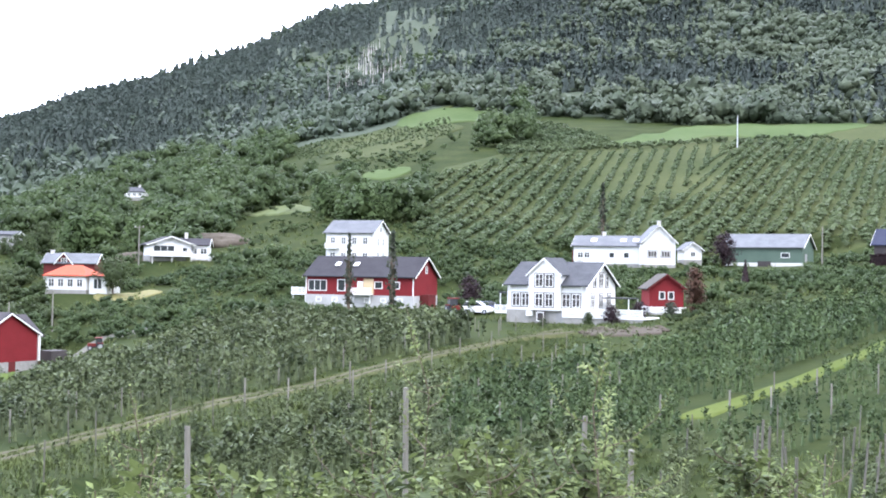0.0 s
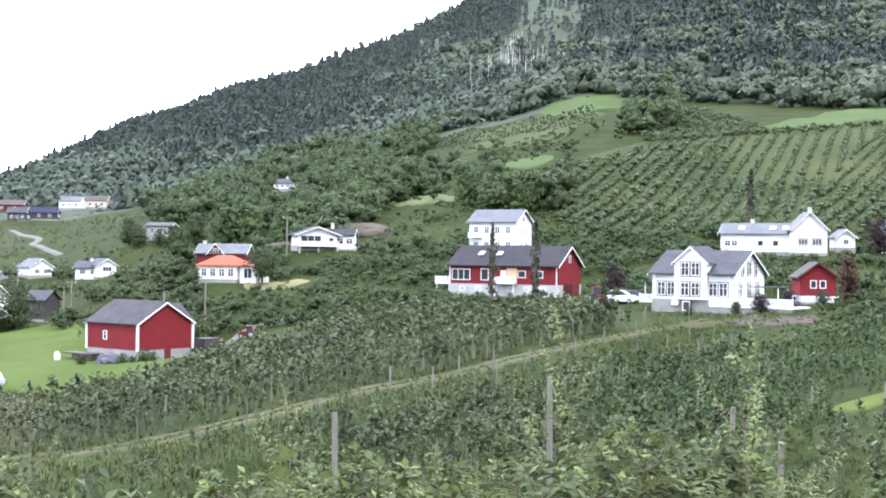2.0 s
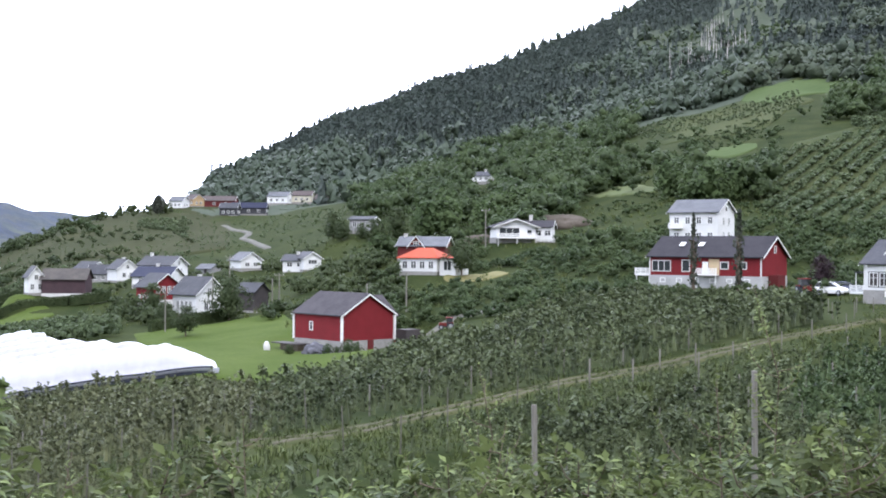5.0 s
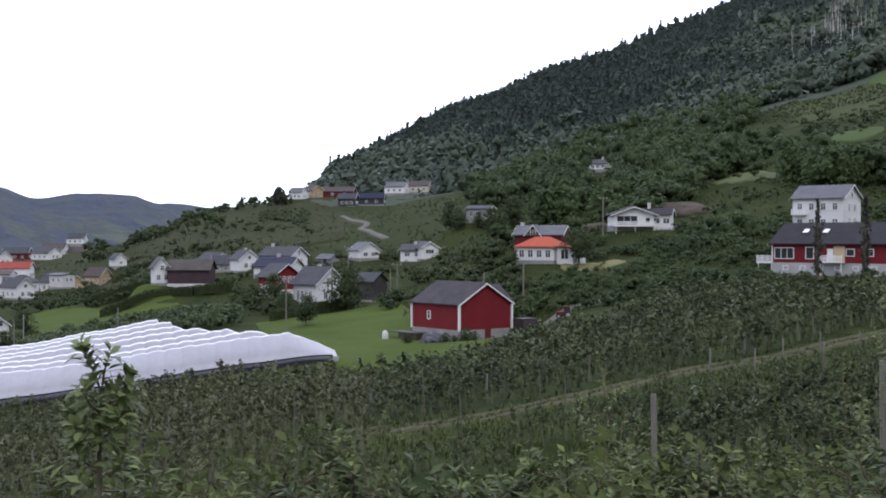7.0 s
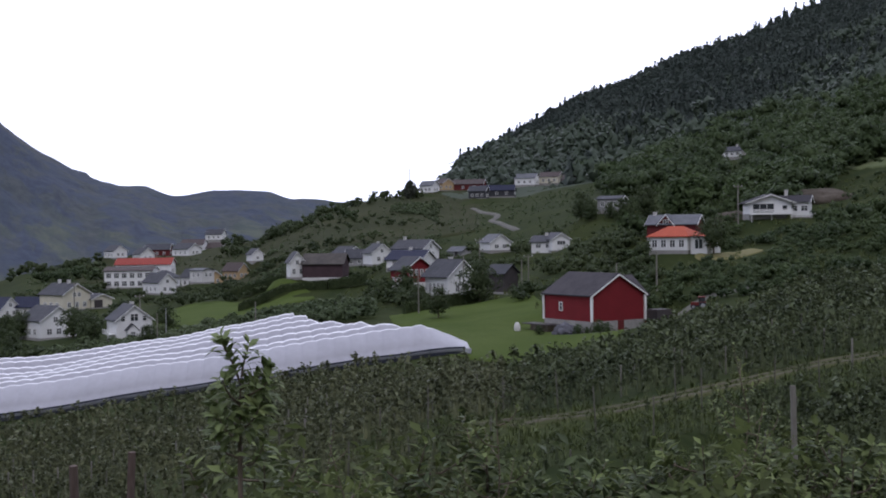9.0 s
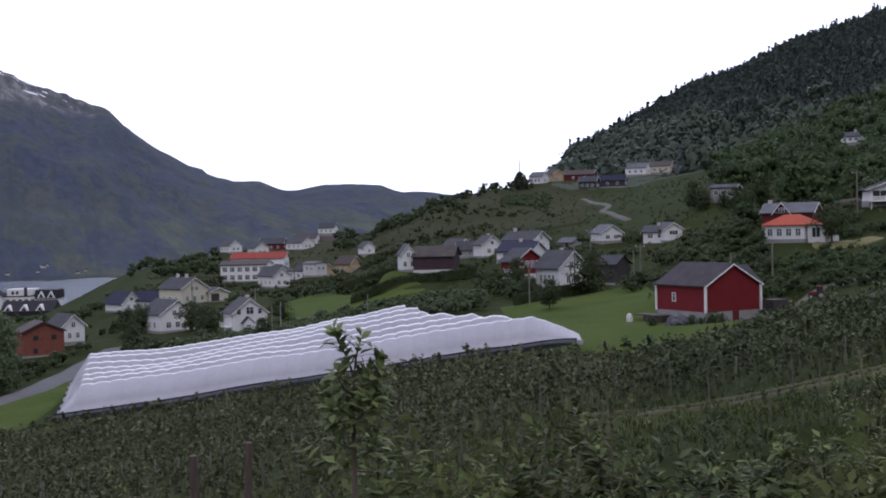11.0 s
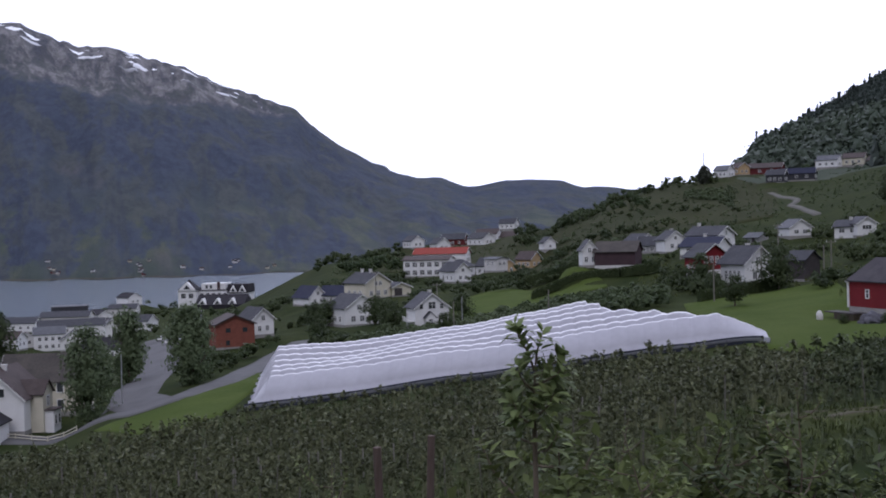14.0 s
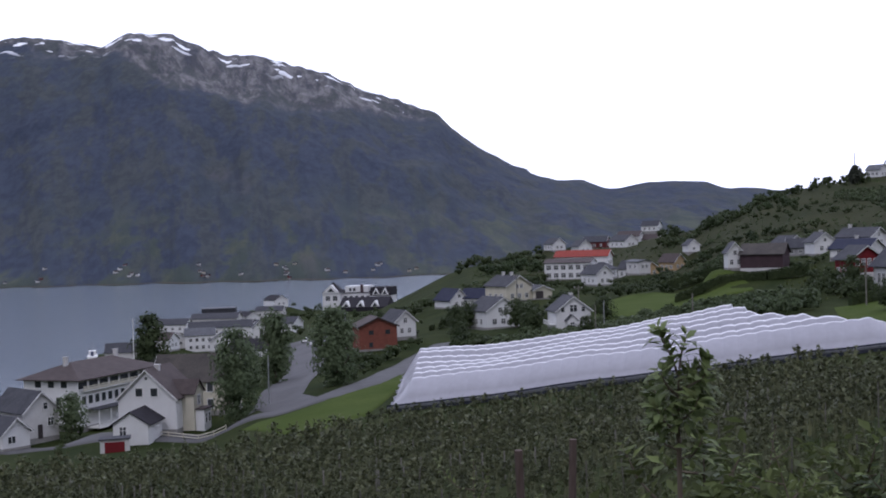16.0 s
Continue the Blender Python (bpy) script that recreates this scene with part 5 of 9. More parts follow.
def cards(centres, size, seed, leaf=False, up=0.3, facing=None, loose=0.36):
    """Small leaves: one folded pair of triangles each (leaf) or one triangle, turned at random."""
    g = np.random.default_rng(seed)
    n = len(centres)
    d = g.normal(size=(n, 3))
    d[:, 2] += up
    d /= np.linalg.norm(d, axis=1)[:, None]
    e = np.cross(d, g.normal(size=(n, 3)))
    e /= np.linalg.norm(e, axis=1)[:, None]
    if facing is not None:
        nf = facing + g.normal(size=(n, 3)) * loose
        nf /= np.linalg.norm(nf, axis=1)[:, None]
        d = np.cross(nf, g.normal(size=(n, 3)))
        d /= np.linalg.norm(d, axis=1)[:, None]
        e = np.cross(nf, d)
    s = size * g.uniform(0.6, 1.35, (n, 1))
    if leaf:
        nn = np.cross(d, e)
        v = np.stack([centres - d * s * 0.5, centres + e * s * 0.27 + nn * s * 0.1, centres + d * s * 0.55, centres - e * s * 0.27 + nn * s * 0.1], 1)
        k = np.arange(n)[:, None] * 4
        f = np.concatenate([k + np.array([[0, 1, 2]]), k + np.array([[0, 2, 3]])])
        return v.reshape(-1, 3), f
    v = np.stack([centres - d * s * 0.5 - e * s * 0.45, centres - d * s * 0.4 + e * s * 0.5, centres + d * s * 0.6], 1)
    return v.reshape(-1, 3), np.arange(3 * n).reshape(n, 3)


def unit(v):
    return v / np.maximum(np.linalg.norm(v, axis=-1, keepdims=True), 1e-6)


def facing_out(shape, out, seed, rough=0.35, up=0.25):
    """Give each leaf of a shape the direction in which the crown faces there, a little uneven from leaf to leaf."""
    v, f = shape
    g = np.random.default_rng(seed)
    k = len(v) // len(out)
    n = unit(unit(out) + g.normal(size=out.shape) * rough * 0.6 + np.array([0, 0, up]))
    return v, f, np.repeat(n, k, axis=0)


def join(*meshes):
    vs, fs, ns, off = [], [], [], 0
    for v, f, *n in meshes:
        vs.append(v), fs.append(f + off)
        ns += n
        off += len(v)
    if ns:
        return np.concatenate(vs), np.concatenate(fs), np.concatenate(ns)
    return np.concatenate(vs), np.concatenate(fs)




OCT_V = np.array([(1, 0, 0), (0, 1, 0), (-1, 0, 0), (0, -1, 0), (0, 0, 1), (0, 0, -1)], float)
OCT_F = np.array([(0, 1, 4), (1, 2, 4), (2, 3, 4), (3, 0, 4), (1, 0, 5), (2, 1, 5), (3, 2, 5), (0, 3, 5)])


def broadleaf_shape(seed, n, size, lobes=7, wide=0.42, core=0.7, low=0.12, span=(0.32, 0.78), up=0.3, rough=0.3):
    """A crown one metre high and about 2 x wide across: leaf clumps on several lobes round a dark heart."""
    g = np.random.default_rng(seed)
    c = np.stack([g.uniform(-wide * 0.6, wide * 0.6, lobes), g.uniform(-wide * 0.6, wide * 0.6, lobes), g.uniform(*span, lobes)], -1)
    rad = g.uniform(0.18, 0.3, lobes) * np.clip(1.25 - np.abs(c[:, 2] - 0.5), 0.7, 1.2)
    pick = g.integers(0, lobes, n)
    d = g.normal(size=(n, 3))
    d /= np.linalg.norm(d, axis=1)[:, None]
    d[:, 2] = np.abs(d[:, 2]) * 0.9 - 0.3 * (g.uniform(size=n) < 0.4)
    p = c[pick] + d * (rad[pick] * g.uniform(0.62, 1.2, n))[:, None]
    p[:, 2] = np.clip(p[:, 2], low, 1.05)
    whole = p - np.array([0, 0, 0.35])
    parts = [facing_out(cards(p, size, seed + 1, facing=d + np.array([0, 0, 0.3])), d + whole * 1.2, seed + 2, rough, up)]
    for k in range(lobes):
        parts.append((OCT_V * rad[k] * core * g.uniform(0.6, 1.25, (len(OCT_V), 1)) + c[k], OCT_F, unit(OCT_V + (c[k] - np.array([0, 0, 0.45])))))
    return join(*parts)


def crown_shape(seed, n, size, wide, low):
    """A full loose crown: leaves in some eighty small clumps spread through an egg-shaped space."""
    g = np.random.default_rng(seed)
    m = 130
    z = low + (0.97 - low) * g.uniform(0, 1, m)
    w = wide * np.clip(np.sin(np.pi * ((z - low) / (1 - low)) ** 0.75), 0, 1) ** 0.6
    a, q = g.uniform(0, 2 * np.pi, m), np.sqrt(g.uniform(0.15, 1, m)) * g.uniform(0.8, 1.08, m)
    c = np.stack([w * q * np.cos(a), w * q * np.sin(a), z], -1)
    pick = g.integers(0, m, n)
    d = g.normal(size=(n, 3))
    p = c[pick] + d * np.array([0.055, 0.055, 0.04]) * (0.6 + wide)
    out = np.stack([p[:, 0] / wide, p[:, 1] / wide, (p[:, 2] - 0.4) * 1.2 + 0.2], -1) + 0.4 * d
    heart = np.array([(wide * 0.5 * math.cos(k * 1.05), wide * 0.5 * math.sin(k * 1.05), 0.45) for k in range(6)] + [(0, 0, low + 0.08), (0, 0, 0.8)])
    hf = np.array([(k, (k + 1) % 6, 7) for k in range(6)] + [((k + 1) % 6, k, 6) for k in range(6)])
    return join(facing_out(cards(p, size, seed + 1, facing=out), out, seed + 2, 0.4, 0.5), (heart, hf, unit(heart - np.array([0, 0, 0.45]))))


def conifer_shape(seed, n, size, wide=0.2, rough=0.3):
    g = np.random.default_rng(seed)
    t = g.uniform(0, 1, n) ** 0.75
    a = g.uniform(0, 2 * np.pi, n)
    r = wide * (1 - t) * g.uniform(0.55, 1.1, n) * (0.8 + 0.2 * np.sin(t * 40))
    p = np.stack([r * np.cos(a), r * np.sin(a), 0.06 + 0.94 * t], -1)
    boughs = facing_out(cards(p, size, seed + 1, facing=np.stack([np.cos(a), np.sin(a), np.full(n, 0.45)], -1)), np.stack([np.cos(a), np.sin(a), np.full(n, 0.35)], -1), seed + 2, rough, 0.5)
    k = 6
    ring = np.array([(wide * 0.7 * math.cos(i * 2 * math.pi / k), wide * 0.7 * math.sin(i * 2 * math.pi / k), 0.08) for i in range(k)] + [(0, 0, 1.0)])
    return join(boughs, (ring, np.array([(i, (i + 1) % k, k) for i in range(k)]), unit(ring * np.array([1, 1, 0]) + np.array([0, 0, 0.05]))))


def apple_shape(seed, n, size, leaf=True, spread=1.0, low=0.1, soft=False):
    """A slim trellised apple tree: leaves along side shoots round a leader, loose and uneven."""
    g = np.random.default_rng(seed)
    shoots = 17
    z0 = g.uniform(low, 0.92, shoots)
    a = g.uniform(0, 2 * np.pi, shoots)
    ln = spread * (0.42 - 0.27 * z0) * g.uniform(0.6, 1.6, shoots)
    tilt = g.uniform(0.1, 0.8, shoots)
    pick = g.integers(0, shoots, n)
    u = g.uniform(0.15, 1.0, n) ** 0.7
    q = np.stack([np.cos(a[pick]) * ln[pick] * u, np.sin(a[pick]) * ln[pick] * u, z0[pick] + tilt[pick] * ln[pick] * u], -1)
    q += g.normal(size=(n, 3)) * 0.022
    m = n // 9
    top = np.stack([g.normal(size=m) * 0.02, g.normal(size=m) * 0.02, g.uniform(0.75, 1.07, m)], -1)
    q = np.concatenate([q, top])
    out = np.stack([q[:, 0] * 3, q[:, 1] * 3, np.full(len(q), 0.55)], -1)
    core = np.array([(0.09, 0, 0.05), (0, 0.09, 0.05), (-0.09, 0, 0.05), (0, -0.09, 0.05), (0, 0, 0.85)])
    leaves, heart = cards(q, size, seed + 3, leaf, facing=out, loose=0.38), (core, np.array([(0, 1, 4), (1, 2, 4), (2, 3, 4), (3, 0, 4)]))
    if soft:
        return join(facing_out(leaves, out * np.array([2, 2, 1]), seed + 4, 0.55, 0.1), (*heart, unit(core * np.array([1, 1, 0]) + np.array([0, 0, 0.02]))))
    return join(leaves, heart)


def along(path, u):
    """Points and directions at the shares u of a polyline's length."""
    p = np.asarray(path, float)
    seg = np.linalg.norm(np.diff(p, axis=0), axis=1)
    t = np.concatenate([[0], np.cumsum(seg)]) / seg.sum()
    at = np.stack([np.interp(u, t, p[:, i]) for i in range(3)], -1)
    ahead = np.stack([np.interp(np.minimum(u + 0.04, 1.0), t, p[:, i]) - np.interp(np.maximum(u - 0.06, 0), t, p[:, i]) for i in range(3)], -1)
    return at, unit(ahead)


def shoot_leaves(paths, n, size, seed, fine=True, span=(0.1, 1.0)):
    """Pointed folded leaves set alternately round each shoot, spreading and drooping a little, in a tuft at its tip."""
    g = np.random.default_rng(seed)
    ln = np.array([np.linalg.norm(np.diff(np.asarray(q, float), axis=0), axis=1).sum() for q in paths])
    vs = []
    for k, q in enumerate(paths):
        m = max(4, int(round(n * ln[k] / ln.sum())))
        u = np.clip(np.linspace(span[0], span[1], m) ** 0.85 + g.normal(0, 0.015, m), 0, 1)
        at, t = along(q, u)
        turn = np.arange(m) * 2.4 + g.uniform(0, 6.3) + g.normal(0, 0.4, m)
        a = unit(np.cross(t, np.array([0.31, 0.27, 0.4])))
        b = np.cross(t, a)
        o = a * np.cos(turn)[:, None] + b * np.sin(turn)[:, None]
        d = unit(0.5 * t + 0.9 * o + np.array([0, 0, -0.12]) + g.normal(0, 0.2, (m, 3)))
        nn = unit(t + np.array([0, 0, 0.6]) - d * ((t + np.array([0, 0, 0.6])) * d).sum(1)[:, None])
        e = np.cross(d, nn)
        z = (size * g.uniform(0.65, 1.25, m) * np.interp(u, (0, 0.85, 1), (1, 1, 0.75)))[:, None]
        c = at + d * z * 0.18
        if fine:
            vs.append(np.stack([c, c + d * z * 0.28 + e * z * 0.2 + nn * z * 0.05, c + d * z * 0.66 + e * z * 0.2 + nn * z * 0.04, c + d * z - nn * z * 0.14, c + d * z * 0.66 - e * z * 0.2 + nn * z * 0.04, c + d * z * 0.28 - e * z * 0.2 + nn * z * 0.05], 1))
        else:
            vs.append(np.stack([c, c + d * z * 0.5 + e * z * 0.25 + nn * z * 0.06, c + d * z - nn * z * 0.1, c + d * z * 0.5 - e * z * 0.25 + nn * z * 0.06], 1))
    v = np.concatenate(vs)
    k = np.arange(len(v))[:, None] * v.shape[1]
    f = np.concatenate([k + np.array([q]) for q in (((0, 1, 5), (1, 2, 5), (2, 4, 5), (2, 3, 4)) if fine else ((0, 1, 2), (0, 2, 3)))])
    return v.reshape(-1, 3), f


def young_shoots(seed, count, low, reach, wander=0.03):
    """The leader and side shoots of a young tree one metre high: polylines that leave the stem and turn upwards."""
    g = np.random.default_rng(seed)
    stem = [(0, 0, 0.02), (g.normal(0, wander), g.normal(0, wander), 0.4), (g.normal(0, wander), g.normal(0, wander), 0.75), (g.normal(0, wander * 1.4), g.normal(0, wander * 1.4), 1.0)]
    paths = [stem]
    for k in range(count):
        z0, a = low + (0.9 - low) * (k + g.uniform(0, 1)) / count, k * 2.4 + g.uniform(-0.5, 0.5)
        ln = reach * (1.3 - z0) * g.uniform(0.55, 1.35)
        c, w = np.array([math.cos(a), math.sin(a)]), g.uniform(0.25, 0.9)
        foot = along(stem, np.array([z0]))[0][0]
        paths.append([tuple(foot), (foot[0] + c[0] * ln * 0.45, foot[1] + c[1] * ln * 0.45, foot[2] + ln * 0.12), (foot[0] + c[0] * ln * 0.8, foot[1] + c[1] * ln * 0.8, foot[2] + ln * (0.2 + 0.35 * w)), (foot[0] + c[0] * ln, foot[1] + c[1] * ln, foot[2] + ln * (0.3 + 0.8 * w))])
    return paths


def scatter(name, xyz, height, shapes, material, label, category, spin=True, squash=None, kind="stuff"):
    """Many plants as one mesh: each takes one of the shapes, its own height, turn and width."""
    g = np.random.default_rng(len(xyz) + len(name))
    which = g.integers(0, len(shapes), len(xyz))
    out = []
    for i, (v, f, *way) in enumerate(shapes):
        at, h = xyz[which == i], height[which == i]
        if not len(at):
            continue
        a = g.uniform(0, 2 * np.pi, len(at)) if spin else np.zeros(len(at))
        w = h * (g.uniform(0.8, 1.25, len(at)) if squash is None else squash)
        ca, sa = np.cos(a)[:, None], np.sin(a)[:, None]
        x = (v[None, :, 0] * ca - v[None, :, 1] * sa) * w[:, None] + at[:, None, 0]
        y = (v[None, :, 0] * sa + v[None, :, 1] * ca) * w[:, None] + at[:, None, 1]
        z = v[None, :, 2] * h[:, None] + at[:, None, 2]
        vv = np.stack([x, y, z], -1).reshape(-1, 3)
        ff = (f[None] + (np.arange(len(at)) * len(v))[:, None, None]).reshape(-1, 3)
        if way:
            n = way[0]
            nn = np.stack([n[None, :, 0] * ca - n[None, :, 1] * sa, n[None, :, 0] * sa + n[None, :, 1] * ca, np.broadcast_to(n[None, :, 2], (len(at), len(v)))], -1)
            out.append((vv, ff, nn.reshape(-1, 3)))
        else:
            out.append((vv, ff))
    v, f, *way = join(*out)
    return tagged(mesh_from(name, v, f, material, normals=way[0] if way else None), label, category, kind=kind)


def polar(az, r):
    a = np.radians(az)
    return np.stack([-np.sin(a) * r, np.cos(a) * r], -1)


def on_ground(xy, sink=0.0):
    return np.concatenate([xy, (ground(xy[:, 0], xy[:, 1]) - sink)[:, None]], 1)


def clear_of_sites(xy, margin=1.5):
    ok = np.ones(len(xy), bool)
    for sx, sy, _, yaw, ln, wd in SITES.values():
        c, s = math.cos(radians(yaw)), math.sin(radians(yaw))
        dx, dy = xy[:, 0] - sx, xy[:, 1] - sy
        ok &= ~((np.abs(dx * c + dy * s) < ln / 2 + margin) & (np.abs(-dx * s + dy * c) < wd / 2 + margin))
    return ok


def hides_house(xy, h, low=1.2):
    """Plants of height h that would stand in the way between the viewpoint and a house."""
    z, r = ground(xy[:, 0], xy[:, 1]), np.hypot(xy[:, 0], xy[:, 1])
    a = np.degrees(np.arctan2(-xy[:, 0], xy[:, 1]))
    bad = np.zeros(len(xy), bool)
    for key, (sx, sy, sz, _, ln, wd) in SITES.items():
        sa, sr = math.degrees(math.atan2(-sx, sy)), math.hypot(sx, sy)
        bad |= (np.abs(a - sa) < math.degrees(0.52 * max(ln, wd) / sr)) & (r < sr) & (r > 0.3 * sr) & ((z + h - CAM_Z) / r > (sz + low - CAM_Z) / sr)
    return bad


def off_line(xy, pts, dist):
    best = np.full(len(xy), 1e9)
    for (ax, ay), (bx, by) in zip(pts, pts[1:]):
        d = np.array([bx - ax, by - ay])
        t = np.clip(((xy - (ax, ay)) @ d) / (d @ d), 0, 1)
        best = np.minimum(best, np.linalg.norm(xy - (np.array([ax, ay]) + t[:, None] * d), axis=1))
    return best > dist


def azr(xy):
    return np.degrees(np.arctan2(-xy[:, 0], xy[:, 1])), np.hypot(xy[:, 0], xy[:, 1])


def rows_of(direction, row_gap, tree_gap, bounds, seed, jitter=0.18):
    """Plants in straight rows along a direction (bearing of the rows), over a square of ground."""
    g = np.random.default_rng(seed)
    d = np.array(direction) / np.hypot(*direction)
    p = np.array([-d[1], d[0]])
    cx, cy, half = bounds
    i, j = np.meshgrid(np.arange(-half, half, row_gap), np.arange(-half, half, tree_gap), indexing="ij")
    xy = np.array([cx, cy]) + i.reshape(-1, 1) * p + j.reshape(-1, 1) * d
    return xy + g.normal(size=xy.shape) * jitter


LAWN = [(-48, 128), (-60, 132), (-82, 148), (-104, 172), (-118, 196), (-104, 208), (-88, 196), (-76, 176), (-66, 158), (-56, 146)]
DRY = [(-63, 200), (-46, 203), (-46, 224), (-63, 224)]
TUNNEL = [tuple(tunnel_at + tunnel_u * a + tunnel_v * b) for a, b in ((-4, -6.0), (70, -6.0), (58, 30), (48, 57), (-14, 57))]

# --- orchard rows below the viewpoint
near_rows = rows_of((0.265, 0.964), 2.9, 0.95, (-20, 80, 130), 3)
a_, r_ = azr(near_rows)
west = np.interp(a_, (16, 20, 26, 34, 44, 50, 56, 64, 70), (142, 127, 119, 133, 133, 136, 134, 132, 130))
east = np.interp(a_, (-24, -10, -6, -4, -2.4, -0.5, 1, 3, 8, 12, 14, 17), (40, 52, 100, 112, 122, 138, 150, 157, 166, 150, 140, 138))
keep = (a_ > -24) & (a_ < 70) & (r_ > 13.5) & (r_ < np.where(a_ > 16, west, east))
keep &= off_line(near_rows, ALLEY, 2.1) & off_line(near_rows, [(x + 3.4, y - 1.5) for x, y in ALLEY], 2.6) & off_line(near_rows, ALLEY_R, 1.7) & clear_of_sites(near_rows) & ~inside(near_rows, TUNNEL) & ~inside(near_rows, LAWN)
lane_side = (near_rows[:, 0] > np.interp(near_rows[:, 1], [p[1] for p in ALLEY], [p[0] for p in ALLEY]) + 1)
cross_block = lane_side & (near_rows[:, 1] > 58) & (a_ < 4)
near_rows = near_rows[keep & ~cross_block]
right_rows = rows_of((0.57, 0.82), 3.0, 0.95, (40, 110, 90), 4)
a_, r_ = azr(right_rows)
lane_x = np.interp(right_rows[:, 1], [p[1] for p in ALLEY], [p[0] for p in ALLEY]) + 2.5
keep = (right_rows[:, 0] > lane_x) & (right_rows[:, 1] > 48) & (a_ > -24) & (r_ < np.interp(a_, (-24, -19.7, -15.3, -12.2, -10.3, -8, -5.7, -4), (160, 158, 151, 132, 119, 104, 101, 99)))
keep &= off_line(right_rows, ALLEY_R, 1.6) & clear_of_sites(right_rows, 3) & off_line(right_rows, ALLEY, 3.0)
right_rows = right_rows[keep]
orchard = np.concatenate([near_rows, right_rows])
a_, r_ = azr(orchard)
missing = rng.uniform(size=len(orchard)) < 0.1
orchard, r_ = orchard[~missing], r_[~missing]
a_, r_ = azr(orchard)
hts = rng.normal(1, 0.17, len(orchard)).clip(0.7, 1.35) * np.interp(r_, (14, 30, 50, 75, 100, 125), (2.4, 2.25, 2.0, 1.75, 2.1, 2.6)) * np.interp(a_, (-24, -10, -7, 0, 25, 40), (0.85, 0.85, 1.0, 1.05, 1.0, 0.9))
hts = hts * np.where(a_ > 12, np.interp(r_, (14, 45, 75), (0.78, 0.78, 1.0)), 1.0)
near_lane = (a_ < -7) & (r_ < np.interp(a_, (-24, -19.8, -16.5, -13.3, -11, -7), (118, 109, 90, 74, 66, 46)))
hts = np.where(near_lane & (r_ > 26), hts * np.interp(r_, (26, 50, 60), (0.95, 0.85, 0.7)), hts)
# the trees above the track are kept low, so that it shows over them
track_az, track_r = azr(np.array(ALLEY))
track_z = np.array([gz(x, y) for x, y in ALLEY])
o = np.argsort(track_az)
rise = np.interp(a_, track_az[o], ((track_z - CAM_Z) / track_r)[o])
above = (a_ > -6.5) & (a_ < 25) & (r_ < np.interp(a_, track_az[o], track_r[o])) & (r_ > 20)
room = CAM_Z + r_ * (rise - 0.008) - np.array([gz(x, y) for x, y in orchard])
hts = np.where(above, np.minimum(hts, np.maximum(room * rng.uniform(0.8, 1.06, len(hts)), 0.8)), hts)
block = np.where((orchard[:, 0] > np.interp(orchard[:, 1], [p[1] for p in ALLEY], [p[0] for p in ALLEY]) + 9) & (r_ > 55) & (a_ < 0), 2, np.where(a_ + 4 * fbm(orchard[:, 0] / 9, orchard[:, 1] / 9, 2, 33) > 24, 1, 0))
bands = ((27, 48, 200, 0.064, True), (48, 85, 118, 0.083, False), (85, 400, 48, 0.12, False))
BLOCKS = ((M["apple_far"], "rows of trellised apple trees in leaf on the slope"), (M["apple_west"], "rows of low yellowish apple trees below the covers"), (M["apple_east"], "dense rows of dark green apple trees beside the lane"))
for lo, hi, n, s, leaf in bands:
    shapes = [apple_shape(40 + k, n, s, leaf, 0.74, soft=True) for k in range(7)]
    for b, (material, label) in enumerate(BLOCKS):
        m = (r_ >= lo) & (r_ < hi) & (block == b)
        if m.any():
            scatter("apple_row", on_ground(orchard[m]), hts[m], shapes, material, label, "orchard", squash=1.0)
m = r_ < 27
NEAR_TREES = list(zip(orchard[m].tolist(), hts[m].tolist()))


def light_tips(ob, count):
    """The last leaves of a crown are light new growth."""
    ob.data.materials.append(M["shoot"])
    k = np.zeros(len(ob.data.polygons), np.int32)
    k[-count:] = 1
    ob.data.polygons.foreach_set("material_index", k)


def apple_tree(seed, label):
    """A young orchard tree one metre high: leader and side shoots, older leaves along them, light new growth at the tips."""
    top = tagged(new("apple_tree"), label, "apple tree", "orchard trees near the viewpoint")
    paths = young_shoots(seed, 13, 0.12, 0.36)
    bm = bmesh.new()
    for k, q in enumerate(paths):
        r = (0.011, 0.009, 0.006, 0.002) if k == 0 else (0.005, 0.004, 0.003, 0.001)
        tube(bm, q, r, 5)
    part("trunk", bm, M["bark"], top)
    old = shoot_leaves(paths, 560, 0.056, seed, False, (0.06, 0.93))
    inner = apple_shape(seed, 240, 0.05)
    tips = shoot_leaves(paths, 150, 0.052, seed + 1, False, (0.66, 1.0))
    crown = mesh_from("crown", *join(old, inner, tips), M["apple_young"] if seed % 2 == 0 else M["apple"])
    light_tips(crown, len(tips[1]))
    crown.parent = top
    return top


# a straggling nearest row whose tops stand low in front of the rest
g = np.random.default_rng(303)
for k in range(34):
    a, r = g.uniform(-4, 37), g.uniform(12.5, 16.5)
    x, y = polar(np.array([a]), np.array([r]))[0].tolist()
    h = CAM_Z - r * g.uniform(0.172, 0.225) - gz(x, y)
    if h > 0.9:
        NEAR_TREES.append(((x, y), h))

masters = [apple_tree(80 + k, "young apple tree in full leaf on a trellis") for k in range(9)]
used = set()
for i, ((x, y), h) in enumerate(NEAR_TREES):
    k = i % len(masters)
    m4 = pose(x, y, gz(x, y), rng.normal() * 3, rng.normal() * 3, rng.uniform(0, 360))
    ob = masters[k] if k not in used else copy_thing(masters[k], m4)
    used.add(k)
    ob.matrix_world = m4 @ Matrix.Diagonal((h * 1.25, h * 1.25, h, 1))

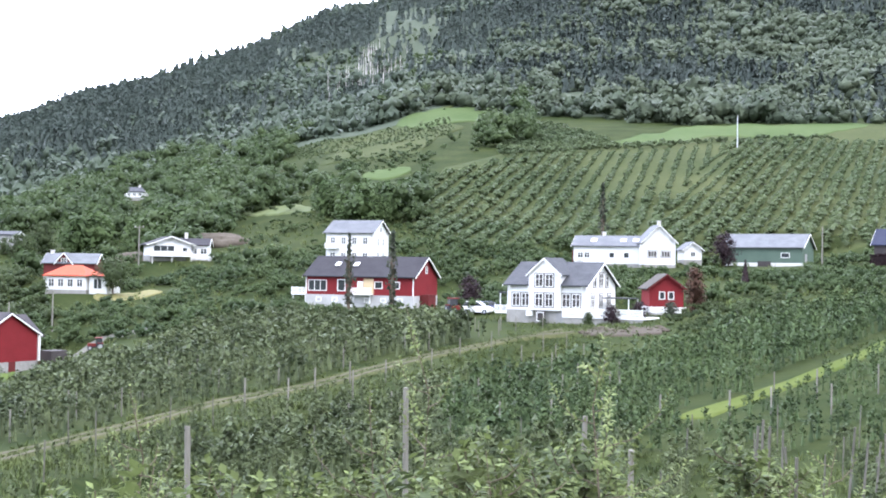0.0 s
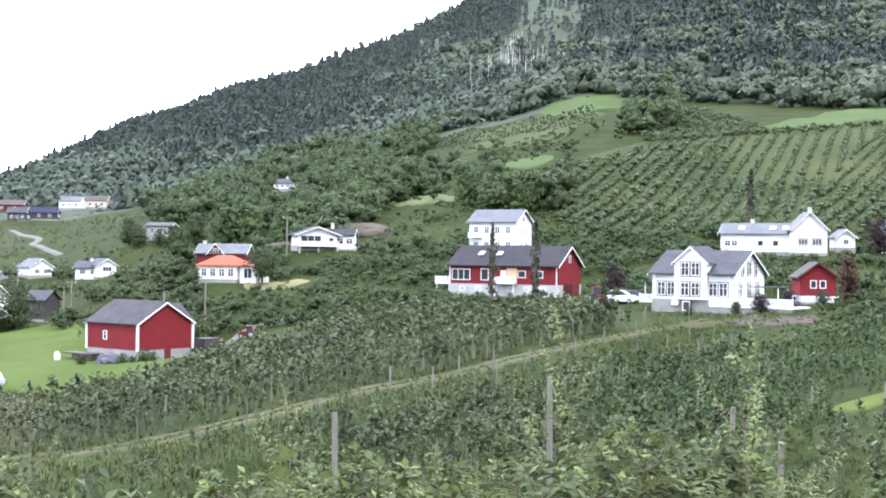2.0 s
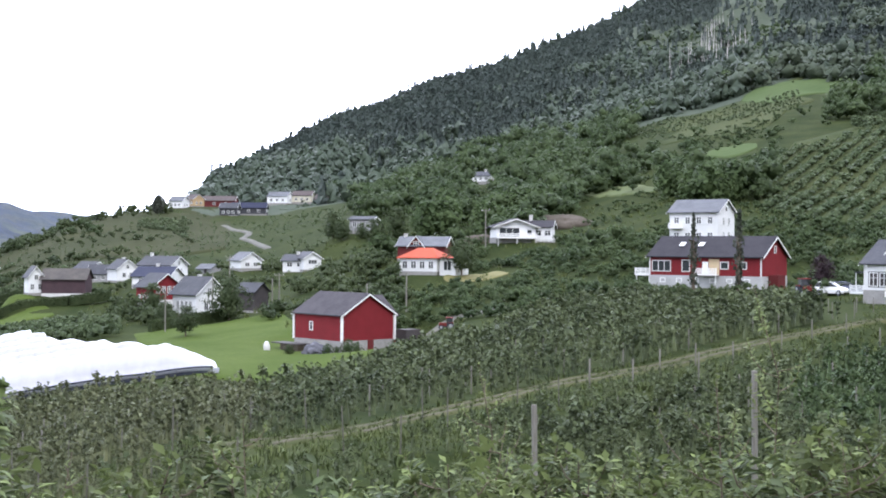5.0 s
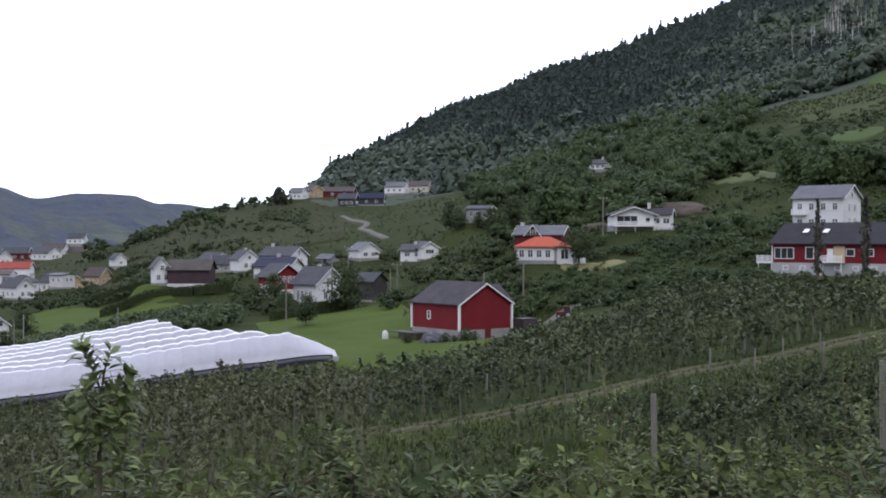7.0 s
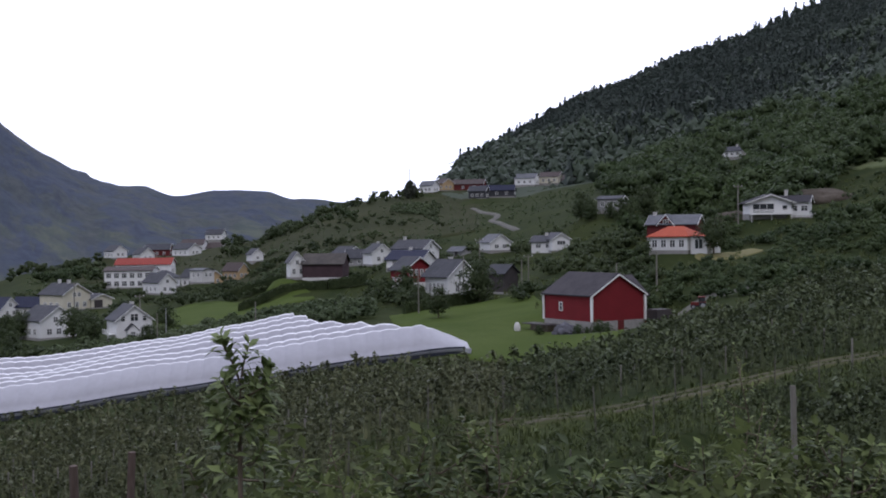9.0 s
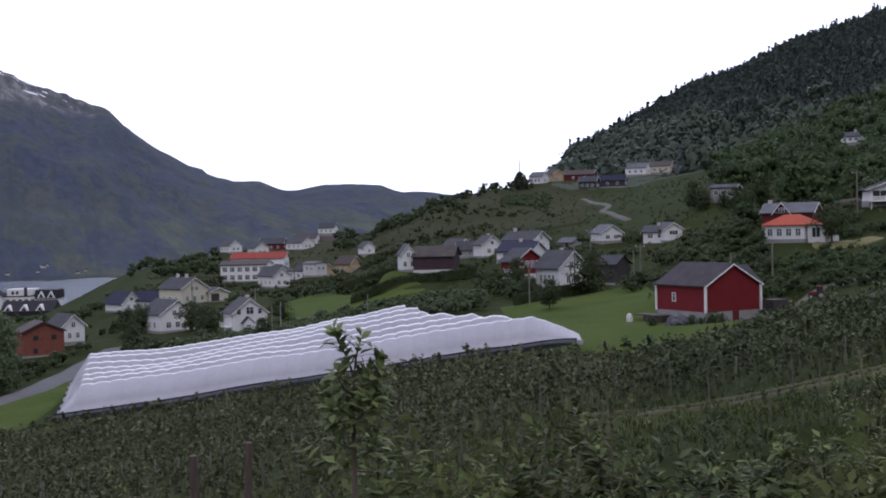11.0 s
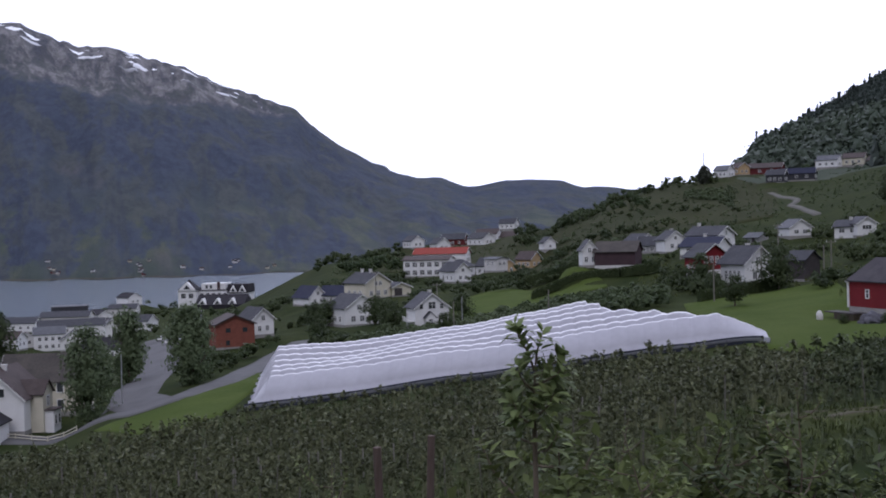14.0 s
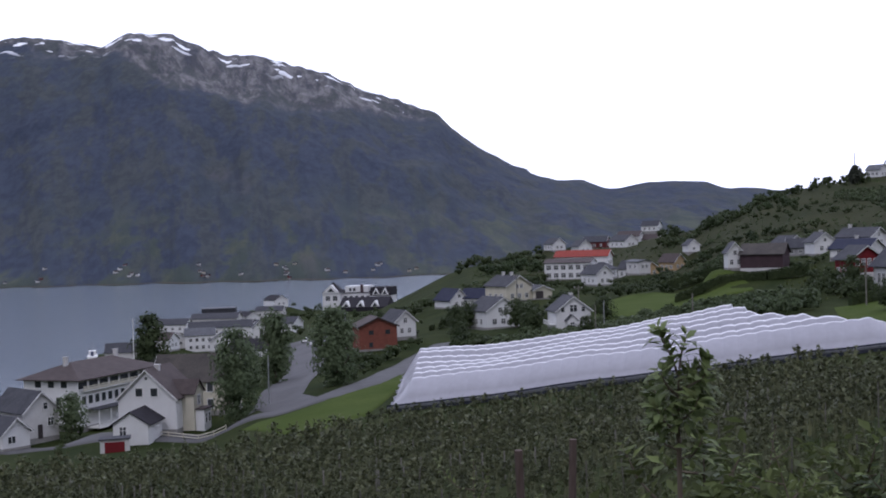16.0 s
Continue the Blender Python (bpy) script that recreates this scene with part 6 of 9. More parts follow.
# --- rough grass and weeds between the near rows
tuft_az, tuft_r = rng.uniform(-24, 70, 4600), np.sqrt(rng.uniform(7 ** 2, 55 ** 2, 4600))
tufts = polar(tuft_az, tuft_r)
tufts = tufts[off_line(tufts, ALLEY, 2.0) & off_line(tufts, ALLEY_R, 1.9)]


def tuft_shape(seed, blades=13):
    """A tuft of narrow bent grass blades."""
    g = np.random.default_rng(seed)
    foot = g.normal(0, 0.22, (blades, 2))
    lean = foot * 1.1 + g.normal(0, 0.22, (blades, 2))
    h = g.uniform(0.45, 1.1, blades)
    a = g.uniform(0, np.pi, blades)
    w = g.uniform(0.035, 0.075, blades)
    side = np.stack([np.cos(a) * w, np.sin(a) * w, np.zeros(blades)], -1)
    base = np.concatenate([foot, np.full((blades, 1), -0.05)], 1)
    mid = np.concatenate([foot + lean * 0.35, (h * 0.6)[:, None]], 1)
    tip = np.concatenate([foot + lean, h[:, None]], 1)
    v = np.stack([base - side, base + side, mid + side * 0.8, mid - side * 0.8, tip], 1).reshape(-1, 3)
    k = np.arange(blades)[:, None] * 5
    f = np.concatenate([k + np.array([q]) for q in ((0, 1, 2), (0, 2, 3), (3, 2, 4))])
    return facing_out((v, f), np.concatenate([lean, np.full((blades, 1), 0.8)], 1), seed, 0.5, 0.3)


scatter("rough_grass", on_ground(tufts), rng.uniform(0.15, 0.42, len(tufts)), [tuft_shape(900 + k) for k in range(6)], M["weeds"], "rough grass and weeds between the orchard rows", "grass")



def leafy_weed(seed, n=44):
    """A low clump of broad leafy weeds."""
    g = np.random.default_rng(seed)
    d = g.normal(size=(n, 3)) * np.array([0.3, 0.3, 0.0])
    p = d + np.outer(g.uniform(0.05, 0.85, n) * np.exp(-2.2 * (d[:, 0] ** 2 + d[:, 1] ** 2)), (0, 0, 1))
    out = np.stack([p[:, 0], p[:, 1], np.full(n, 0.5)], -1)
    return facing_out(cards(p, 0.24, seed + 1, True, facing=out, loose=0.5), out, seed + 2, 0.4, 0.4)


weed_at = polar(rng.uniform(-24, 70, 1500), np.sqrt(rng.uniform(6.5 ** 2, 34 ** 2, 1500)))
scatter("leafy_weeds", on_ground(weed_at), rng.uniform(0.35, 0.95, len(weed_at)), [leafy_weed(930 + k) for k in range(6)], M["apple_young"], "leafy green weeds under the apple trees", "weeds")

# --- orchard on the slope behind the farm: rows run up the hill
slope_rows = np.concatenate([p[(azr(p)[0] > np.interp(azr(p)[1], (260, 460), (-9.3, -13.5))) == left] for p, left in ((rows_of((0.23, 0.97), 4.4, 0.9, (40, 370, 200), 5), True), (rows_of((0.37, 0.93), 4.0, 0.9, (90, 370, 200), 6), False))])
a_, r_ = azr(slope_rows)
foot = np.interp(a_, (-24, -16, -12, -5, 0, 2), (262, 272, 268, 258, 268, 290))
head = np.interp(a_, (-24, -17, -13, -10, -3, 0, 2), (455, 460, 452, 424, 402, 370, 300))
keep = (a_ > -24) & (a_ < 1.2) & (r_ > foot) & (r_ < head) & clear_of_sites(slope_rows, 5)
slope_rows = slope_rows[keep]
shapes = [broadleaf_shape(200 + k, 20, 0.28, 2, 0.3, 0.72, 0.02) for k in range(5)]
scatter("slope_orchard", on_ground(slope_rows, 0.2), rng.normal(2.1, 0.35, len(slope_rows)) * np.where((azr(slope_rows)[0] > -13) & (azr(slope_rows)[0] < -6.5) & (azr(slope_rows)[1] > 330), 0.65, 1.0), shapes, M["slope"], "long rows of fruit trees running up the hillside", "orchard", squash=1.45)

# --- woods on the mountainside
n = 20500
az_w = rng.uniform(-24, 27.3, n)
r_w = np.sqrt(rng.uniform(530 ** 2, 1480 ** 2, n))
wood = polar(az_w, r_w)
edge = np.interp(az_w, (-24, -12, -8, -4, 0, 4, 10, 20, 26, 30), (540, 535, 556, 580, 590, 582, 560, 590, 640, 700)) + 30 * fbm(wood[:, 0] / 60, wood[:, 1] / 60, 3, 44)
top_cut = np.interp(az_w, (-24, -5, 3, 8, 30), (1180, 1250, 1480, 1520, 1520))
keep = (r_w > edge) & (r_w < top_cut) & ~((inside(wood, FELLED) | inside(wood, OPEN_BAND)) & (rng.uniform(size=n) < 0.82)) & (r_w < np.interp(az_w, (24, 26, 27.3), (1480, 1150, 1000)))
wood, az_w, r_w = wood[keep], az_w[keep], r_w[keep]
con = (fbm(wood[:, 0] / 110, wood[:, 1] / 110, 3, 91) + 0.13 * rng.normal(size=len(wood)) + np.clip((r_w - 800) / 900, -0.2, 0.25)) > 0.06
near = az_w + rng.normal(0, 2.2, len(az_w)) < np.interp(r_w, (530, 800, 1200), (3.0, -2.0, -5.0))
con_sh = [conifer_shape(300 + k, 30, 0.16, 0.24) for k in range(5)]
con_far = [conifer_shape(310 + k, 24, 0.17, 0.27, 0.1) for k in range(5)]
leaf_sh = [broadleaf_shape(320 + k, 54, 0.136, 5, 0.46, 0.8, 0.03, (0.2, 0.78), 0.7, 0.2) for k in range(6)]
leaf_far = [broadleaf_shape(330 + k, 34, 0.17, 3, 0.52, 0.85, 0.03, (0.25, 0.75), 1.0, 0.1) for k in range(6)]
# Stands further off take the colours with haze in them.
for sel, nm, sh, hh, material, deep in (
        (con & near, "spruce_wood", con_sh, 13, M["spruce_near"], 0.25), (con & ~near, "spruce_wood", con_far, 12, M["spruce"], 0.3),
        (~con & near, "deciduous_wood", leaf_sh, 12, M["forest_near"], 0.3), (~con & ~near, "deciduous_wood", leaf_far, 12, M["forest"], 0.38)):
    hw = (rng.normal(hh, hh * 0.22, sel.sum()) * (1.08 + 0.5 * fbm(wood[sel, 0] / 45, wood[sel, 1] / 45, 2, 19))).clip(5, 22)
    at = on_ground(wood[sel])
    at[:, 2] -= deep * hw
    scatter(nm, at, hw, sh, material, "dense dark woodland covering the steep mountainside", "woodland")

# --- groves and bushes on the middle slopes
n = 7000
az_g, r_g = rng.uniform(-4, 46, n), np.sqrt(rng.uniform(185 ** 2, 640 ** 2, n))
grove = polar(az_g, r_g)
dens = fbm(grove[:, 0] / 55, grove[:, 1] / 55, 3, 61)
want = np.interp(az_g, (-4, 0, 8, 14, 20, 26, 30, 46), (0.1, 0.16, 0.2, 0.2, 0.15, -0.1, -0.4, -0.6)) + np.interp(r_g, (185, 230, 280, 340, 500, 640), (-0.45, -0.3, -0.05, 0.12, 0.15, 0.05))
keep = (dens < want * 0.9 - 0.07) & clear_of_sites(grove, 3.0) & ~inside(grove, DRY) & ~inside(grove, LAWN) & ~inside(grove, TUNNEL)
keep &= ~((az_g < 1.2) & (r_g < np.interp(az_g, (-4, 0, 1.2), (450, 380, 300))))
keep &= (r_g > np.interp(az_g, (-4, 5, 12, 16, 22, 30, 46), (300, 262, 200, 190, 215, 262, 300)))
FIELD = [(-72, 572), (-46, 560), (-20, 572), (0, 594), (4, 500), (-2, 440), (-18, 415), (-36, 440), (-60, 506)]
keep &= ~inside(grove, FIELD) | (rng.uniform(size=n) < 0.12)
keep &= ~((az_g > -1) & (az_g < 7) & (r_g > 330) & (r_g < 420) & (rng.uniform(size=n) < 0.45))
# keep the view of each house open
for sx, sy, sz, _, ln, wd in SITES.values():
    sa, sr = math.degrees(math.atan2(-sx, sy)), math.hypot(sx, sy)
    keep &= ~((np.abs(az_g - sa) < math.degrees(0.75 * max(ln, wd) / sr)) & (r_g > sr * (0.66 if sr < 400 else 0.4)) & (r_g < sr))
HILLROAD = [(-232, 476), (-222, 461), (-209, 441), (-192, 416), (-187, 404), (-183, 391), (-169, 371), (-155, 350)]
for f in (1.0, 0.95, 0.9, 0.85):
    keep &= off_line(grove, [(x * f, y * f) for x, y in HILLROAD], 7)
# rocks and clearings stay bare
BARE = ((-70, 274, 6), (-53, 292, 7), (-82, 268, 5), (-47, 345, 9), (-18, 387, 8))
for x, y, w in BARE:
    for f in (1.0, 0.94, 0.88, 0.82):
        keep &= np.hypot(grove[:, 0] - x * f, grove[:, 1] - y * f) > w
g_h = rng.normal(7.0, 2.6, len(grove)).clip(2.2, 12.5) * np.interp(r_g, (185, 240, 320, 640), (0.4, 0.6, 1.0, 1.0)) * np.interp(azr(grove)[0], (22, 27, 46), (1.0, 0.6, 0.5))
keep &= ~hides_house(grove, g_h)
# the terraced field and the pale meadows stay in view over the trees below them
for px, py, rr in ((-65.4, 511.5, 22), (-40, 500, 26), (-12.6, 430, 20), (-18.1, 384.7, 10), (-47.1, 345, 13), (-40, 560, 30), (-15, 540, 30)):
    pa, pr, pz = math.degrees(math.atan2(-px, py)), math.hypot(px, py), gz(px, py)
    keep &= ~((np.abs(az_g - pa) < math.degrees(rr / pr)) & (r_g < pr + 8) & ((ground(grove[:, 0], grove[:, 1]) + g_h - CAM_Z) / r_g > (pz - CAM_Z) / pr) & (rng.uniform(size=n) < 0.88))
grove, r_g, g_h = grove[keep], r_g[keep], g_h[keep]
scatter("grove", on_ground(grove, 0.4), g_h, [broadleaf_shape(400 + k, 120, 0.11, 5, 0.46, 0.7, 0.04, (0.18, 0.78), 0.5, 0.25) for k in range(8)], M["grove"], "thick groves of mixed deciduous trees on the slope", "trees")

g = np.random.default_rng(404)
tall = polar(g.uniform(2.5, 17, 260), np.sqrt(g.uniform(290 ** 2, 480 ** 2, 260)))
tall_h = g.uniform(6.5, 11.0, len(tall))
ok = (fbm(tall[:, 0] / 40, tall[:, 1] / 40, 2, 62) < 0.0) & clear_of_sites(tall, 4) & ~hides_house(tall, tall_h) & ~inside(tall, FIELD)
for px, py, rr in ((-47.1, 345, 13), (-18.1, 384.7, 10), (-12.6, 430, 20), (-53, 292, 9), (-70, 274, 9)):
    pa, pr, pz = math.degrees(math.atan2(-px, py)), math.hypot(px, py), gz(px, py)
    ok &= ~((np.abs(azr(tall)[0] - pa) < math.degrees(rr / pr)) & (azr(tall)[1] < pr + 8) & ((ground(tall[:, 0], tall[:, 1]) + tall_h - CAM_Z) / azr(tall)[1] > (pz - CAM_Z) / pr))
scatter("grove_trees", on_ground(tall[ok], 0.4), tall_h[ok], [crown_shape(420 + k, 520, 0.085, g.uniform(0.3, 0.42), 0.06) for k in range(7)], M["tall_grove"], "taller rounded trees standing out of the groves", "trees")

# ---------------------------------------------------------------- fields, lawns and roads
draped("lawn", [(-46, 124), (-64, 126), (-90, 160), (-108, 188)], [(-50, 146), (-66, 168), (-76, 182), (-88, 203)], M["lawn"], "bright mown lawn beside the red barn", "lawn", cols=10)
draped("dry_lawn", [(-60, 208), (-56, 207), (-52, 209), (-49, 214)], [(-60, 218), (-57, 220), (-53, 221), (-49, 218)], M["dry"], "dry straw-coloured grass by the orange-roofed house", "lawn", cols=6, patch=True)
draped("village_field", [(-171.9, 197.7), (-161, 206), (-150.3, 214.6), (-142.7, 219.7)], [(-213, 252), (-200, 256), (-183.4, 252.4), (-160, 241.8)], M["lawn"], "green grass field above the village orchard", "field", cols=8, patch=True)
draped("upper_meadow", [(46, 430), (70, 436), (100, 448), (138, 462), (160, 470)], [(50, 438), (76, 476), (104, 500), (146, 508), (178, 508)], M["meadow"], "light green meadow below the forest edge", "meadow", 0.2, 10, patch=True)
draped("orchard_sward", [tuple(polar(np.array([a]), np.array([r]))[0]) for a, r in ((-24, 262), (-16, 270), (-12, 266), (-5, 256), (0, 266), (1.5, 290))], [tuple(polar(np.array([a]), np.array([r]))[0]) for a, r in ((-24, 560), (-16, 540), (-12, 470), (-5, 445), (0, 384), (1.5, 312))], M["sward"], "pale yellow-green grass between the hillside orchard rows", "grass", 0.08, 24)
draped("hilltop_meadow", [(-24, 560), (-7, 536), (10, 545), (28, 560)], [(-22, 596), (-8, 604), (12, 606), (26, 590)], M["meadow"], "light green meadow on a rounded hilltop", "meadow", 0.2, 10, patch=True)
draped("terrace_field", [(-72, 572), (-64, 520), (-50, 474), (-36, 440), (-18, 417)], [(-46, 562), (-20, 572), (0, 592), (4, 500), (-2, 444)], M["sward"], "pale green terraced field on the hillside", "field", 0.1, 12, patch=True)
draped("hill_pasture", [tuple(polar(np.array([a]), np.array([r]))[0]) for a, r in ((25.5, 400), (30, 380), (35, 385), (40, 420), (44, 470))], [tuple(polar(np.array([a]), np.array([r]))[0]) for a, r in ((25.5, 590), (30, 625), (35, 640), (40, 650), (44, 640))], M["pasture"], "rough green pasture on the open hill", "pasture", 0.1, 24)
draped("grove_clearing", [(-26, 380), (-18, 376), (-10, 376)], [(-26, 394), (-18, 396), (-11, 400)], M["meadow"], "bright grass clearing between groves", "meadow", 0.2, 6, patch=True)
draped("pale_clearing", [(-58, 352), (-46, 335), (-33, 318)], [(-63, 380), (-46, 352), (-35, 336)], M["pale"], "pale flowering meadow on the slope", "meadow", 0.2, 6, patch=True)
draped("garden_lawn", [(22, 118), (32, 137), (42, 168)], [(26, 126), (34, 146), (40, 172)], M["meadow"], "green garden lawn by the orchard", "lawn", cols=4)
draped("roadside_grass", [(-112, 82), (-117, 94), (-132, 111), (-149, 130)], [(-136, 88), (-137.5, 103), (-144.5, 116), (-161, 136)], M["lawn"], "mown grass bank below the road", "lawn", cols=6)
ribbon("road", [(-190, 175), (-174, 153), (-160, 134), (-147, 118), (-141, 106), (-141, 97), (-150, 92), (-164, 84), (-186, 74)], 5.0, M["asphalt"], "grey asphalt village road curving downhill", "road", 0.12)
ribbon("street", [(-141, 101), (-158, 109), (-176, 124), (-196, 142), (-232, 170), (-280, 202), (-350, 252)], 8.0, M["asphalt"], "wide asphalt street down to the shore", "street", 0.1)
ribbon("hill_road", HILLROAD, 1.8, M["soil_road"], "pale gravel road winding up the hill", "road", 0.2)
ribbon("farm_track", [(-40, 176), (-50, 168), (-58, 172), (-66, 180)], 2.4, M["soil_road"], "gravel farm track behind the red barn", "track", 0.1)
ribbon("driveway", [(-140, 178), (-152, 182), (-166, 186)], 4.0, M["asphalt"], "short paved driveway beside the gabled house", "driveway", 0.1)

# ---------------------------------------------------------------- single trees and hedges


def tree(x, y, h, label, category="tree", material=None, wide=0.42, n=700, size=0.06, seed=1, bare=0.22, name="tree", shape=None):
    """A tree of its own: tapered trunk with a few limbs, and a crown of many leaf clumps."""
    top = tagged(new(name), label, category)
    g = random.Random(seed)
    bm = bmesh.new()
    r0 = 0.022 * h
    lean = (g.uniform(-0.03, 0.03) * h, g.uniform(-0.03, 0.03) * h)
    tube(bm, [(0, 0, -0.4), (lean[0] * 0.3, lean[1] * 0.3, h * bare), (lean[0], lean[1], h * 0.6), (lean[0], lean[1], h * 0.88)], [r0 * 1.3, r0, r0 * 0.55, r0 * 0.12], 7)
    for k in range(5):
        a, z = g.uniform(0, 6.3), h * g.uniform(bare, 0.55)
        tube(bm, [(lean[0] * 0.5, lean[1] * 0.5, z), (math.cos(a) * h * wide * 0.4, math.sin(a) * h * wide * 0.4, z + h * 0.12), (math.cos(a) * h * wide * 0.7, math.sin(a) * h * wide * 0.7, z + h * 0.25)], [r0 * 0.5, r0 * 0.3, r0 * 0.08], 5)
    part("trunk", bm, M["bark"], top)
    v, f, *way = shape(seed) if shape else crown_shape(seed, int(n * 2.6), size * 0.82, wide, bare * 0.8)
    c = mesh_from("crown", v * h, f, material or M["broadleaf"], normals=way[0] if way else None)
    c.parent = top
    top.matrix_world = pose(x, y, gz(x, y), 0, 0, g.uniform(0, 360))
    return top


def column_shape(seed):
    g = np.random.default_rng(seed)
    n = 300
    t = g.uniform(0.08, 1, n)
    r = 0.06 * np.sin(np.clip(t * 1.15, 0, 1) * np.pi) ** 0.5 * g.uniform(0.3, 1.25, n) * (0.75 + 0.35 * np.sin(t * 23 + seed)) + 0.008
    a = g.uniform(0, 2 * np.pi, n)
    return cards(np.stack([r * np.cos(a), r * np.sin(a), t], -1), 0.045, seed, up=1.2)


def cone_shape(seed):
    return conifer_shape(seed, 600, 0.06, 0.24)


tree(-13.5, 177.5, 11.0, "slim dark columnar poplar in front of the red longhouse", "poplar", M["poplar"], 0.07, seed=11, shape=column_shape, name="poplar")
tree(-7.2, 175.9, 11.6, "slim dark columnar poplar near the barn gable", "poplar", M["poplar"], 0.07, seed=12, shape=column_shape, name="poplar")
tree(33.5, 259.9, 13.5, "lone slim poplar at the foot of the hillside orchard", "poplar", M["poplar"], 0.06, seed=13, shape=column_shape, name="poplar")
tree(53.0, 232.5, 6.2, "round copper-leaved tree beside the white farm", "copper beech", M["copper"], 0.42, n=900, size=0.055, seed=14, bare=0.05)
tree(32.0, 156.8, 5.6, "conical reddish garden tree by the red cottage", "garden tree", M["russet"], 0.26, n=600, seed=15, bare=0.02)
tree(47.6, 194.3, 4.0, "small reddish garden tree", "garden tree", M["copper"], 0.35, seed=16, bare=0.05, shape=cone_shape)
tree(17.6, 176.0, 6.0, "dark red-leaved tree behind the farmhouse", "garden tree", M["copper"], 0.4, seed=17)
tree(4.0, 181.0, 5.0, "dark red-leaved shrub tree by the yard", "garden tree", M["copper"], 0.4, seed=18, bare=0.1)
tree(-57.2, 214.0, 6.6, "old fruit tree with dark trunk on the dry lawn", "fruit tree", None, 0.55, seed=19, bare=0.3)
tree(-96.1, 200.1, 8.0, "round dark garden tree by the white villa", "garden tree", None, 0.55, seed=20, bare=0.12)
tree(-154.8, 118.5, 12.4, "full round roadside tree with dark foliage", "roadside tree", M["roadside"], 0.33, n=1500, size=0.045, seed=21, bare=0.04)
tree(-154.5, 99.9, 14.0, "loose silver-green birch by the road", "birch", M["roadside"], 0.26, n=1200, size=0.04, seed=22, bare=0.04)
tree(-190.6, 132.2, 14.5, "tall leafy tree along the street", "street tree", M["roadside"], 0.22, n=1100, size=0.045, seed=24, bare=0.04)
tree(-198.0, 131.0, 9.0, "leafy tree along the street", "street tree", M["roadside"], 0.28, n=900, size=0.05, seed=25, bare=0.04)
tree(-288.3, 160.6, 19.5, "broad dark tree near the waterfront", "tree", None, 0.24, n=1100, size=0.05, seed=26, bare=0.08)
tree(-276.0, 156.0, 8.0, "dark shrub tree near the waterfront", "tree", M["poplar"], 0.5, seed=27, bare=0.08)
tree(-183.1, 87.7, 7.0, "small tree in front of the inn", "street tree", M["roadside"], 0.42, seed=28, bare=0.2)
tree(-276.0, 502.0, 8.5, "lone dark tree on the hill crest", "tree", M["poplar"], 0.36, n=900, size=0.11, seed=29, bare=0.05)
tree(-119.0, 214.0, 6.5, "garden tree beside the red gabled house", "garden tree", None, 0.45, seed=30, bare=0.15)
tree(-92.0, 176.0, 5.0, "fruit tree on the lawn edge", "fruit tree", None, 0.5, seed=31, bare=0.25)
tree(-108.0, 199.0, 4.0, "low fruit tree on the lawn edge", "fruit tree", None, 0.5, seed=32, bare=0.25)
for k, (x, y, h) in enumerate([(-172.0, 182.0, 5.5), (-180.0, 190.0, 6.0), (-190.0, 196.0, 6.5), (-152.0, 176.0, 4.5), (-205.0, 192.0, 6), (-210.0, 201.0, 6.5), (-183.0, 172.0, 5), (-168.0, 200.0, 6)]):
    tree(x, y, h, "leafy garden tree among the village houses", "garden tree", None, 0.48, n=500, size=0.07, seed=40 + k, bare=0.12)

for k, (x, y, h) in enumerate([(-104.0, 302.0, 6.0), (-108.5, 305.0, 4.2), (-114.5, 306.0, 5.0), (-119.0, 311.0, 7.0), (-100.0, 308.0, 8.0)]):
    tree(x, y, h, "leafy tree below the grey house on the slope", "tree", None, 0.5, n=420, size=0.08, seed=70 + k, bare=0.06)

for k, (x, y, h) in enumerate([(-56.4, 153.2, 2.2), (-54.8, 152.2, 1.7), (-51.9, 160.2, 1.9), (-58.6, 151.6, 1.6)]):
    tree(x, y, h, "leafy bush at the foot of the red barn", "bush", M["grove"], 0.6, n=220, size=0.1, seed=90 + k, bare=0.03, name="bush")


def hedge(name, pts, width, height, label, material):
    """A clipped hedge along a line: leaf clumps all over a dark core."""
    top = tagged(new(name), label, "hedge")
    cx, cy = np.mean(np.array(pts), axis=0)
    g = np.random.default_rng(len(label))
    bm = bmesh.new()
    cs = []
    for (ax, ay), (bx, by) in zip(pts, pts[1:]):
        ln = math.hypot(bx - ax, by - ay)
        za, zb = gz(ax, ay), gz(bx, by)
        m = int(ln * 60)
        t = g.uniform(0, 1, m)
        off = g.uniform(-0.5, 0.5, m) * width
        dx, dy = (bx - ax) / ln, (by - ay) / ln
        zz = za + (zb - za) * t + np.where(np.abs(off) > 0.35 * width, g.uniform(0, 1, m), g.uniform(0.85, 1.08, m)) * height
        cs.append(np.stack([ax + (bx - ax) * t - dy * off - cx, ay + (by - ay) * t + dx * off - cy, zz], -1))
        w = width * 0.38
        c4 = [(ax - dy * -w, ay + dx * -w, za), (bx - dy * -w, by + dx * -w, zb), (bx - dy * w, by + dx * w, zb), (ax - dy * w, ay + dx * w, za)]
        lo = [bm.verts.new((p[0] - cx, p[1] - cy, p[2] - 0.3)) for p in c4]
        hi = [bm.verts.new((p[0] - cx, p[1] - cy, p[2] + height * 0.85)) for p in c4]
        bm.faces.new(hi)
        for i in range(4):
            bm.faces.new((lo[i], lo[(i + 1) % 4], hi[(i + 1) % 4], hi[i]))
    part("core", bm, material, top)
    v, f = cards(np.concatenate(cs), 0.4, 5)
    leaves = mesh_from("leaves", v, f, material)
    leaves.parent = top
    top.location = (cx, cy, 0)
    return top


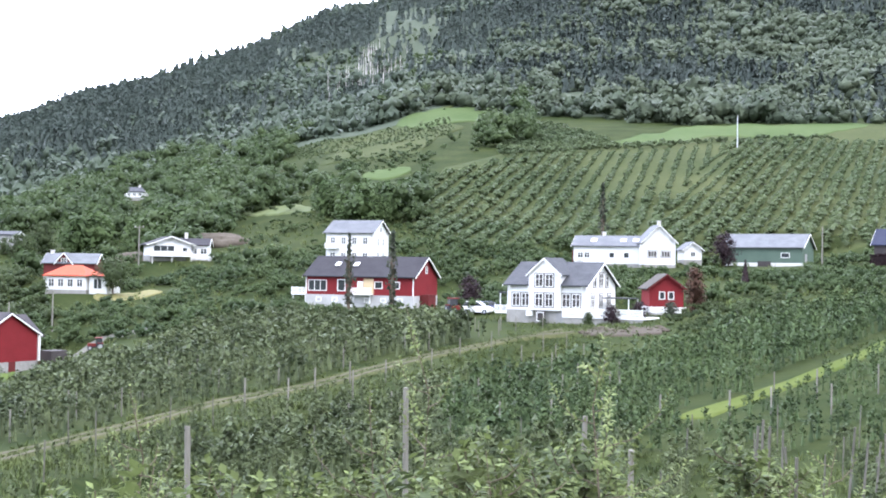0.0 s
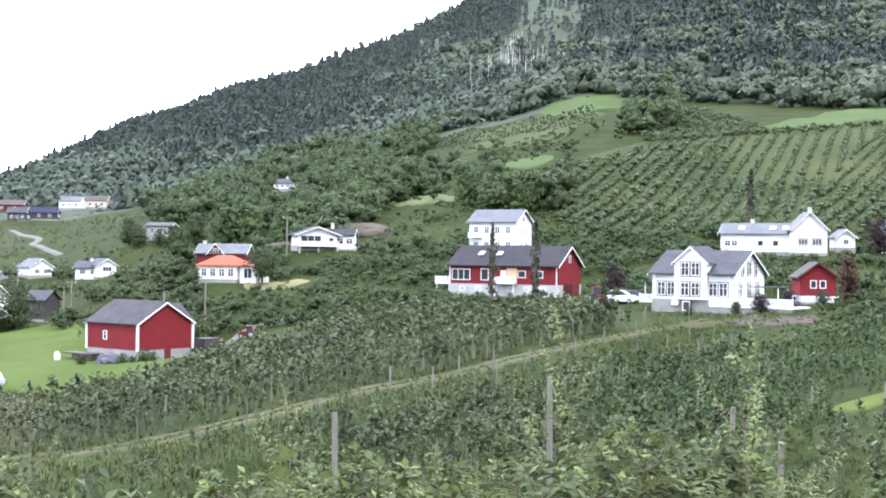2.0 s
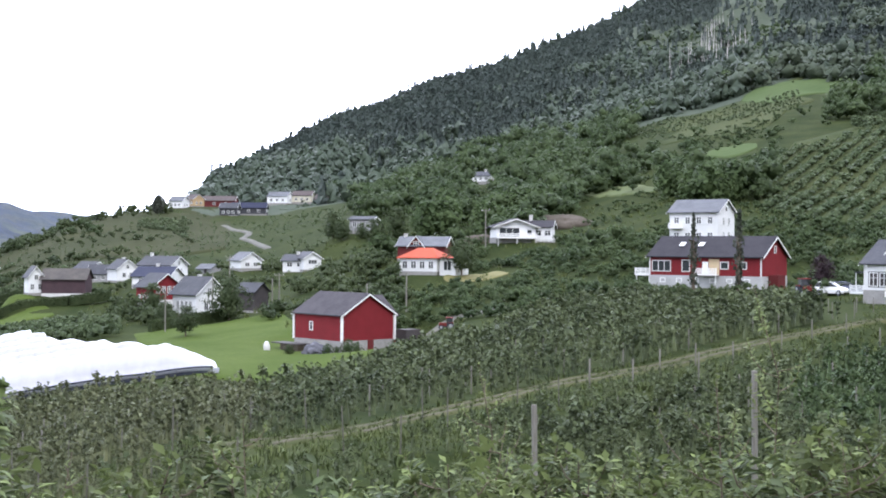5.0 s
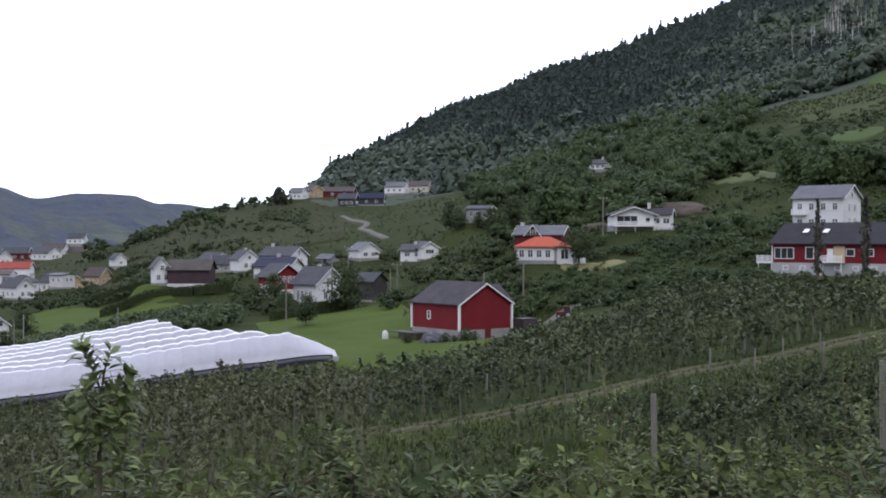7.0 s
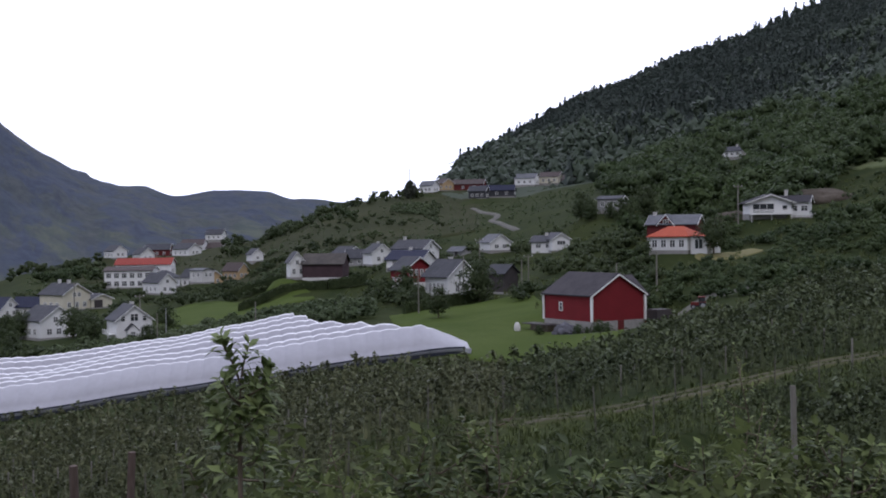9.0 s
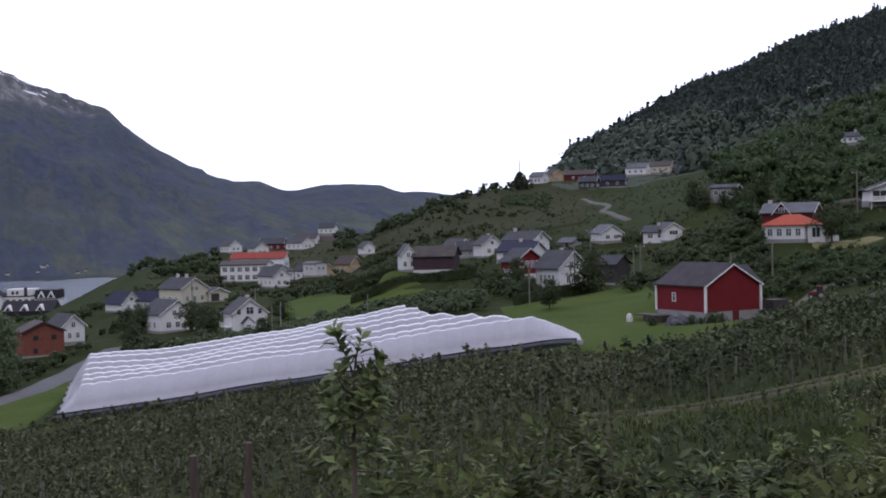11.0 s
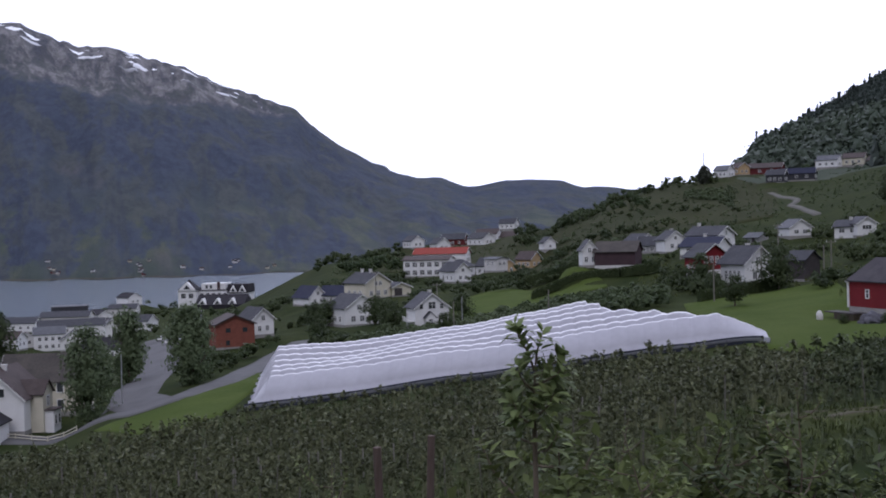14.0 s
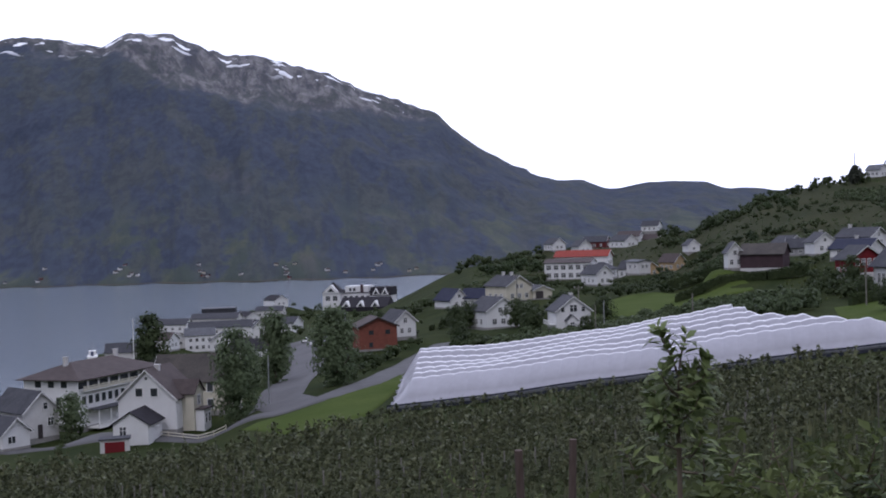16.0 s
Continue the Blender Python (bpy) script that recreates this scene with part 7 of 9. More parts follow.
hedge("hedge", [(-104.8, 187.7), (-100.2, 198.0), (-97.0, 203.0)], 1.4, 1.9, "clipped green garden hedge before the white villa", M["broadleaf"])
hedge("hedge", [(74.0, 214.0), (82.0, 211.0), (92.0, 208.0)], 1.3, 1.8, "brownish clipped hedge by the drive", M["copper"])
hedge("hedge", [(-172, 230), (-163, 235.5), (-153, 238.5), (-146, 244)], 3.0, 1.8, "untidy dark hedge below the brown barn", M["broadleaf"])
hedge("hedge", [(-200, 262), (-186, 266), (-172, 262), (-158, 250)], 2.6, 2.4, "tall dark hedge along the green field", M["broadleaf"])

# --- bushes round the farms
def bushes(name, az0, az1, r0, r1, count, h0, h1, seed, material, label, density=0.1, wide=None):
    g = np.random.default_rng(seed)
    a, r = g.uniform(az0, az1, count), np.sqrt(g.uniform(r0 ** 2, r1 ** 2, count))
    xy = polar(a, r)
    ok = (fbm(xy[:, 0] / 14, xy[:, 1] / 14, 3, seed) < density) & clear_of_sites(xy, 1.5) & ~inside(xy, LAWN) & ~inside(xy, DRY) & ~inside(xy, TUNNEL) & ~((name == "village_bushes") & (a > 31) & (a < 45.5) & (r < np.interp(a, (31, 33, 41, 43), (272, 312, 328, 272)))) & off_line(xy, ROADLINE, 4) & off_line(xy, STREETLINE, 6)
    for f in (1.0, 0.96, 0.92):
        ok &= off_line(xy, [(x * f, y * f) for x, y in HILLROAD], 7)
    for x, y, w in BARE:
        ok &= np.hypot(xy[:, 0] - x * 0.97, xy[:, 1] - y * 0.97) > w
    for sx, sy, sz, _, ln, wd in SITES.values():
        sa, sr = math.degrees(math.atan2(-sx, sy)), math.hypot(sx, sy)
        ok &= ~((np.abs(a - sa) < math.degrees(0.62 * max(ln, wd) / sr)) & (r > sr * 0.93) & (r < sr))
    h = g.uniform(h0, h1, len(xy))
    ok &= ~hides_house(xy, h)
    xy, h = xy[ok], h[ok]
    return scatter(name, on_ground(xy, 0.25), h, [broadleaf_shape(seed * 10 + k, 62, 0.163, 5, 0.62, 0.7, 0.02) for k in range(6)], material, label, "bushes")


ROADLINE = [(-190, 175), (-174, 153), (-160, 134), (-147, 118), (-141, 106), (-141, 97), (-150, 92), (-164, 84), (-186, 74)]
STREETLINE = [(-141, 101), (-158, 109), (-176, 124), (-196, 142), (-232, 170), (-280, 202), (-350, 252)]
bushes("farm_bushes", -20, 4, 174, 262, 1700, 0.9, 2.8, 51, M["grove"], "bushes and young fruit trees round the farmhouses", 0.1)
bushes("slope_bushes", 3, 19, 172, 262, 1300, 0.9, 2.6, 52, M["grove"], "dense bushes and scrub on the slope below the houses", 0.06)
bushes("upper_scrub", 0.5, 20, 258, 460, 1800, 0.6, 2.0, 60, M["grove"], "low scrub and bracken over the open slope", 0.12)
bushes("lane_bushes", 17.5, 30, 196, 330, 900, 1.2, 3.8, 53, M["broadleaf"], "bushes and small trees between the village houses", 0.06)
bushes("village_bushes", 30, 56, 200, 430, 2300, 1.2, 3.6, 54, M["broadleaf"], "garden bushes and trees among the village houses", 0.0)
bushes("hill_bushes", 27, 44, 400, 640, 900, 1.0, 3.4, 55, M["broadleaf"], "scattered scrub on the open hill", -0.24)
bushes("shore_trees", 50, 62, 330, 900, 420, 3.0, 8.0, 56, M["broadleaf"], "trees along the waterfront", -0.04)
bushes("ridge_trees", 33, 47, 520, 680, 500, 2.5, 6.5, 57, M["broadleaf"], "trees and scrub along the low ridge", -0.15)
bushes("crest_trees", 27.4, 34, 560, 640, 150, 2.0, 5.5, 61, M["broadleaf"], "small trees and scrub along the hill crest", 0.1)
bushes("street_bushes", 55, 67, 168, 260, 260, 1.0, 2.4, 58, M["broadleaf"], "bushes along the street gardens", -0.02)

# --- older rows along the upper edge of the hillside orchard
rows_u = rows_of((0.97, 0.2), 4.6, 1.3, (75, 455, 90), 10)
a_, r_ = azr(rows_u)
ok = (a_ > -17.5) & (a_ < -2.5) & (r_ > np.interp(a_, (-17.5, -13, -10, -3), (464, 456, 428, 405))) & (r_ < np.interp(a_, (-17.5, -13, -8, -5, -2.5), (470, 462, 450, 520, 540))) & ~inside(rows_u, [(48, 430), (70, 434), (138, 458), (152, 504), (80, 486)])
scatter("upper_orchard", on_ground(rows_u[ok], 0.1), rng.normal(2.3, 0.4, ok.sum()), [broadleaf_shape(580 + k, 34, 0.3, 3, 0.4, 0.7, 0.02) for k in range(5)], M["slope"], "dark older orchard rows below the meadow", "orchard")

rows_t = rows_of((0.98, 0.18), 11.0, 1.5, (-30, 500, 100), 14)
ok = inside(rows_t, FIELD) & (fbm(rows_t[:, 0] / 30, rows_t[:, 1] / 30, 2, 23) < 0.1)
scatter("terrace_hedges", on_ground(rows_t[ok], 0.1), rng.normal(1.7, 0.4, ok.sum()), [broadleaf_shape(590 + k, 26, 0.3, 2, 0.35, 0.7, 0.02) for k in range(4)], M["slope"], "low hedgerows along the terraces of the field", "hedges")

# --- long grass on the farm slopes
far_tuft = polar(rng.uniform(-22, 32, 2600), np.sqrt(rng.uniform(160 ** 2, 330 ** 2, 2600)))
far_tuft = far_tuft[clear_of_sites(far_tuft, 0.8) & ~inside(far_tuft, LAWN) & ~inside(far_tuft, TUNNEL)]
scatter("long_grass", on_ground(far_tuft), rng.uniform(0.5, 1.1, len(far_tuft)), [tuft_shape(950 + k) for k in range(5)], M["apple_young"], "long grass and weeds on the farm slopes", "grass")

# --- weeds on the verges of the track and on the bank below the white house
g = np.random.default_rng(77)
u = g.uniform(0, 1, 5200)
ay = 40 + 108 * u
verge = np.stack([np.interp(ay, [p[1] for p in ALLEY], [p[0] for p in ALLEY]) + np.where(g.uniform(size=5200) < 0.75, g.uniform(1.4, 7.5, 5200), g.uniform(-2.6, -1.0, 5200)), ay], -1)
bank = polar(g.uniform(-19, -3, 1900), np.sqrt(g.uniform(104 ** 2, 178 ** 2, 1900)))
verge = np.concatenate([verge[off_line(verge, ALLEY, 1.7)][::3], bank])
verge = verge[clear_of_sites(verge, 0.6) & off_line(verge, ALLEY_R, 1.6)]
scatter("verge_grass", on_ground(verge), g.uniform(0.15, 0.5, len(verge)), [tuft_shape(970 + k) for k in range(5)], M["weeds"], "rough grass and weeds along the orchard track", "grass")
on_track = np.stack([np.interp(ay, [p[1] for p in ALLEY], [p[0] for p in ALLEY]) + g.normal(0, 0.7, 5200), ay], -1)[::4]
scatter("track_grass", on_ground(on_track, -0.05), g.uniform(0.08, 0.26, len(on_track)), [tuft_shape(980 + k) for k in range(5)], M["weeds"], "short grass growing along the orchard track", "grass")
bushes("bank_bushes", -19, -10.5, 135, 172, 300, 0.5, 1.6, 59, M["broadleaf"], "garden shrubs on the bank below the farmhouses", 0.02)

# --- orchard rows on the village side of the hill
rows_v = rows_of((0.9, -0.43), 3.6, 1.3, (-165, 205, 70), 8)
a_, r_ = azr(rows_v)
ok = (a_ > 30.5) & (a_ < 45) & (r_ > np.interp(a_, (30, 36, 45), (212, 214, 214))) & (r_ < np.interp(a_, (30, 36, 41, 45), (238, 254, 258, 240))) & clear_of_sites(rows_v, 4) & ~inside(rows_v, TUNNEL) & off_line(rows_v, ROADLINE, 4)
scatter("village_orchard", on_ground(rows_v[ok], 0.1), rng.normal(2.4, 0.3, ok.sum()), [broadleaf_shape(560 + k, 50, 0.25, 4, 0.35, 0.7, 0.02) for k in range(5)], M["slope"], "dark orchard rows behind the plastic covers", "orchard")
rows_h = rows_of((0.93, -0.36), 7.0, 1.6, (-240, 420, 150), 9)
a_, r_ = azr(rows_h)
ok = (a_ > 27.5) & (a_ < 37) & (r_ > 345) & (r_ < 545) & clear_of_sites(rows_h, 5) & (fbm(rows_h[:, 0] / 60, rows_h[:, 1] / 60, 2, 13) < 0.08)
scatter("hill_orchard", on_ground(rows_h[ok], 0.1), rng.normal(2.0, 0.3, ok.sum()), [broadleaf_shape(570 + k, 26, 0.32, 3, 0.35, 0.7, 0.02) for k in range(5)], M["slope"], "orchard rows across the open hill", "orchard")

# --- scrub coming up in the clear-felled patch
g = np.random.default_rng(18)
cleared = np.concatenate([polar(g.uniform(0, 9, 1300), g.uniform(835, 1140, 1300)), polar(g.uniform(-7.5, 2.5, 500), g.uniform(745, 860, 500))])
cleared = cleared[fbm(cleared[:, 0] / 25, cleared[:, 1] / 25, 2, 6) < 0.15]
scatter("clearing_scrub", on_ground(cleared, 0.2), g.uniform(1.2, 4.5, len(cleared)), [broadleaf_shape(680 + k, 18, 0.3, 2, 0.5, 0.6, 0.02) for k in range(4)], M["grove"], "low scrub and saplings in the felled clearing", "scrub")

# --- standing dead trunks in the clear-felled patch
dead_v, dead_f = [], []
g = np.random.default_rng(17)
for k in range(110):
    a, r = (g.normal(4.0, 0.9), g.uniform(830, 1010)) if k < 80 else (g.normal(3.6, 0.5), g.uniform(1040, 1120))
    x, y = -math.sin(radians(a)) * r, math.cos(radians(a)) * r
    h, w = g.uniform(8, 17), g.uniform(0.18, 0.36)
    z = gz(x, y)
    base = len(dead_v) 
    lx, ly = g.normal(0, 0.6, 2)
    dead_v += [(x - w, y, z - 1), (x + w, y, z - 1), (x, y + w, z - 1), (x + lx, y + ly, z + h)]
    dead_f += [(base, base + 1, base + 3), (base + 1, base + 2, base + 3), (base + 2, base, base + 3)]
tagged(mesh_from("dead_trunks", np.array(dead_v), np.array(dead_f), M["dead"]), "bare grey dead trunks standing in a felled clearing", "dead trees", kind="stuff")


def boulder_mound(x, y, rx, ry, h, yaw, label, seed):
    """A smooth rock outcrop, lumpy and half sunk into the slope."""
    bm = bmesh.new()
    bmesh.ops.create_icosphere(bm, subdivisions=4, radius=1)
    for v in bm.verts:
        n = noise.fractal(v.co * 1.6 + Vector((seed, 0, 0)), 0.8, 2.1, 5)
        v.co *= 1 + 0.22 * n
        v.co = Vector((v.co.x * rx, v.co.y * ry, v.co.z * h))
    ob = tagged(part("rock_outcrop", bm, M["rock"]), label, "rock")
    ob.matrix_world = pose(x, y, gz(x, y) - 0.2 * h, 0, 0, yaw)
    for p in ob.data.polygons:
        p.use_smooth = True


boulder_mound(-70.0, 274.0, 8.0, 5.0, 3.0, 15, "bare brownish rock outcrop above the houses", 3)
boulder_mound(-53.0, 292.0, 9.0, 5.5, 3.2, 5, "bare brownish rock knoll behind the bungalow", 8)
boulder_mound(-82.0, 268.0, 6.0, 5.0, 3.2, 40, "low rock outcrop among bushes", 12)

# ---------------------------------------------------------------- orchard posts and taller leaders


def post_mesh(h, r, seed, material=None):
    g = random.Random(seed)
    bm = bmesh.new()
    lean = (g.uniform(-0.05, 0.05), g.uniform(-0.05, 0.05))
    tube(bm, [(0, 0, -0.4), (lean[0] * 0.5, lean[1] * 0.5, h * 0.5), (lean[0], lean[1], h)], [r * 1.08, r, r * 0.94], 8)
    me = bpy.data.meshes.new("orchard_post")
    bm.to_mesh(me)
    bm.free()
    me.materials.append(material or M["post"])
    return me


def orchard_post(mesh, x, y, lean=0.0):
    ob = tagged(new("orchard_post", mesh), "weathered grey wooden trellis post among apple trees", "post", "orchard posts")
    ob.matrix_world = pose(x, y, gz(x, y), random.uniform(-3, 3) + lean, random.uniform(-3, 3), random.uniform(0, 360))


thick = [post_mesh(h, 0.046, k) for k, h in enumerate((2.7, 3.4, 3.5, 3.85))]
for x, y, k in ((-3.75, 18.6, 2), (-0.5, 19.0, 3), (2.45, 21.9, 1), (1.8, 27.9, 0), (2.9, 18.8, 0), (-2.5, 23.9, 0), (-6.3, 25.2, 0), (-14.0, 20.5, 0)):
    orchard_post(thick[k], x, y)
slim = [post_mesh(h, 0.028, 12 + k, M["stake"]) for k, h in enumerate((2.5, 2.9, 3.3))]
for x, y, k, lean in ((5.8, 23.3, 2, 1), (5.72, 22.3, 2, -4), (6.2, 23.7, 2, 3), (5.5, 19.2, 0, 0), (7.4, 25.6, 1, 5), (9.3, 28.5, 2, -3), (9.6, 28.4, 1, 2), (8.4, 30.5, 2, 0), (10.8, 31.0, 1, -2)):
    orchard_post(slim[k], x, y, lean)
for x, y, top in ((-9.72, 10.08, 57.52), (-10.08, 11.1, 57.44)):
    orchard_post(post_mesh(top - gz(x, y), 0.05, 9, M["dead_post"]), x, y)
thin = [post_mesh(h, 0.026, 20 + k, M["stake"]) for k, h in enumerate((1.6, 1.8, 2.0))]
stake_at = rows_of((0.265, 0.964), 2.9, 9.5, (-20, 80, 130), 3, 0.4)
a_, r_ = azr(stake_at)
ok = (a_ > -24) & (a_ < 70) & (r_ > 15) & off_line(stake_at, ALLEY, 2.4) & off_line(stake_at, ALLEY_R, 2.2) & (r_ < np.interp(a_, (-24, -10, -6, 0, 16, 26, 50, 70), (92, 70, 140, 160, 150, 122, 126, 150)))
stake_at, r_ = stake_at[ok], r_[ok]
order = np.argsort(r_)
for i in order[:110]:
    orchard_post(thin[i % 3], float(stake_at[i][0]), float(stake_at[i][1]))
rest = on_ground(stake_at[order[110:]])
sv = np.array([(-0.025, -0.025, -0.1), (0.025, -0.025, -0.1), (0.0, 0.03, -0.1), (-0.025, -0.025, 1), (0.025, -0.025, 1), (0.0, 0.03, 1)])
sf = np.array([(0, 1, 4), (0, 4, 3), (1, 2, 5), (1, 5, 4), (2, 0, 3), (2, 3, 5), (3, 4, 5)])
scatter("trellis_stakes", rest, np.full(len(rest), 1.75), [(sv, sf)], M["stake"], "pale trellis stakes in the further orchard rows", "posts", squash=1.0)
lane_st = rows_of((0.57, 0.82), 3.0, 5.5, (16, 55, 40), 12, 0.5)
a_, r_ = azr(lane_st)
ok = (a_ < -8) & (a_ > -23) & (r_ > 24) & (r_ < np.interp(a_, (-24, -19.8, -15.8, -12, -8), (98, 88, 72, 56, 46)))
for x, y in lane_st[ok][:8].tolist():
    orchard_post(thin[2], x, y)


def leader(x, y, top_z, n, leaf, seed, spread, low, material, label, shoots=None):
    """A young tree whose leader stands above the rows; shoots: its own branching, as shares of the height."""
    h = top_z - gz(x, y)
    paths = [[(a / h, b / h, 1 - c / h) for a, b, c in q] for q in shoots] if shoots else young_shoots(seed, 12, low, 0.5 * spread, 0.02)
    top = tagged(new("apple_tree"), label, "apple tree")
    bm = bmesh.new()
    for k, q in enumerate(paths):
        w = (0.02, 0.016, 0.01, 0.004) if k == 0 else (0.009, 0.007, 0.005, 0.002)
        tube(bm, [tuple(c * h for c in p_) for p_ in q], w, 6)
    part("trunk", bm, M["bark"], top)
    if shoots:
        v, f = join(shoot_leaves(paths[1:], n, leaf * 1.05 / h, seed, True, (0.15, 1.0)), shoot_leaves([[paths[0][1], paths[0][2], paths[0][3]]], 36, leaf / h, seed + 3))
    else:
        v, f = shoot_leaves(paths, int(n * 0.8), leaf * 1.05 / h, seed)
    tv, tf = shoot_leaves(paths[1:], int(n * 0.2), leaf * 0.9 / h, seed + 5, True, (0.72, 1.0))
    c = mesh_from("crown", *join((v * h, f), (tv * h, tf)), material)
    light_tips(c, len(tf))
    c.parent = top
    top.matrix_world = pose(x, y, gz(x, y), 0, 0, 36.8 if shoots else random.Random(seed).uniform(0, 360))


# metres to the side, away from the viewpoint, and below the top
NEAR_SHOOTS = [
    [(0.0, 0, 2.2), (0.0, 0.0, 0.85), (0.0, 0.0, 0.5), (0.02, 0.0, 0.26)],
    [(0.01, 0, 0.32), (-0.03, 0.0, 0.2), (-0.08, 0.01, 0.1), (-0.11, 0.0, 0.03)],
    [(0.02, 0, 0.28), (0.03, 0.02, 0.2), (0.05, 0.02, 0.14), (0.07, 0.02, 0.08)],
    [(0.01, 0, 0.36), (0.07, 0.02, 0.32), (0.14, 0.03, 0.28), (0.2, 0.03, 0.22)],
    [(0.0, 0, 0.42), (0.07, -0.05, 0.39), (0.15, -0.08, 0.34), (0.2, -0.08, 0.28)],
    [(0.0, 0, 0.45), (-0.05, -0.05, 0.4), (-0.08, -0.08, 0.34), (-0.1, -0.1, 0.28)],
    [(0.0, 0, 0.55), (0.07, 0.06, 0.52), (0.14, 0.1, 0.46), (0.19, 0.12, 0.38)],
    [(0.0, 0, 0.6), (-0.07, 0.05, 0.56), (-0.12, 0.08, 0.5), (-0.15, 0.1, 0.42)],
    [(0.0, 0, 0.62), (0.05, -0.08, 0.58), (0.1, -0.14, 0.52), (0.13, -0.18, 0.44)],
    [(0.0, 0, 0.68), (-0.05, -0.07, 0.64), (-0.1, -0.12, 0.58), (-0.13, -0.15, 0.5)],
    [(0.0, 0, 0.8), (-0.08, 0.02, 0.77), (-0.13, 0.03, 0.7), (-0.16, 0.03, 0.62)],
    [(0.0, 0, 0.86), (0.08, -0.04, 0.83), (0.13, -0.06, 0.76), (0.16, -0.06, 0.68)],
]
leader(-4.78, 6.38, 59.36, 290, 0.115, 61, 0.4, 0.45, M["fresh"], "tall leafy apple shoots standing close to the viewpoint", NEAR_SHOOTS)
leader(-5.0, 10.9, 58.45, 420, 0.085, 62, 0.4, 0.35, M["apple_young"], "young apple tree with sparse upright shoots")
leader(-6.4, 10.2, 57.95, 420, 0.085, 63, 0.5, 0.3, M["shoot"], "young apple tree with light upright shoots")
leader(-0.3, 17.5, 59.5, 560, 0.085, 64, 0.42, 0.3, M["shoot"], "tall light green apple leader above the rows")
leader(2.05, 16.3, 59.3, 900, 0.09, 65, 0.55, 0.2, M["shoot"], "tall light green apple leader above the rows")
leader(-0.9, 16.6, 58.3, 620, 0.09, 66, 0.75, 0.2, M["apple_young"], "broad leafy apple tree beside a post")
leader(-4.3, 17.6, 58.3, 420, 0.08, 72, 0.5, 0.3, M["shoot"], "light green apple leader beside a post")
leader(-8.2, 12.6, 57.6, 400, 0.08, 67, 0.6, 0.2, M["shoot"], "young apple tree with light green shoots")
leader(-2.0, 12.4, 57.7, 460, 0.08, 68, 0.7, 0.15, M["shoot"], "leafy young apple tree near the viewpoint")
leader(3.6, 13.0, 57.7, 480, 0.08, 69, 0.7, 0.15, M["shoot"], "leafy young apple tree near the viewpoint")
leader(-7.4, 9.4, 57.1, 420, 0.08, 70, 0.7, 0.15, M["apple_young"], "leafy low apple tree near the viewpoint")
leader(-10.0, 9.0, 56.6, 420, 0.08, 71, 0.7, 0.15, M["shoot"], "leafy low apple tree near the viewpoint")
leader(5.0, 16.0, 57.8, 480, 0.085, 73, 0.65, 0.2, M["shoot"], "light green apple tree above the rows")
leader(0.6, 14.5, 57.9, 480, 0.085, 74, 0.65, 0.2, M["apple_young"], "leafy young apple tree near the viewpoint")
leader(-12.0, 11.5, 56.9, 420, 0.08, 75, 0.6, 0.2, M["shoot"], "young apple tree with light green shoots")
leader(-3.4, 14.6, 57.9, 460, 0.085, 76, 0.6, 0.2, M["shoot"], "light green apple tree above the rows")

# ---------------------------------------------------------------- bank below the white farmhouse
draped("garden_bed", [(15.5, 134.5), (18.0, 133.0), (20.5, 132.0), (24.0, 133.5)], [(16.5, 141.0), (18.3, 141.0), (21.0, 140.0), (25.0, 140.5)], M["bed"], "bare brown garden bed on the bank below the house", "garden bed", 0.05, 5)
gb = random.Random(5)
for k in range(26):
    x, y, r = gb.uniform(15.5, 25), gb.uniform(134.5, 140.5), gb.uniform(0.2, 0.55)
    bm = bmesh.new()
    bmesh.ops.create_icosphere(bm, subdivisions=2, radius=r)
    for v in bm.verts:
        v.co *= 1 + 0.3 * noise.noise(v.co * 3 + Vector((k, 0, 0)))
        v.co.z *= 0.6
    st = tagged(part("garden_stone", bm, M["rock"]), "rough grey-brown stone lying in the garden bed", "stone", "stones on the bank")
    st.matrix_world = pose(x, y, gz(x, y) + 0.05, 0, 0, k * 40)
for x, y, h, m_, lb in ((20.6, 150.2, 2.4, "copper", "round dark purple shrub before the terrace"), (24.2, 151.6, 2.7, "copper", "round dark reddish shrub before the terrace"), (17.6, 148.6, 1.6, "broadleaf", "low green shrub by the cellar wall"), (28.2, 152.5, 2.2, "poplar", "small dark conifer by the terrace"), (12.0, 147.6, 1.1, "broadleaf", "low green shrub by the cellar wall")):
    tree(x, y, h, lb, "shrub", M[m_], 0.5, n=300, size=0.1, seed=int(x * 10), bare=0.03, name="shrub")

BARN_SHRUBS = [(-63.6, 150.2, 1.5), (-57.4, 151.6, 1.2)]

# --- low scrub on the open hill
g = np.random.default_rng(88)
scrub = polar(g.uniform(19, 46, 3600), np.sqrt(g.uniform(330 ** 2, 640 ** 2, 3600)))
scrub = scrub[clear_of_sites(scrub, 1.5) & off_line(scrub, HILLROAD, 3.5) & (fbm(scrub[:, 0] / 40, scrub[:, 1] / 40, 3, 15) < 0.12)]
scrub = scrub[~hides_house(scrub, 1.9)]
scatter("hill_scrub", on_ground(scrub, 0.1), g.uniform(0.5, 1.5, len(scrub)), [broadleaf_shape(640 + k, 12, 0.38, 2, 0.6, 0.6, 0.02) for k in range(5)], M["slope"], "low scrub and long grass over the open hill", "scrub")

for k, (x, y, h) in enumerate(BARN_SHRUBS):
    tree(x, y, h, "untidy green shrub in front of the barn base", "shrub", None, 0.55, n=260, size=0.1, seed=120 + k, bare=0.03, name="shrub")

# ---------------------------------------------------------------- porches, decks and small things round the houses


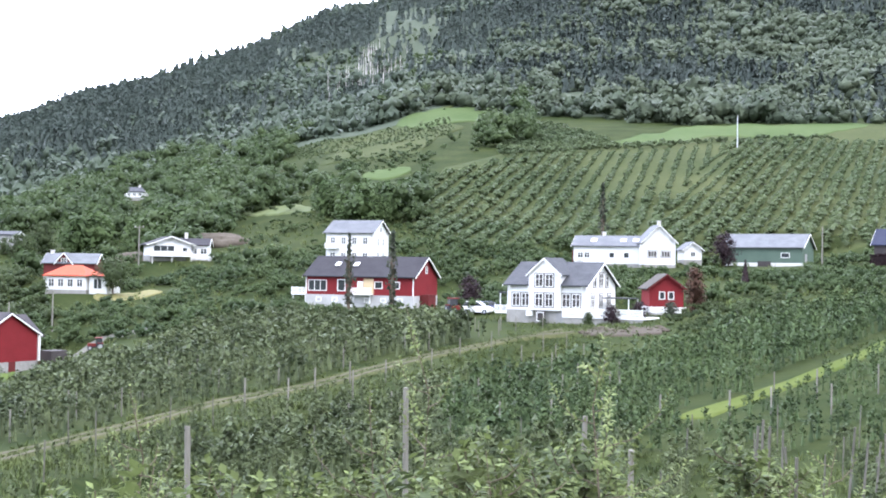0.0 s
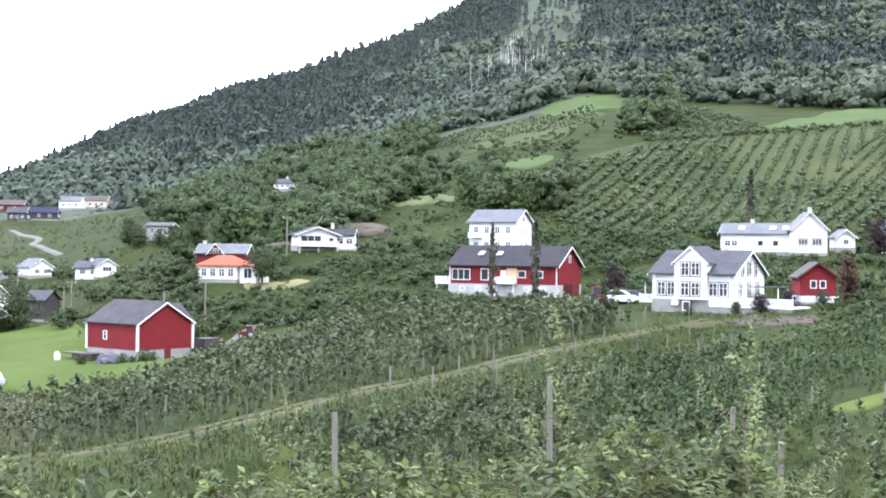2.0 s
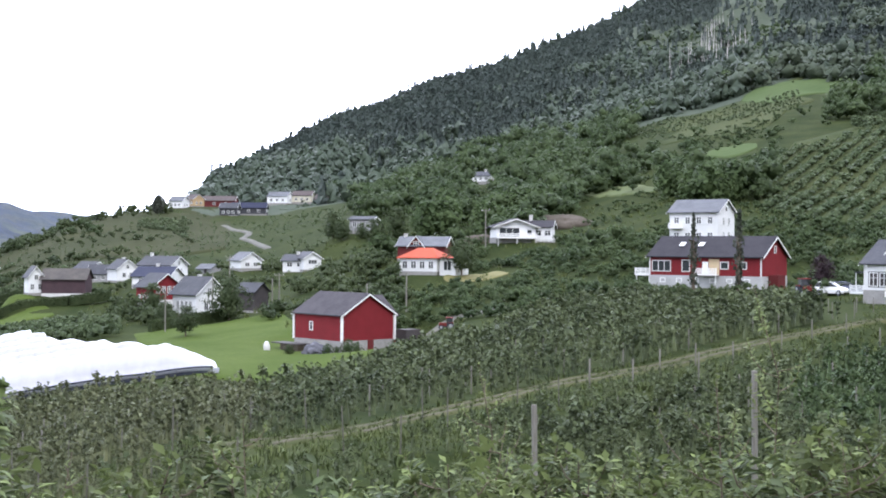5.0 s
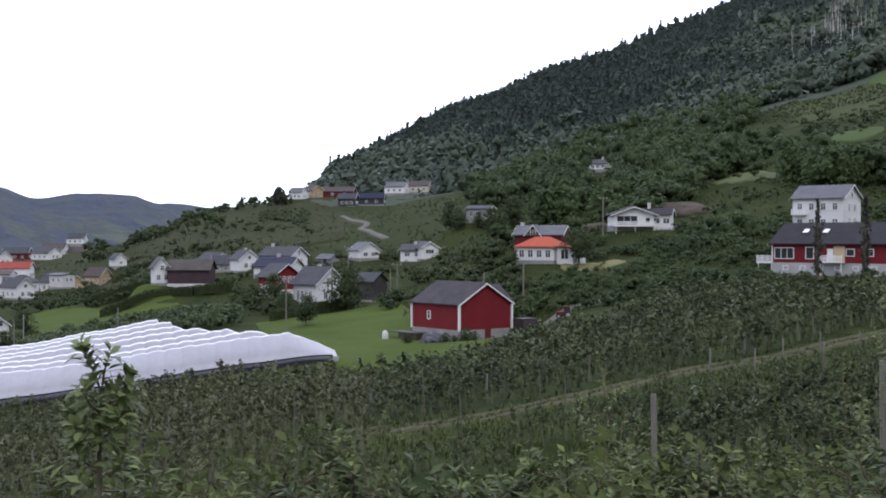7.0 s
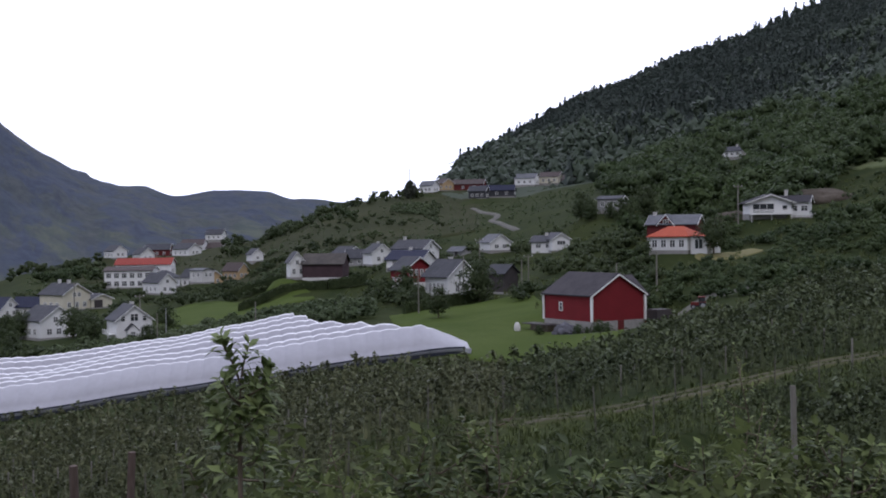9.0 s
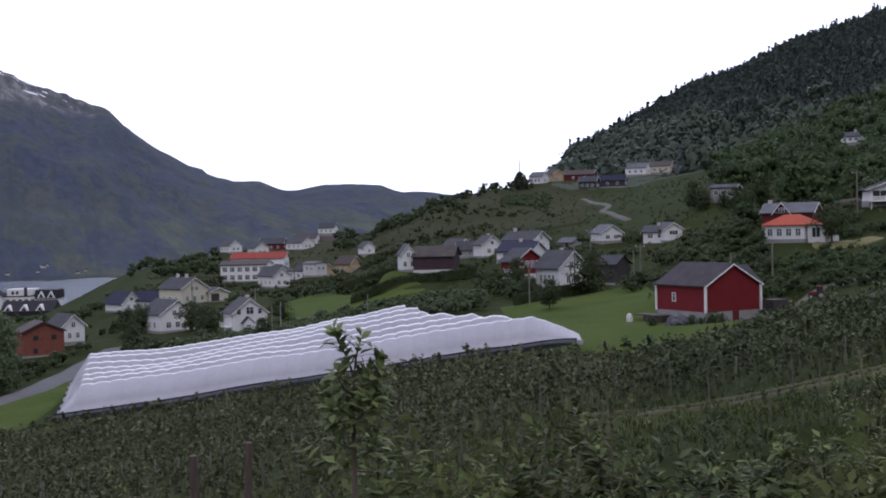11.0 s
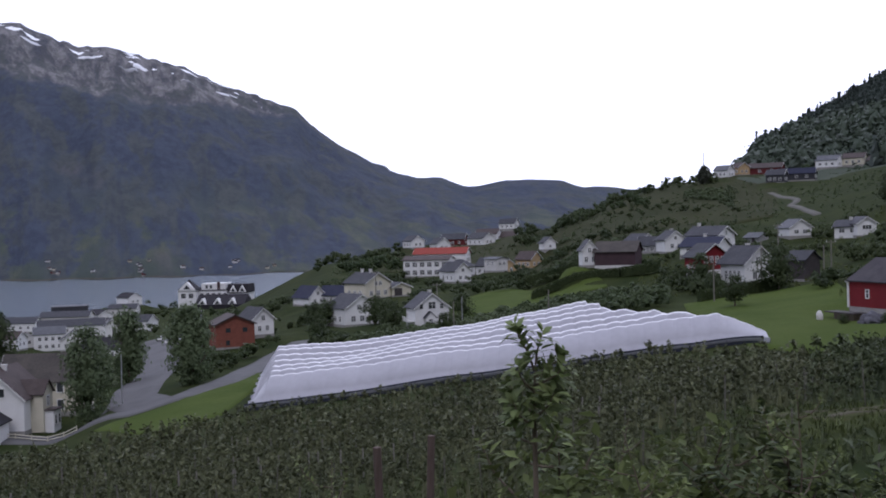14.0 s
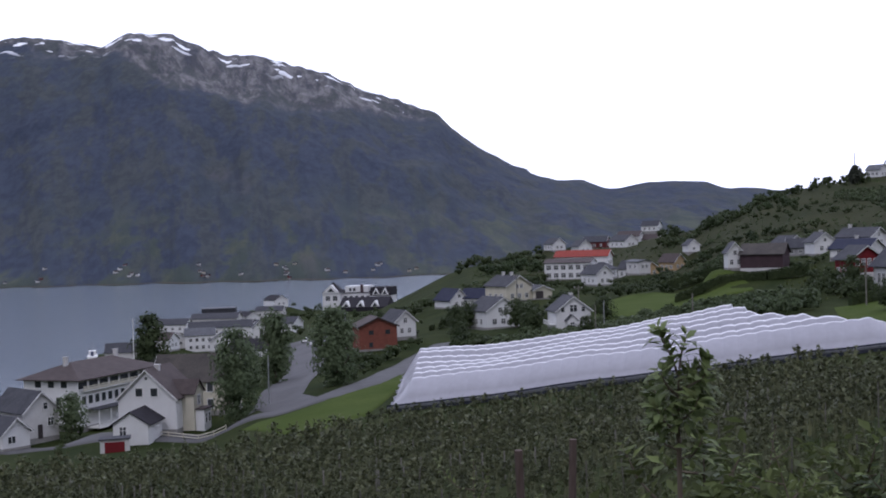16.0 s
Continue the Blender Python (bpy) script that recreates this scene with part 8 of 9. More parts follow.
def railing(parent, name, x0, y0, x1, y1, z, h, material, slats=5, posts=4):
    """A boarded railing between two points: posts and level boards."""
    top = new(name)
    top.parent = parent
    ln, a = math.hypot(x1 - x0, y1 - y0), math.degrees(math.atan2(y1 - y0, x1 - x0))
    top.matrix_local = pose(x0, y0, z, 0, 0, a)
    for k in range(slats):
        bm = bmesh.new()
        zz = h * (k + 0.55) / slats
        box(bm, 0, -0.02, zz - h / slats * 0.34, ln, 0.02, zz + h / slats * 0.34)
        part("board", bm, material, top)
    for k in range(posts):
        bm = bmesh.new()
        u = ln * k / (posts - 1)
        box(bm, u - 0.05, 0.022, -0.1, u + 0.05, 0.11, h + 0.06)
        part("post", bm, material, top)
    return top


def slab(parent, name, x0, y0, z0, x1, y1, z1, material, label=""):
    bm = bmesh.new()
    box(bm, x0, y0, z0, x1, y1, z1)
    return part(name, bm, material, parent, label)


def posts_under(parent, pts, z0, z1, r, material):
    for x, y in pts:
        bm = bmesh.new()
        tube(bm, [(x, y, z0), (x, y, z1)], [r, r], 6)
        part("support", bm, material, parent)


w = HOMES["white_house"]
slab(w, "porch_deck", -8.2, -3.0, 0.9, -5.6, 3.2, 1.1, M["white_trim"])
railing(w, "porch_rail", -8.2, -3.0, -5.6, -3.0, 1.1, 0.9, M["white_trim"])
slab(w, "porch_roof", -8.0, -2.4, 3.5, -5.55, 3.0, 3.65, M["slate"], "flat grey porch roof")
posts_under(w, [(-7.8, -2.2), (-7.8, 2.8)], 1.1, 3.5, 0.07, M["white_trim"])
slab(w, "terrace_deck", 5.7, -5.2, 0.7, 13.2, 0.5, 0.9, M["white_trim"])
railing(w, "terrace_rail", 2.6, -5.2, 13.2, -5.2, 0.9, 1.0, M["white_trim"], 5, 7)
slab(w, "terrace_deck", 2.6, -5.2, 0.7, 5.65, -4.75, 0.9, M["white_trim"])
slab(w, "terrace_wall", 2.6, -5.1, -1.2, 13.2, -4.9, 0.68, M["stone"])
slab(w, "awning", 6.2, -1.0, 3.1, 9.8, 2.4, 3.22, M["slate"])
posts_under(w, [(9.6, -0.8), (9.6, 2.2)], 0.9, 3.1, 0.06, M["white_trim"])
slab(w, "heat_pump", -2.6, -5.0, 0.75, -1.7, -4.66, 1.4, M["white_trim"], "white heat pump unit on the base wall")
slab(w, "cellar_door", 1.5, -4.72, -0.2, 2.9, -4.62, 1.4, M["grey_boards"], "pale grey cellar door")
for s in (-1, 1):
    slab(w, "eave_bracket", s * 5.0 - 0.1, -5.0, 4.3, s * 5.0 + 0.1, -4.63, 4.7, M["white_trim"])
slab(w, "flag_pole", 0.3, 2.4, 7.0, 0.4, 2.5, 9.2, M["dark_red"], "red-brown pole above the ridge")

w = HOMES["red_longhouse"]
slab(w, "balcony_floor", -0.9, -6.6, 1.75, 2.4, -5.42, 1.9, M["white_trim"])
railing(w, "balcony_rail", -0.9, -6.6, 2.4, -6.6, 1.9, 0.95, M["white_trim"])
slab(w, "balcony_panel", 0.75, -5.41, 1.9, 2.4, -5.36, 4.2, M["yellow_wood"], "bare yellow wood cladding behind the balcony")
posts_under(w, [(-0.8, -6.5), (2.3, -6.5)], -0.3, 1.75, 0.07, M["white_trim"])
slab(w, "deck_floor", -11.6, -4.8, 1.55, -8.95, 2.0, 1.75, M["white_trim"])
railing(w, "deck_rail", -11.6, -4.8, -8.95, -4.8, 1.75, 1.0, M["white_trim"])
posts_under(w, [(-11.4, -4.6), (-9.3, -4.6), (-11.4, 1.8)], -0.6, 1.55, 0.08, M["white_trim"])
for u in (-4.6, -1.5):
    s = slab(w, "roof_window", -0.4, -0.05, 0, 0.4, 0.05, 1.1, M["white_trim"], "pale roof window")
    s.matrix_local = pose(u, -3.2, 6.15, -61.5, 0, 0)
for u in (-8.8, 8.8):
    slab(w, "corner_board", u - 0.09, -5.42, 1.7, u + 0.09, -5.35, 4.5, M["white_trim"])
slab(w, "porch_box", 9.0, -2.8, -0.2, 10.4, 0.4, 1.9, M["dark_red"], "dark lean-to at the gable")

w = HOMES["orange_house"]
slab(w, "annexe", 4.0, -2.6, -1.5, 7.2, 3.0, 2.8, M["white"], "flat-roofed white annexe")
slab(w, "annexe_roof", 3.95, -2.9, 2.8, 7.5, 3.2, 2.95, M["slate"])
window(w, pose(5.6, -2.6, 0.8), 1.4, 1.6, 2, 1)
w = HOMES["three_storey"]
slab(w, "balcony_floor", -4.4, -5.0, 3.0, -1.9, -4.05, 3.15, M["white_trim"])
railing(w, "balcony_rail", -4.4, -5.0, -1.9, -5.0, 3.15, 0.85, M["white_trim"], 3)
w = HOMES["bungalow_gable"]
slab(w, "terrace_floor", 4.05, -4.2, 1.0, 5.6, 4.2, 1.2, M["white_trim"])
railing(w, "terrace_rail", 5.6, -4.2, 5.6, 4.2, 1.2, 0.9, M["white_trim"], 4)
posts_under(w, [(5.4, -4.0), (5.4, 0), (5.4, 4.0)], -0.8, 1.0, 0.08, M["white_trim"])
w = HOMES["bungalow_wing"]
railing(w, "terrace_rail", -2.0, -4.6, 5.2, -4.6, 0.1, 1.1, M["white_trim"], 4, 5)
w = HOMES["red_barn"]
for x, y in ((-5.33, -4.63), (5.33, -4.63), (5.33, 4.63)):
    slab(w, "corner_board", x - 0.14, y - 0.14, 1.5, x + 0.14, y + 0.14, 4.9, M["white_trim"], "white corner board")
slab(w, "lean_to", 5.4, 4.75, -0.3, 7.6, 7.4, 2.9, M["dark_wood"], "dark lean-to shed behind the barn")
slab(w, "stone_ramp", -5.6, -6.8, -1.6, -1.5, -4.75, 0.8, M["rock"], "dark stone platform before the barn")
slab(w, "ramp_deck", -7.6, -6.9, 0.81, -1.4, -4.76, 0.95, M["dark_wood"])
bm = bmesh.new()
prism(bm, [(-4.6, 0.0), (2.2, 0.0), (2.2, 4.7), (-1.2, 7.2), (-4.6, 4.7)], "y", 0.6, 7.6)
ell = part("rear_wing", bm, M["red"], w, "red rear wing under its own gable roof")
for e in (-1, 1):
    bm = bmesh.new()
    prism(bm, [(-1.2 + e * 3.8, 4.43), (-1.2 + e * 3.8, 4.6), (-1.2, 7.4), (-1.2, 7.23)], "y", 0.5, 7.9)
    part("gable_roof", bm, M["dark_slate"], ell)
w = HOMES["red_cottage"]
railing(w, "terrace_rail", 3.9, -2.2, 3.9, 2.4, 0.2, 0.8, M["white_trim"], 3)
w = HOMES["gable_house"]
bm = bmesh.new()
prism(bm, [(-1.7, -0.5), (0.3, -0.5), (0.3, 2.6), (-0.7, 3.6), (-1.7, 2.6)], "x", 3.52, 5.0)
porch = part("porch", bm, M["white"], w, "gabled entrance porch")
for e in (-1, 1):
    bm = bmesh.new()
    prism(bm, [(-0.7 + e * 1.25, 2.37), (-0.7 + e * 1.25, 2.5), (-0.7, 3.76), (-0.7, 3.63)], "x", 3.5, 5.2)
    part("porch_roof", bm, M["slate"], porch)
window(porch, pose(5.0, -0.7, 1.0, 0, 0, 90), 0.8, 1.2)
slab(w, "balcony_floor", -2.0, -4.8, 1.6, 2.4, -3.55, 1.75, M["white_trim"])
railing(w, "balcony_rail", -2.0, -4.8, 2.4, -4.8, 1.75, 0.8, M["white_trim"], 3)
w = HOMES["red_gabled"]
slab(w, "deck_floor", -6.0, -4.6, 0.9, -0.5, -3.7, 1.05, M["grey_boards"])
railing(w, "deck_rail", -6.0, -4.6, -0.5, -4.6, 0.0, 1.0, M["plaster"], 3)
w = HOMES["inn"]
slab(w, "veranda_roof", -9.0, -8.2, 3.5, 10.5, -5.72, 3.7, M["slate"], "grey veranda roof along the front")
slab(w, "veranda_floor", -9.0, -8.2, 0.4, 10.5, -5.72, 0.6, M["white_trim"])
railing(w, "veranda_rail", -9.0, -8.1, 10.5, -8.1, 0.6, 0.8, M["white_trim"], 3, 8)
posts_under(w, [(-8.8 + 3.2 * k, -8.0) for k in range(7)], 0.6, 3.5, 0.09, M["white_trim"])
slab(w, "balcony_floor", -10.5, -6.4, 6.7, 11.0, -5.72, 6.85, M["white_trim"])
railing(w, "balcony_rail", -10.5, -6.4, 11.0, -6.4, 6.85, 0.8, M["cream"], 3, 9)
w = HOMES["hotel"]
bm = bmesh.new()
box(bm, -24.0, -12.0, -2, -12.0, -0.5, 11.0)
tower = part("corner_tower", bm, M["white"], w, "white corner tower with pointed roof")
bm = bmesh.new()
ap = bm.verts.new((-18.0, -6.2, 18.0))
ring = [bm.verts.new(p) for p in ((-24.6, -12.6, 11.0), (-11.4, -12.6, 11.0), (-11.4, 0.1, 11.0), (-24.6, 0.1, 11.0))]
bm.faces.new(ring[::-1])
for k in range(4):
    bm.faces.new((ring[k], ring[(k + 1) % 4], ap))
part("tower_roof", bm, M["dark_roof"], tower)
for k in range(2):
    window(tower, pose(-18 + (k - 0.5) * 5, -12.0, 6.0), 3.0, 3.0, 3, 2)
bm = bmesh.new()
prism(bm, [(-30, -1), (-8.2, -1), (-8.2, 2.5), (-19, 8.5), (-30, 2.5)], "x", -8.0, 24.0)
low = part("low_wing", bm, M["dark_roof"], w, "low wing under a wide dark roof")
for k in range(3):
    bm = bmesh.new()
    u = -3.0 + 9.5 * k
    prism(bm, [(u - 3, 2.6), (u + 3, 2.6), (u, 6.6)], "y", -29.4, -23.5)
    dm = part("dormer", bm, M["white_trim"], low)
    bm = bmesh.new()
    prism(bm, [(u - 1.6, 3.0), (u + 1.6, 3.0), (u, 5.2)], "y", -29.5, -29.35)
    part("dormer_pane", bm, M["glass"], dm)
bm = bmesh.new()
box(bm, -10.0, -7.0, 10.55, 6.0, 6.0, 15.0)
upper = part("upper_storey", bm, M["white"], w)
for u in (-6.5, -3.8):
    window(upper, pose(u, -7.0, 11.8), 1.6, 2.0, 1, 1)
slab(w, "stair_shaft", 0.5, -7.6, 10.6, 2.3, -7.02, 16.0, M["brown"], "dark brown stair shaft")
bm = bmesh.new()
box(bm, 8.5, -11.0, -2, 21.5, 5.0, 8.8)
wing = part("end_wing", bm, M["white"], w, "white end wing under a dark mansard roof")
for k in range(3):
    window(wing, pose(11.0 + 4 * k, -11.0, 5.2), 1.6, 1.8, 1, 1)
bm = bmesh.new()
prism(bm, [(-11.6, 8.8), (5.6, 8.8), (3.6, 14.2), (-9.6, 14.2)], "x", 8.0, 22.0)
part("mansard_roof", bm, M["dark_roof"], wing)
for u in (12.0, 18.0):
    bm = bmesh.new()
    prism(bm, [(u - 2.6, 9.2), (u + 2.6, 9.2), (u, 13.6)], "y", -11.9, -9.4)
    part("mansard_dormer", bm, M["white_trim"], wing)
    bm = bmesh.new()
    prism(bm, [(u - 1.5, 9.6), (u + 1.5, 9.6), (u, 12.2)], "y", -12.0, -11.85)
    part("dormer_pane", bm, M["glass"], wing)
bm = bmesh.new()
prism(bm, [(-23.8, 11.02), (-12.2, 11.02), (-18.0, 16.4)], "y", -12.8, -7.0)
part("glazed_gable", bm, M["white_trim"], tower, "white glazed gable on the tower")
bm = bmesh.new()
prism(bm, [(-20.4, 11.8), (-15.6, 11.8), (-18.0, 14.4)], "y", -12.9, -12.75)
part("gable_pane", bm, M["glass"], tower)
w = HOMES["street_house"]
bm = bmesh.new()
prism(bm, [(-1.9, 0.0), (1.9, 0.0), (1.9, 5.6), (0, 7.2), (-1.9, 5.6)], "y", 3.6, 6.2)
cross = part("cross_wing", bm, M["cream"], w, "cream cross wing under a brown gable roof")
for e in (-1, 1):
    bm = bmesh.new()
    prism(bm, [(e * 2.3, 5.27), (e * 2.3, 5.42), (0, 7.37), (0, 7.22)], "y", 2.2, 6.5)
    part("gable_roof", bm, M["brown_roof"], cross)
window(cross, pose(0, 6.2, 3.6, 0, 0, 180), 1.0, 1.4, 2, 2)
bm = bmesh.new()
box(bm, -1.4, 6.21, -0.8, 1.4, 7.5, 3.0)
bay = part("bay", bm, M["white"], w, "low white bay with windows")
slab_roof = bmesh.new()
box(slab_roof, -1.6, 6.21, 3.0, 1.6, 7.7, 3.18)
part("bay_roof", slab_roof, M["brown_roof"], bay)
for u in (-0.7, 0.7):
    window(bay, pose(u, 7.5, 1.0, 0, 0, 180), 0.8, 1.3, 1, 2)

# --- garage and red-doored booth by the street
bm = bmesh.new()
prism(bm, [(-2.5, -1.5), (2.5, -1.5), (2.5, 2.6), (0, 4.2), (-2.5, 2.6)], "x", -3.0, 3.0)
gar = tagged(new("garage"), "small white gabled garage beside the street house", "garage")
gar.matrix_world = pose(-157.2, 85.2, gz(-157.2, 85.2) + 0.2, 0, 0, -48)
part("wall", bm, M["white"], gar)
for e in (-1, 1):
    bm = bmesh.new()
    prism(bm, [(e * 2.9, 2.36), (e * 2.9, 2.52), (0, 4.38), (0, 4.22)], "x", -3.3, 3.3)
    part("roof_slope", bm, M["dark_roof"], gar)
window(gar, pose(3.0, -1.1, 1.0, 0, 0, 90), 0.9, 1.2)
booth = tagged(new("store_booth"), "low concrete booth with a red double door", "shed")
booth.matrix_world = pose(-152.6, 79.2, gz(-152.6, 79.2) - 0.1, 0, 0, 240)
slab(booth, "wall", -1.9, -1.2, -0.8, 1.9, 1.2, 1.9, M["plaster"])
slab(booth, "door", -1.3, 1.2, 0.1, 1.3, 1.27, 1.6, M["red"], "red double door")
slab(booth, "roof", -2.1, -1.4, 1.9, 2.1, 1.4, 2.05, M["slate"])


# ---------------------------------------------------------------- vehicles


def loft(bm, sections):
    """A body through closed cross-sections (lists of y, z) at stations along x."""
    rings = [[bm.verts.new((x, y, z)) for y, z in ring] for x, ring in sections]
    n = len(rings[0])
    for a, b in zip(rings, rings[1:]):
        for k in range(n):
            bm.faces.new((a[k], a[(k + 1) % n], b[(k + 1) % n], b[k]))
    bm.faces.new(rings[0][::-1])
    bm.faces.new(rings[-1])
    bmesh.ops.recalc_face_normals(bm, faces=bm.faces[:])


def wheel(parent, x, y, r, width):
    bm = bmesh.new()
    bmesh.ops.create_cone(bm, cap_ends=True, segments=20, radius1=r, radius2=r, depth=width)
    bmesh.ops.bevel(bm, geom=[e for e in bm.edges if abs(e.verts[0].co.z - e.verts[1].co.z) < 1e-5], offset=0.04, segments=2, affect="EDGES")
    t = part("tyre", bm, M["net"], parent)
    t.matrix_local = pose(x, y, r, 90)
    bm = bmesh.new()
    bmesh.ops.create_cone(bm, cap_ends=True, segments=16, radius1=r * 0.6, radius2=r * 0.55, depth=width + 0.03)
    rim = part("rim", bm, M["metal"], t)


def car(x, y, yaw, paint, label, tall=1.0):
    top = tagged(new("car"), label, "car")
    bm = bmesh.new()

    def ring(wd, z0, z1):
        return [(-wd, z0), (wd, z0), (wd + 0.03, (z0 + z1) / 2), (wd - 0.06, z1), (-wd + 0.06, z1), (-wd - 0.03, (z0 + z1) / 2)]
    loft(bm, [(-2.2, ring(0.72, 0.4, 0.75)), (-2.05, ring(0.84, 0.3, 0.92)), (-0.9, ring(0.88, 0.25, 0.98)), (1.2, ring(0.88, 0.25, 0.96)), (2.0, ring(0.82, 0.3, 0.8)), (2.2, ring(0.7, 0.4, 0.62))])
    part("body", bm, paint, top)
    bm = bmesh.new()
    loft(bm, [(-2.0, ring(0.74, 0.9, 1.0)), (-1.6, ring(0.72, 0.9, 1.42)), (0.2, ring(0.72, 0.9, 1.45)), (1.15, ring(0.76, 0.9, 0.98))])
    part("windows", bm, M["glass"], top)
    slab(top, "roof", -1.55, -0.62, 1.42, 0.2, 0.62, 1.5, paint)
    for wx in (-1.35, 1.35):
        for wy in (-0.82, 0.82):
            wheel(top, wx, wy, 0.32, 0.22)
    for wy in (-0.6, 0.6):
        slab(top, "headlight", 2.06, wy - 0.16, 0.58, 2.19, wy + 0.16, 0.7, M["white_trim"])
    top.matrix_world = pose(x, y, gz(x, y) + 0.02, 0, 0, yaw) @ Matrix.Diagonal((1, 1, tall, 1))


M["silver"] = mat("silver_paint", (0.55, 0.56, 0.58), (0.5, 0.51, 0.53), scale=1, fine=5, rough=0.3, bump=0, metal=0.3, spec=0.5)
M["blue_paint"] = mat("blue_paint", (0.05, 0.06, 0.12), (0.04, 0.05, 0.1), scale=1, fine=5, rough=0.3, bump=0, spec=0.5)
M["tractor_red"] = mat("tractor_red", (0.17, 0.03, 0.025), (0.12, 0.028, 0.024), scale=2, fine=9, rough=0.5, bump=0.02)
M["rubber"] = mat("rubber", (0.03, 0.03, 0.03), (0.05, 0.05, 0.05), scale=3, fine=20, rough=0.9, bump=0.1)
car(5.0, 174.4, -24, M["white_trim"], "parked white estate car in the farmyard", 1.22)
car(6.9, 176.6, 12, M["blue_paint"], "parked dark blue car in the farmyard")
for k, (a, r) in enumerate(((53.0, 330), (53.3, 345), (52.8, 352), (54.6, 392), (53.9, 398))):
    x, y = polar(np.array([a]), np.array([r]))[0]
    car(float(x), float(y), 60 + 20 * k, (M["silver"], M["white_trim"], M["blue_paint"])[k % 3], "car parked by the village street")


def tractor(x, y, yaw, label, size=1.0):
    top = tagged(new("tractor"), label, "tractor")
    slab(top, "bonnet", 0.2, -0.35, 0.7, 1.7, 0.35, 1.3, M["tractor_red"])
    slab(top, "chassis", -0.9, -0.3, 0.45, 1.6, 0.3, 0.69, M["net"])
    slab(top, "cab", -0.9, -0.6, 0.95, 0.19, 0.6, 2.2, M["glass"])
    slab(top, "cab_roof", -1.0, -0.7, 2.2, 0.35, 0.7, 2.36, M["tractor_red"])
    slab(top, "mudguard", -1.1, -0.95, 1.25, 0.0, -0.62, 1.4, M["tractor_red"])
    slab(top, "mudguard", -1.1, 0.62, 1.25, 0.0, 0.95, 1.4, M["tractor_red"])
    for wy in (-0.8, 0.8):
        wheel(top, -0.5, wy, 0.68, 0.36)
        wheel(top, 1.3, wy * 0.85, 0.42, 0.24)
    top.matrix_world = pose(x, y, gz(x, y), 0, 0, yaw) @ Matrix.Diagonal((size, size, size, 1))


tractor(1.6, 175.4, -70, "red tractor with cab in the farmyard")
tractor(-46.2, 165.5, 200, "small red tractor parked by the barn track", 0.72)


def boat(x, y, yaw):
    """A white passenger ferry with a stepped deckhouse, mast and funnel."""
    top = tagged(new("ferry_boat"), "white ferry boat with dark windows at the quay", "boat")
    bm = bmesh.new()

    def ring(wd, z0, z1):
        return [(-wd * 0.6, z0), (wd * 0.6, z0), (wd, z1), (-wd, z1)]
    loft(bm, [(-12, ring(3.0, -0.6, 1.8)), (0, ring(3.4, -0.8, 2.0)), (8, ring(2.6, -0.7, 2.5)), (12.5, ring(0.25, -0.2, 3.2))])
    part("hull", bm, M["white_trim"], top)
    slab(top, "deckhouse", -9, -2.4, 1.95, 4.5, 2.4, 4.4, M["white_trim"])
    slab(top, "window_band", -8.6, -2.45, 3.0, 4.2, 2.45, 3.8, M["glass"])
    slab(top, "wheelhouse", -1.5, -1.8, 4.4, 3.6, 1.8, 6.6, M["white_trim"])
    slab(top, "bridge_windows", -1.2, -1.85, 5.3, 3.66, 1.85, 6.2, M["glass"])
    slab(top, "funnel", -5.5, -0.7, 4.4, -3.8, 0.7, 6.6, M["blue_paint"])
    bm = bmesh.new()
    tube(bm, [(0.5, 0, 6.6), (0.2, 0, 10.5)], [0.12, 0.06], 6)
    part("mast", bm, M["metal"], top)
    top.matrix_world = pose(x, y, 0, 0, 0, yaw)


boat(*(float(v) for v in polar(np.array([63.4]), np.array([640.0]))[0]), 152)


# ---------------------------------------------------------------- poles, masts, fences
def pole(x, y, h, r, label, material=None, arms=0, category="utility pole", name="utility_pole"):
    top = tagged(new(name), label, category)
    bm = bmesh.new()
    tube(bm, [(0, 0, -0.4), (0, 0, h * 0.5), (0.03, 0.02, h)], [r * 1.15, r, r * 0.75], 8)
    part("shaft", bm, material or M["post"], top)
    for k in range(arms):
        slab(top, "crossarm", -0.9, -0.06, h - 0.5 - 0.7 * k, 0.9, 0.06, h - 0.36 - 0.7 * k, material or M["post"])
        for s in (-0.8, 0.8):
            slab(top, "insulator", s - 0.05, -0.05, h - 0.35 - 0.7 * k, s + 0.05, 0.05, h - 0.15 - 0.7 * k, M["white_trim"])
    top.matrix_world = pose(x, y, gz(x, y), 0, 0, 30)


pole(-61.1, 247.6, 9.0, 0.14, "tall wooden utility pole on the slope", arms=1)
pole(-57.2, 181.2, 6.0, 0.12, "grey wooden pole among the bushes")
pole(-62.5, 178.0, 5.5, 0.11, "grey wooden pole among the bushes")
pole(69.0, 224.7, 7.5, 0.13, "wooden pole by the green barn")
pole(99.3, 418.4, 12.0, 0.2, "tall pale mast in the hillside orchard", M["metal"], category="mast", name="mast")
pole(-103.5, 208.5, 8.5, 0.13, "wooden pole beside the white villa")
pole(-101.0, 186.0, 7.0, 0.11, "wooden pole at the lawn edge")
pole(-90.0, 205.0, 6.0, 0.12, "weathered leaning pole by the dark shed")
pole(-96.0, 222.0, 6.5, 0.12, "wooden pole by the dark shed", arms=1)
pole(-120.0, 250.0, 9.0, 0.14, "wooden utility pole between village houses", arms=1)
pole(-168.0, 192.0, 9.0, 0.14, "wooden utility pole by the gabled house", arms=1)
pole(-158.0, 188.0, 6.5, 0.1, "slim lamp pole by the gabled house", M["metal"], category="lamp post", name="lamp_post")
pole(-150.0, 176.0, 6.5, 0.12, "wooden pole behind the covers")
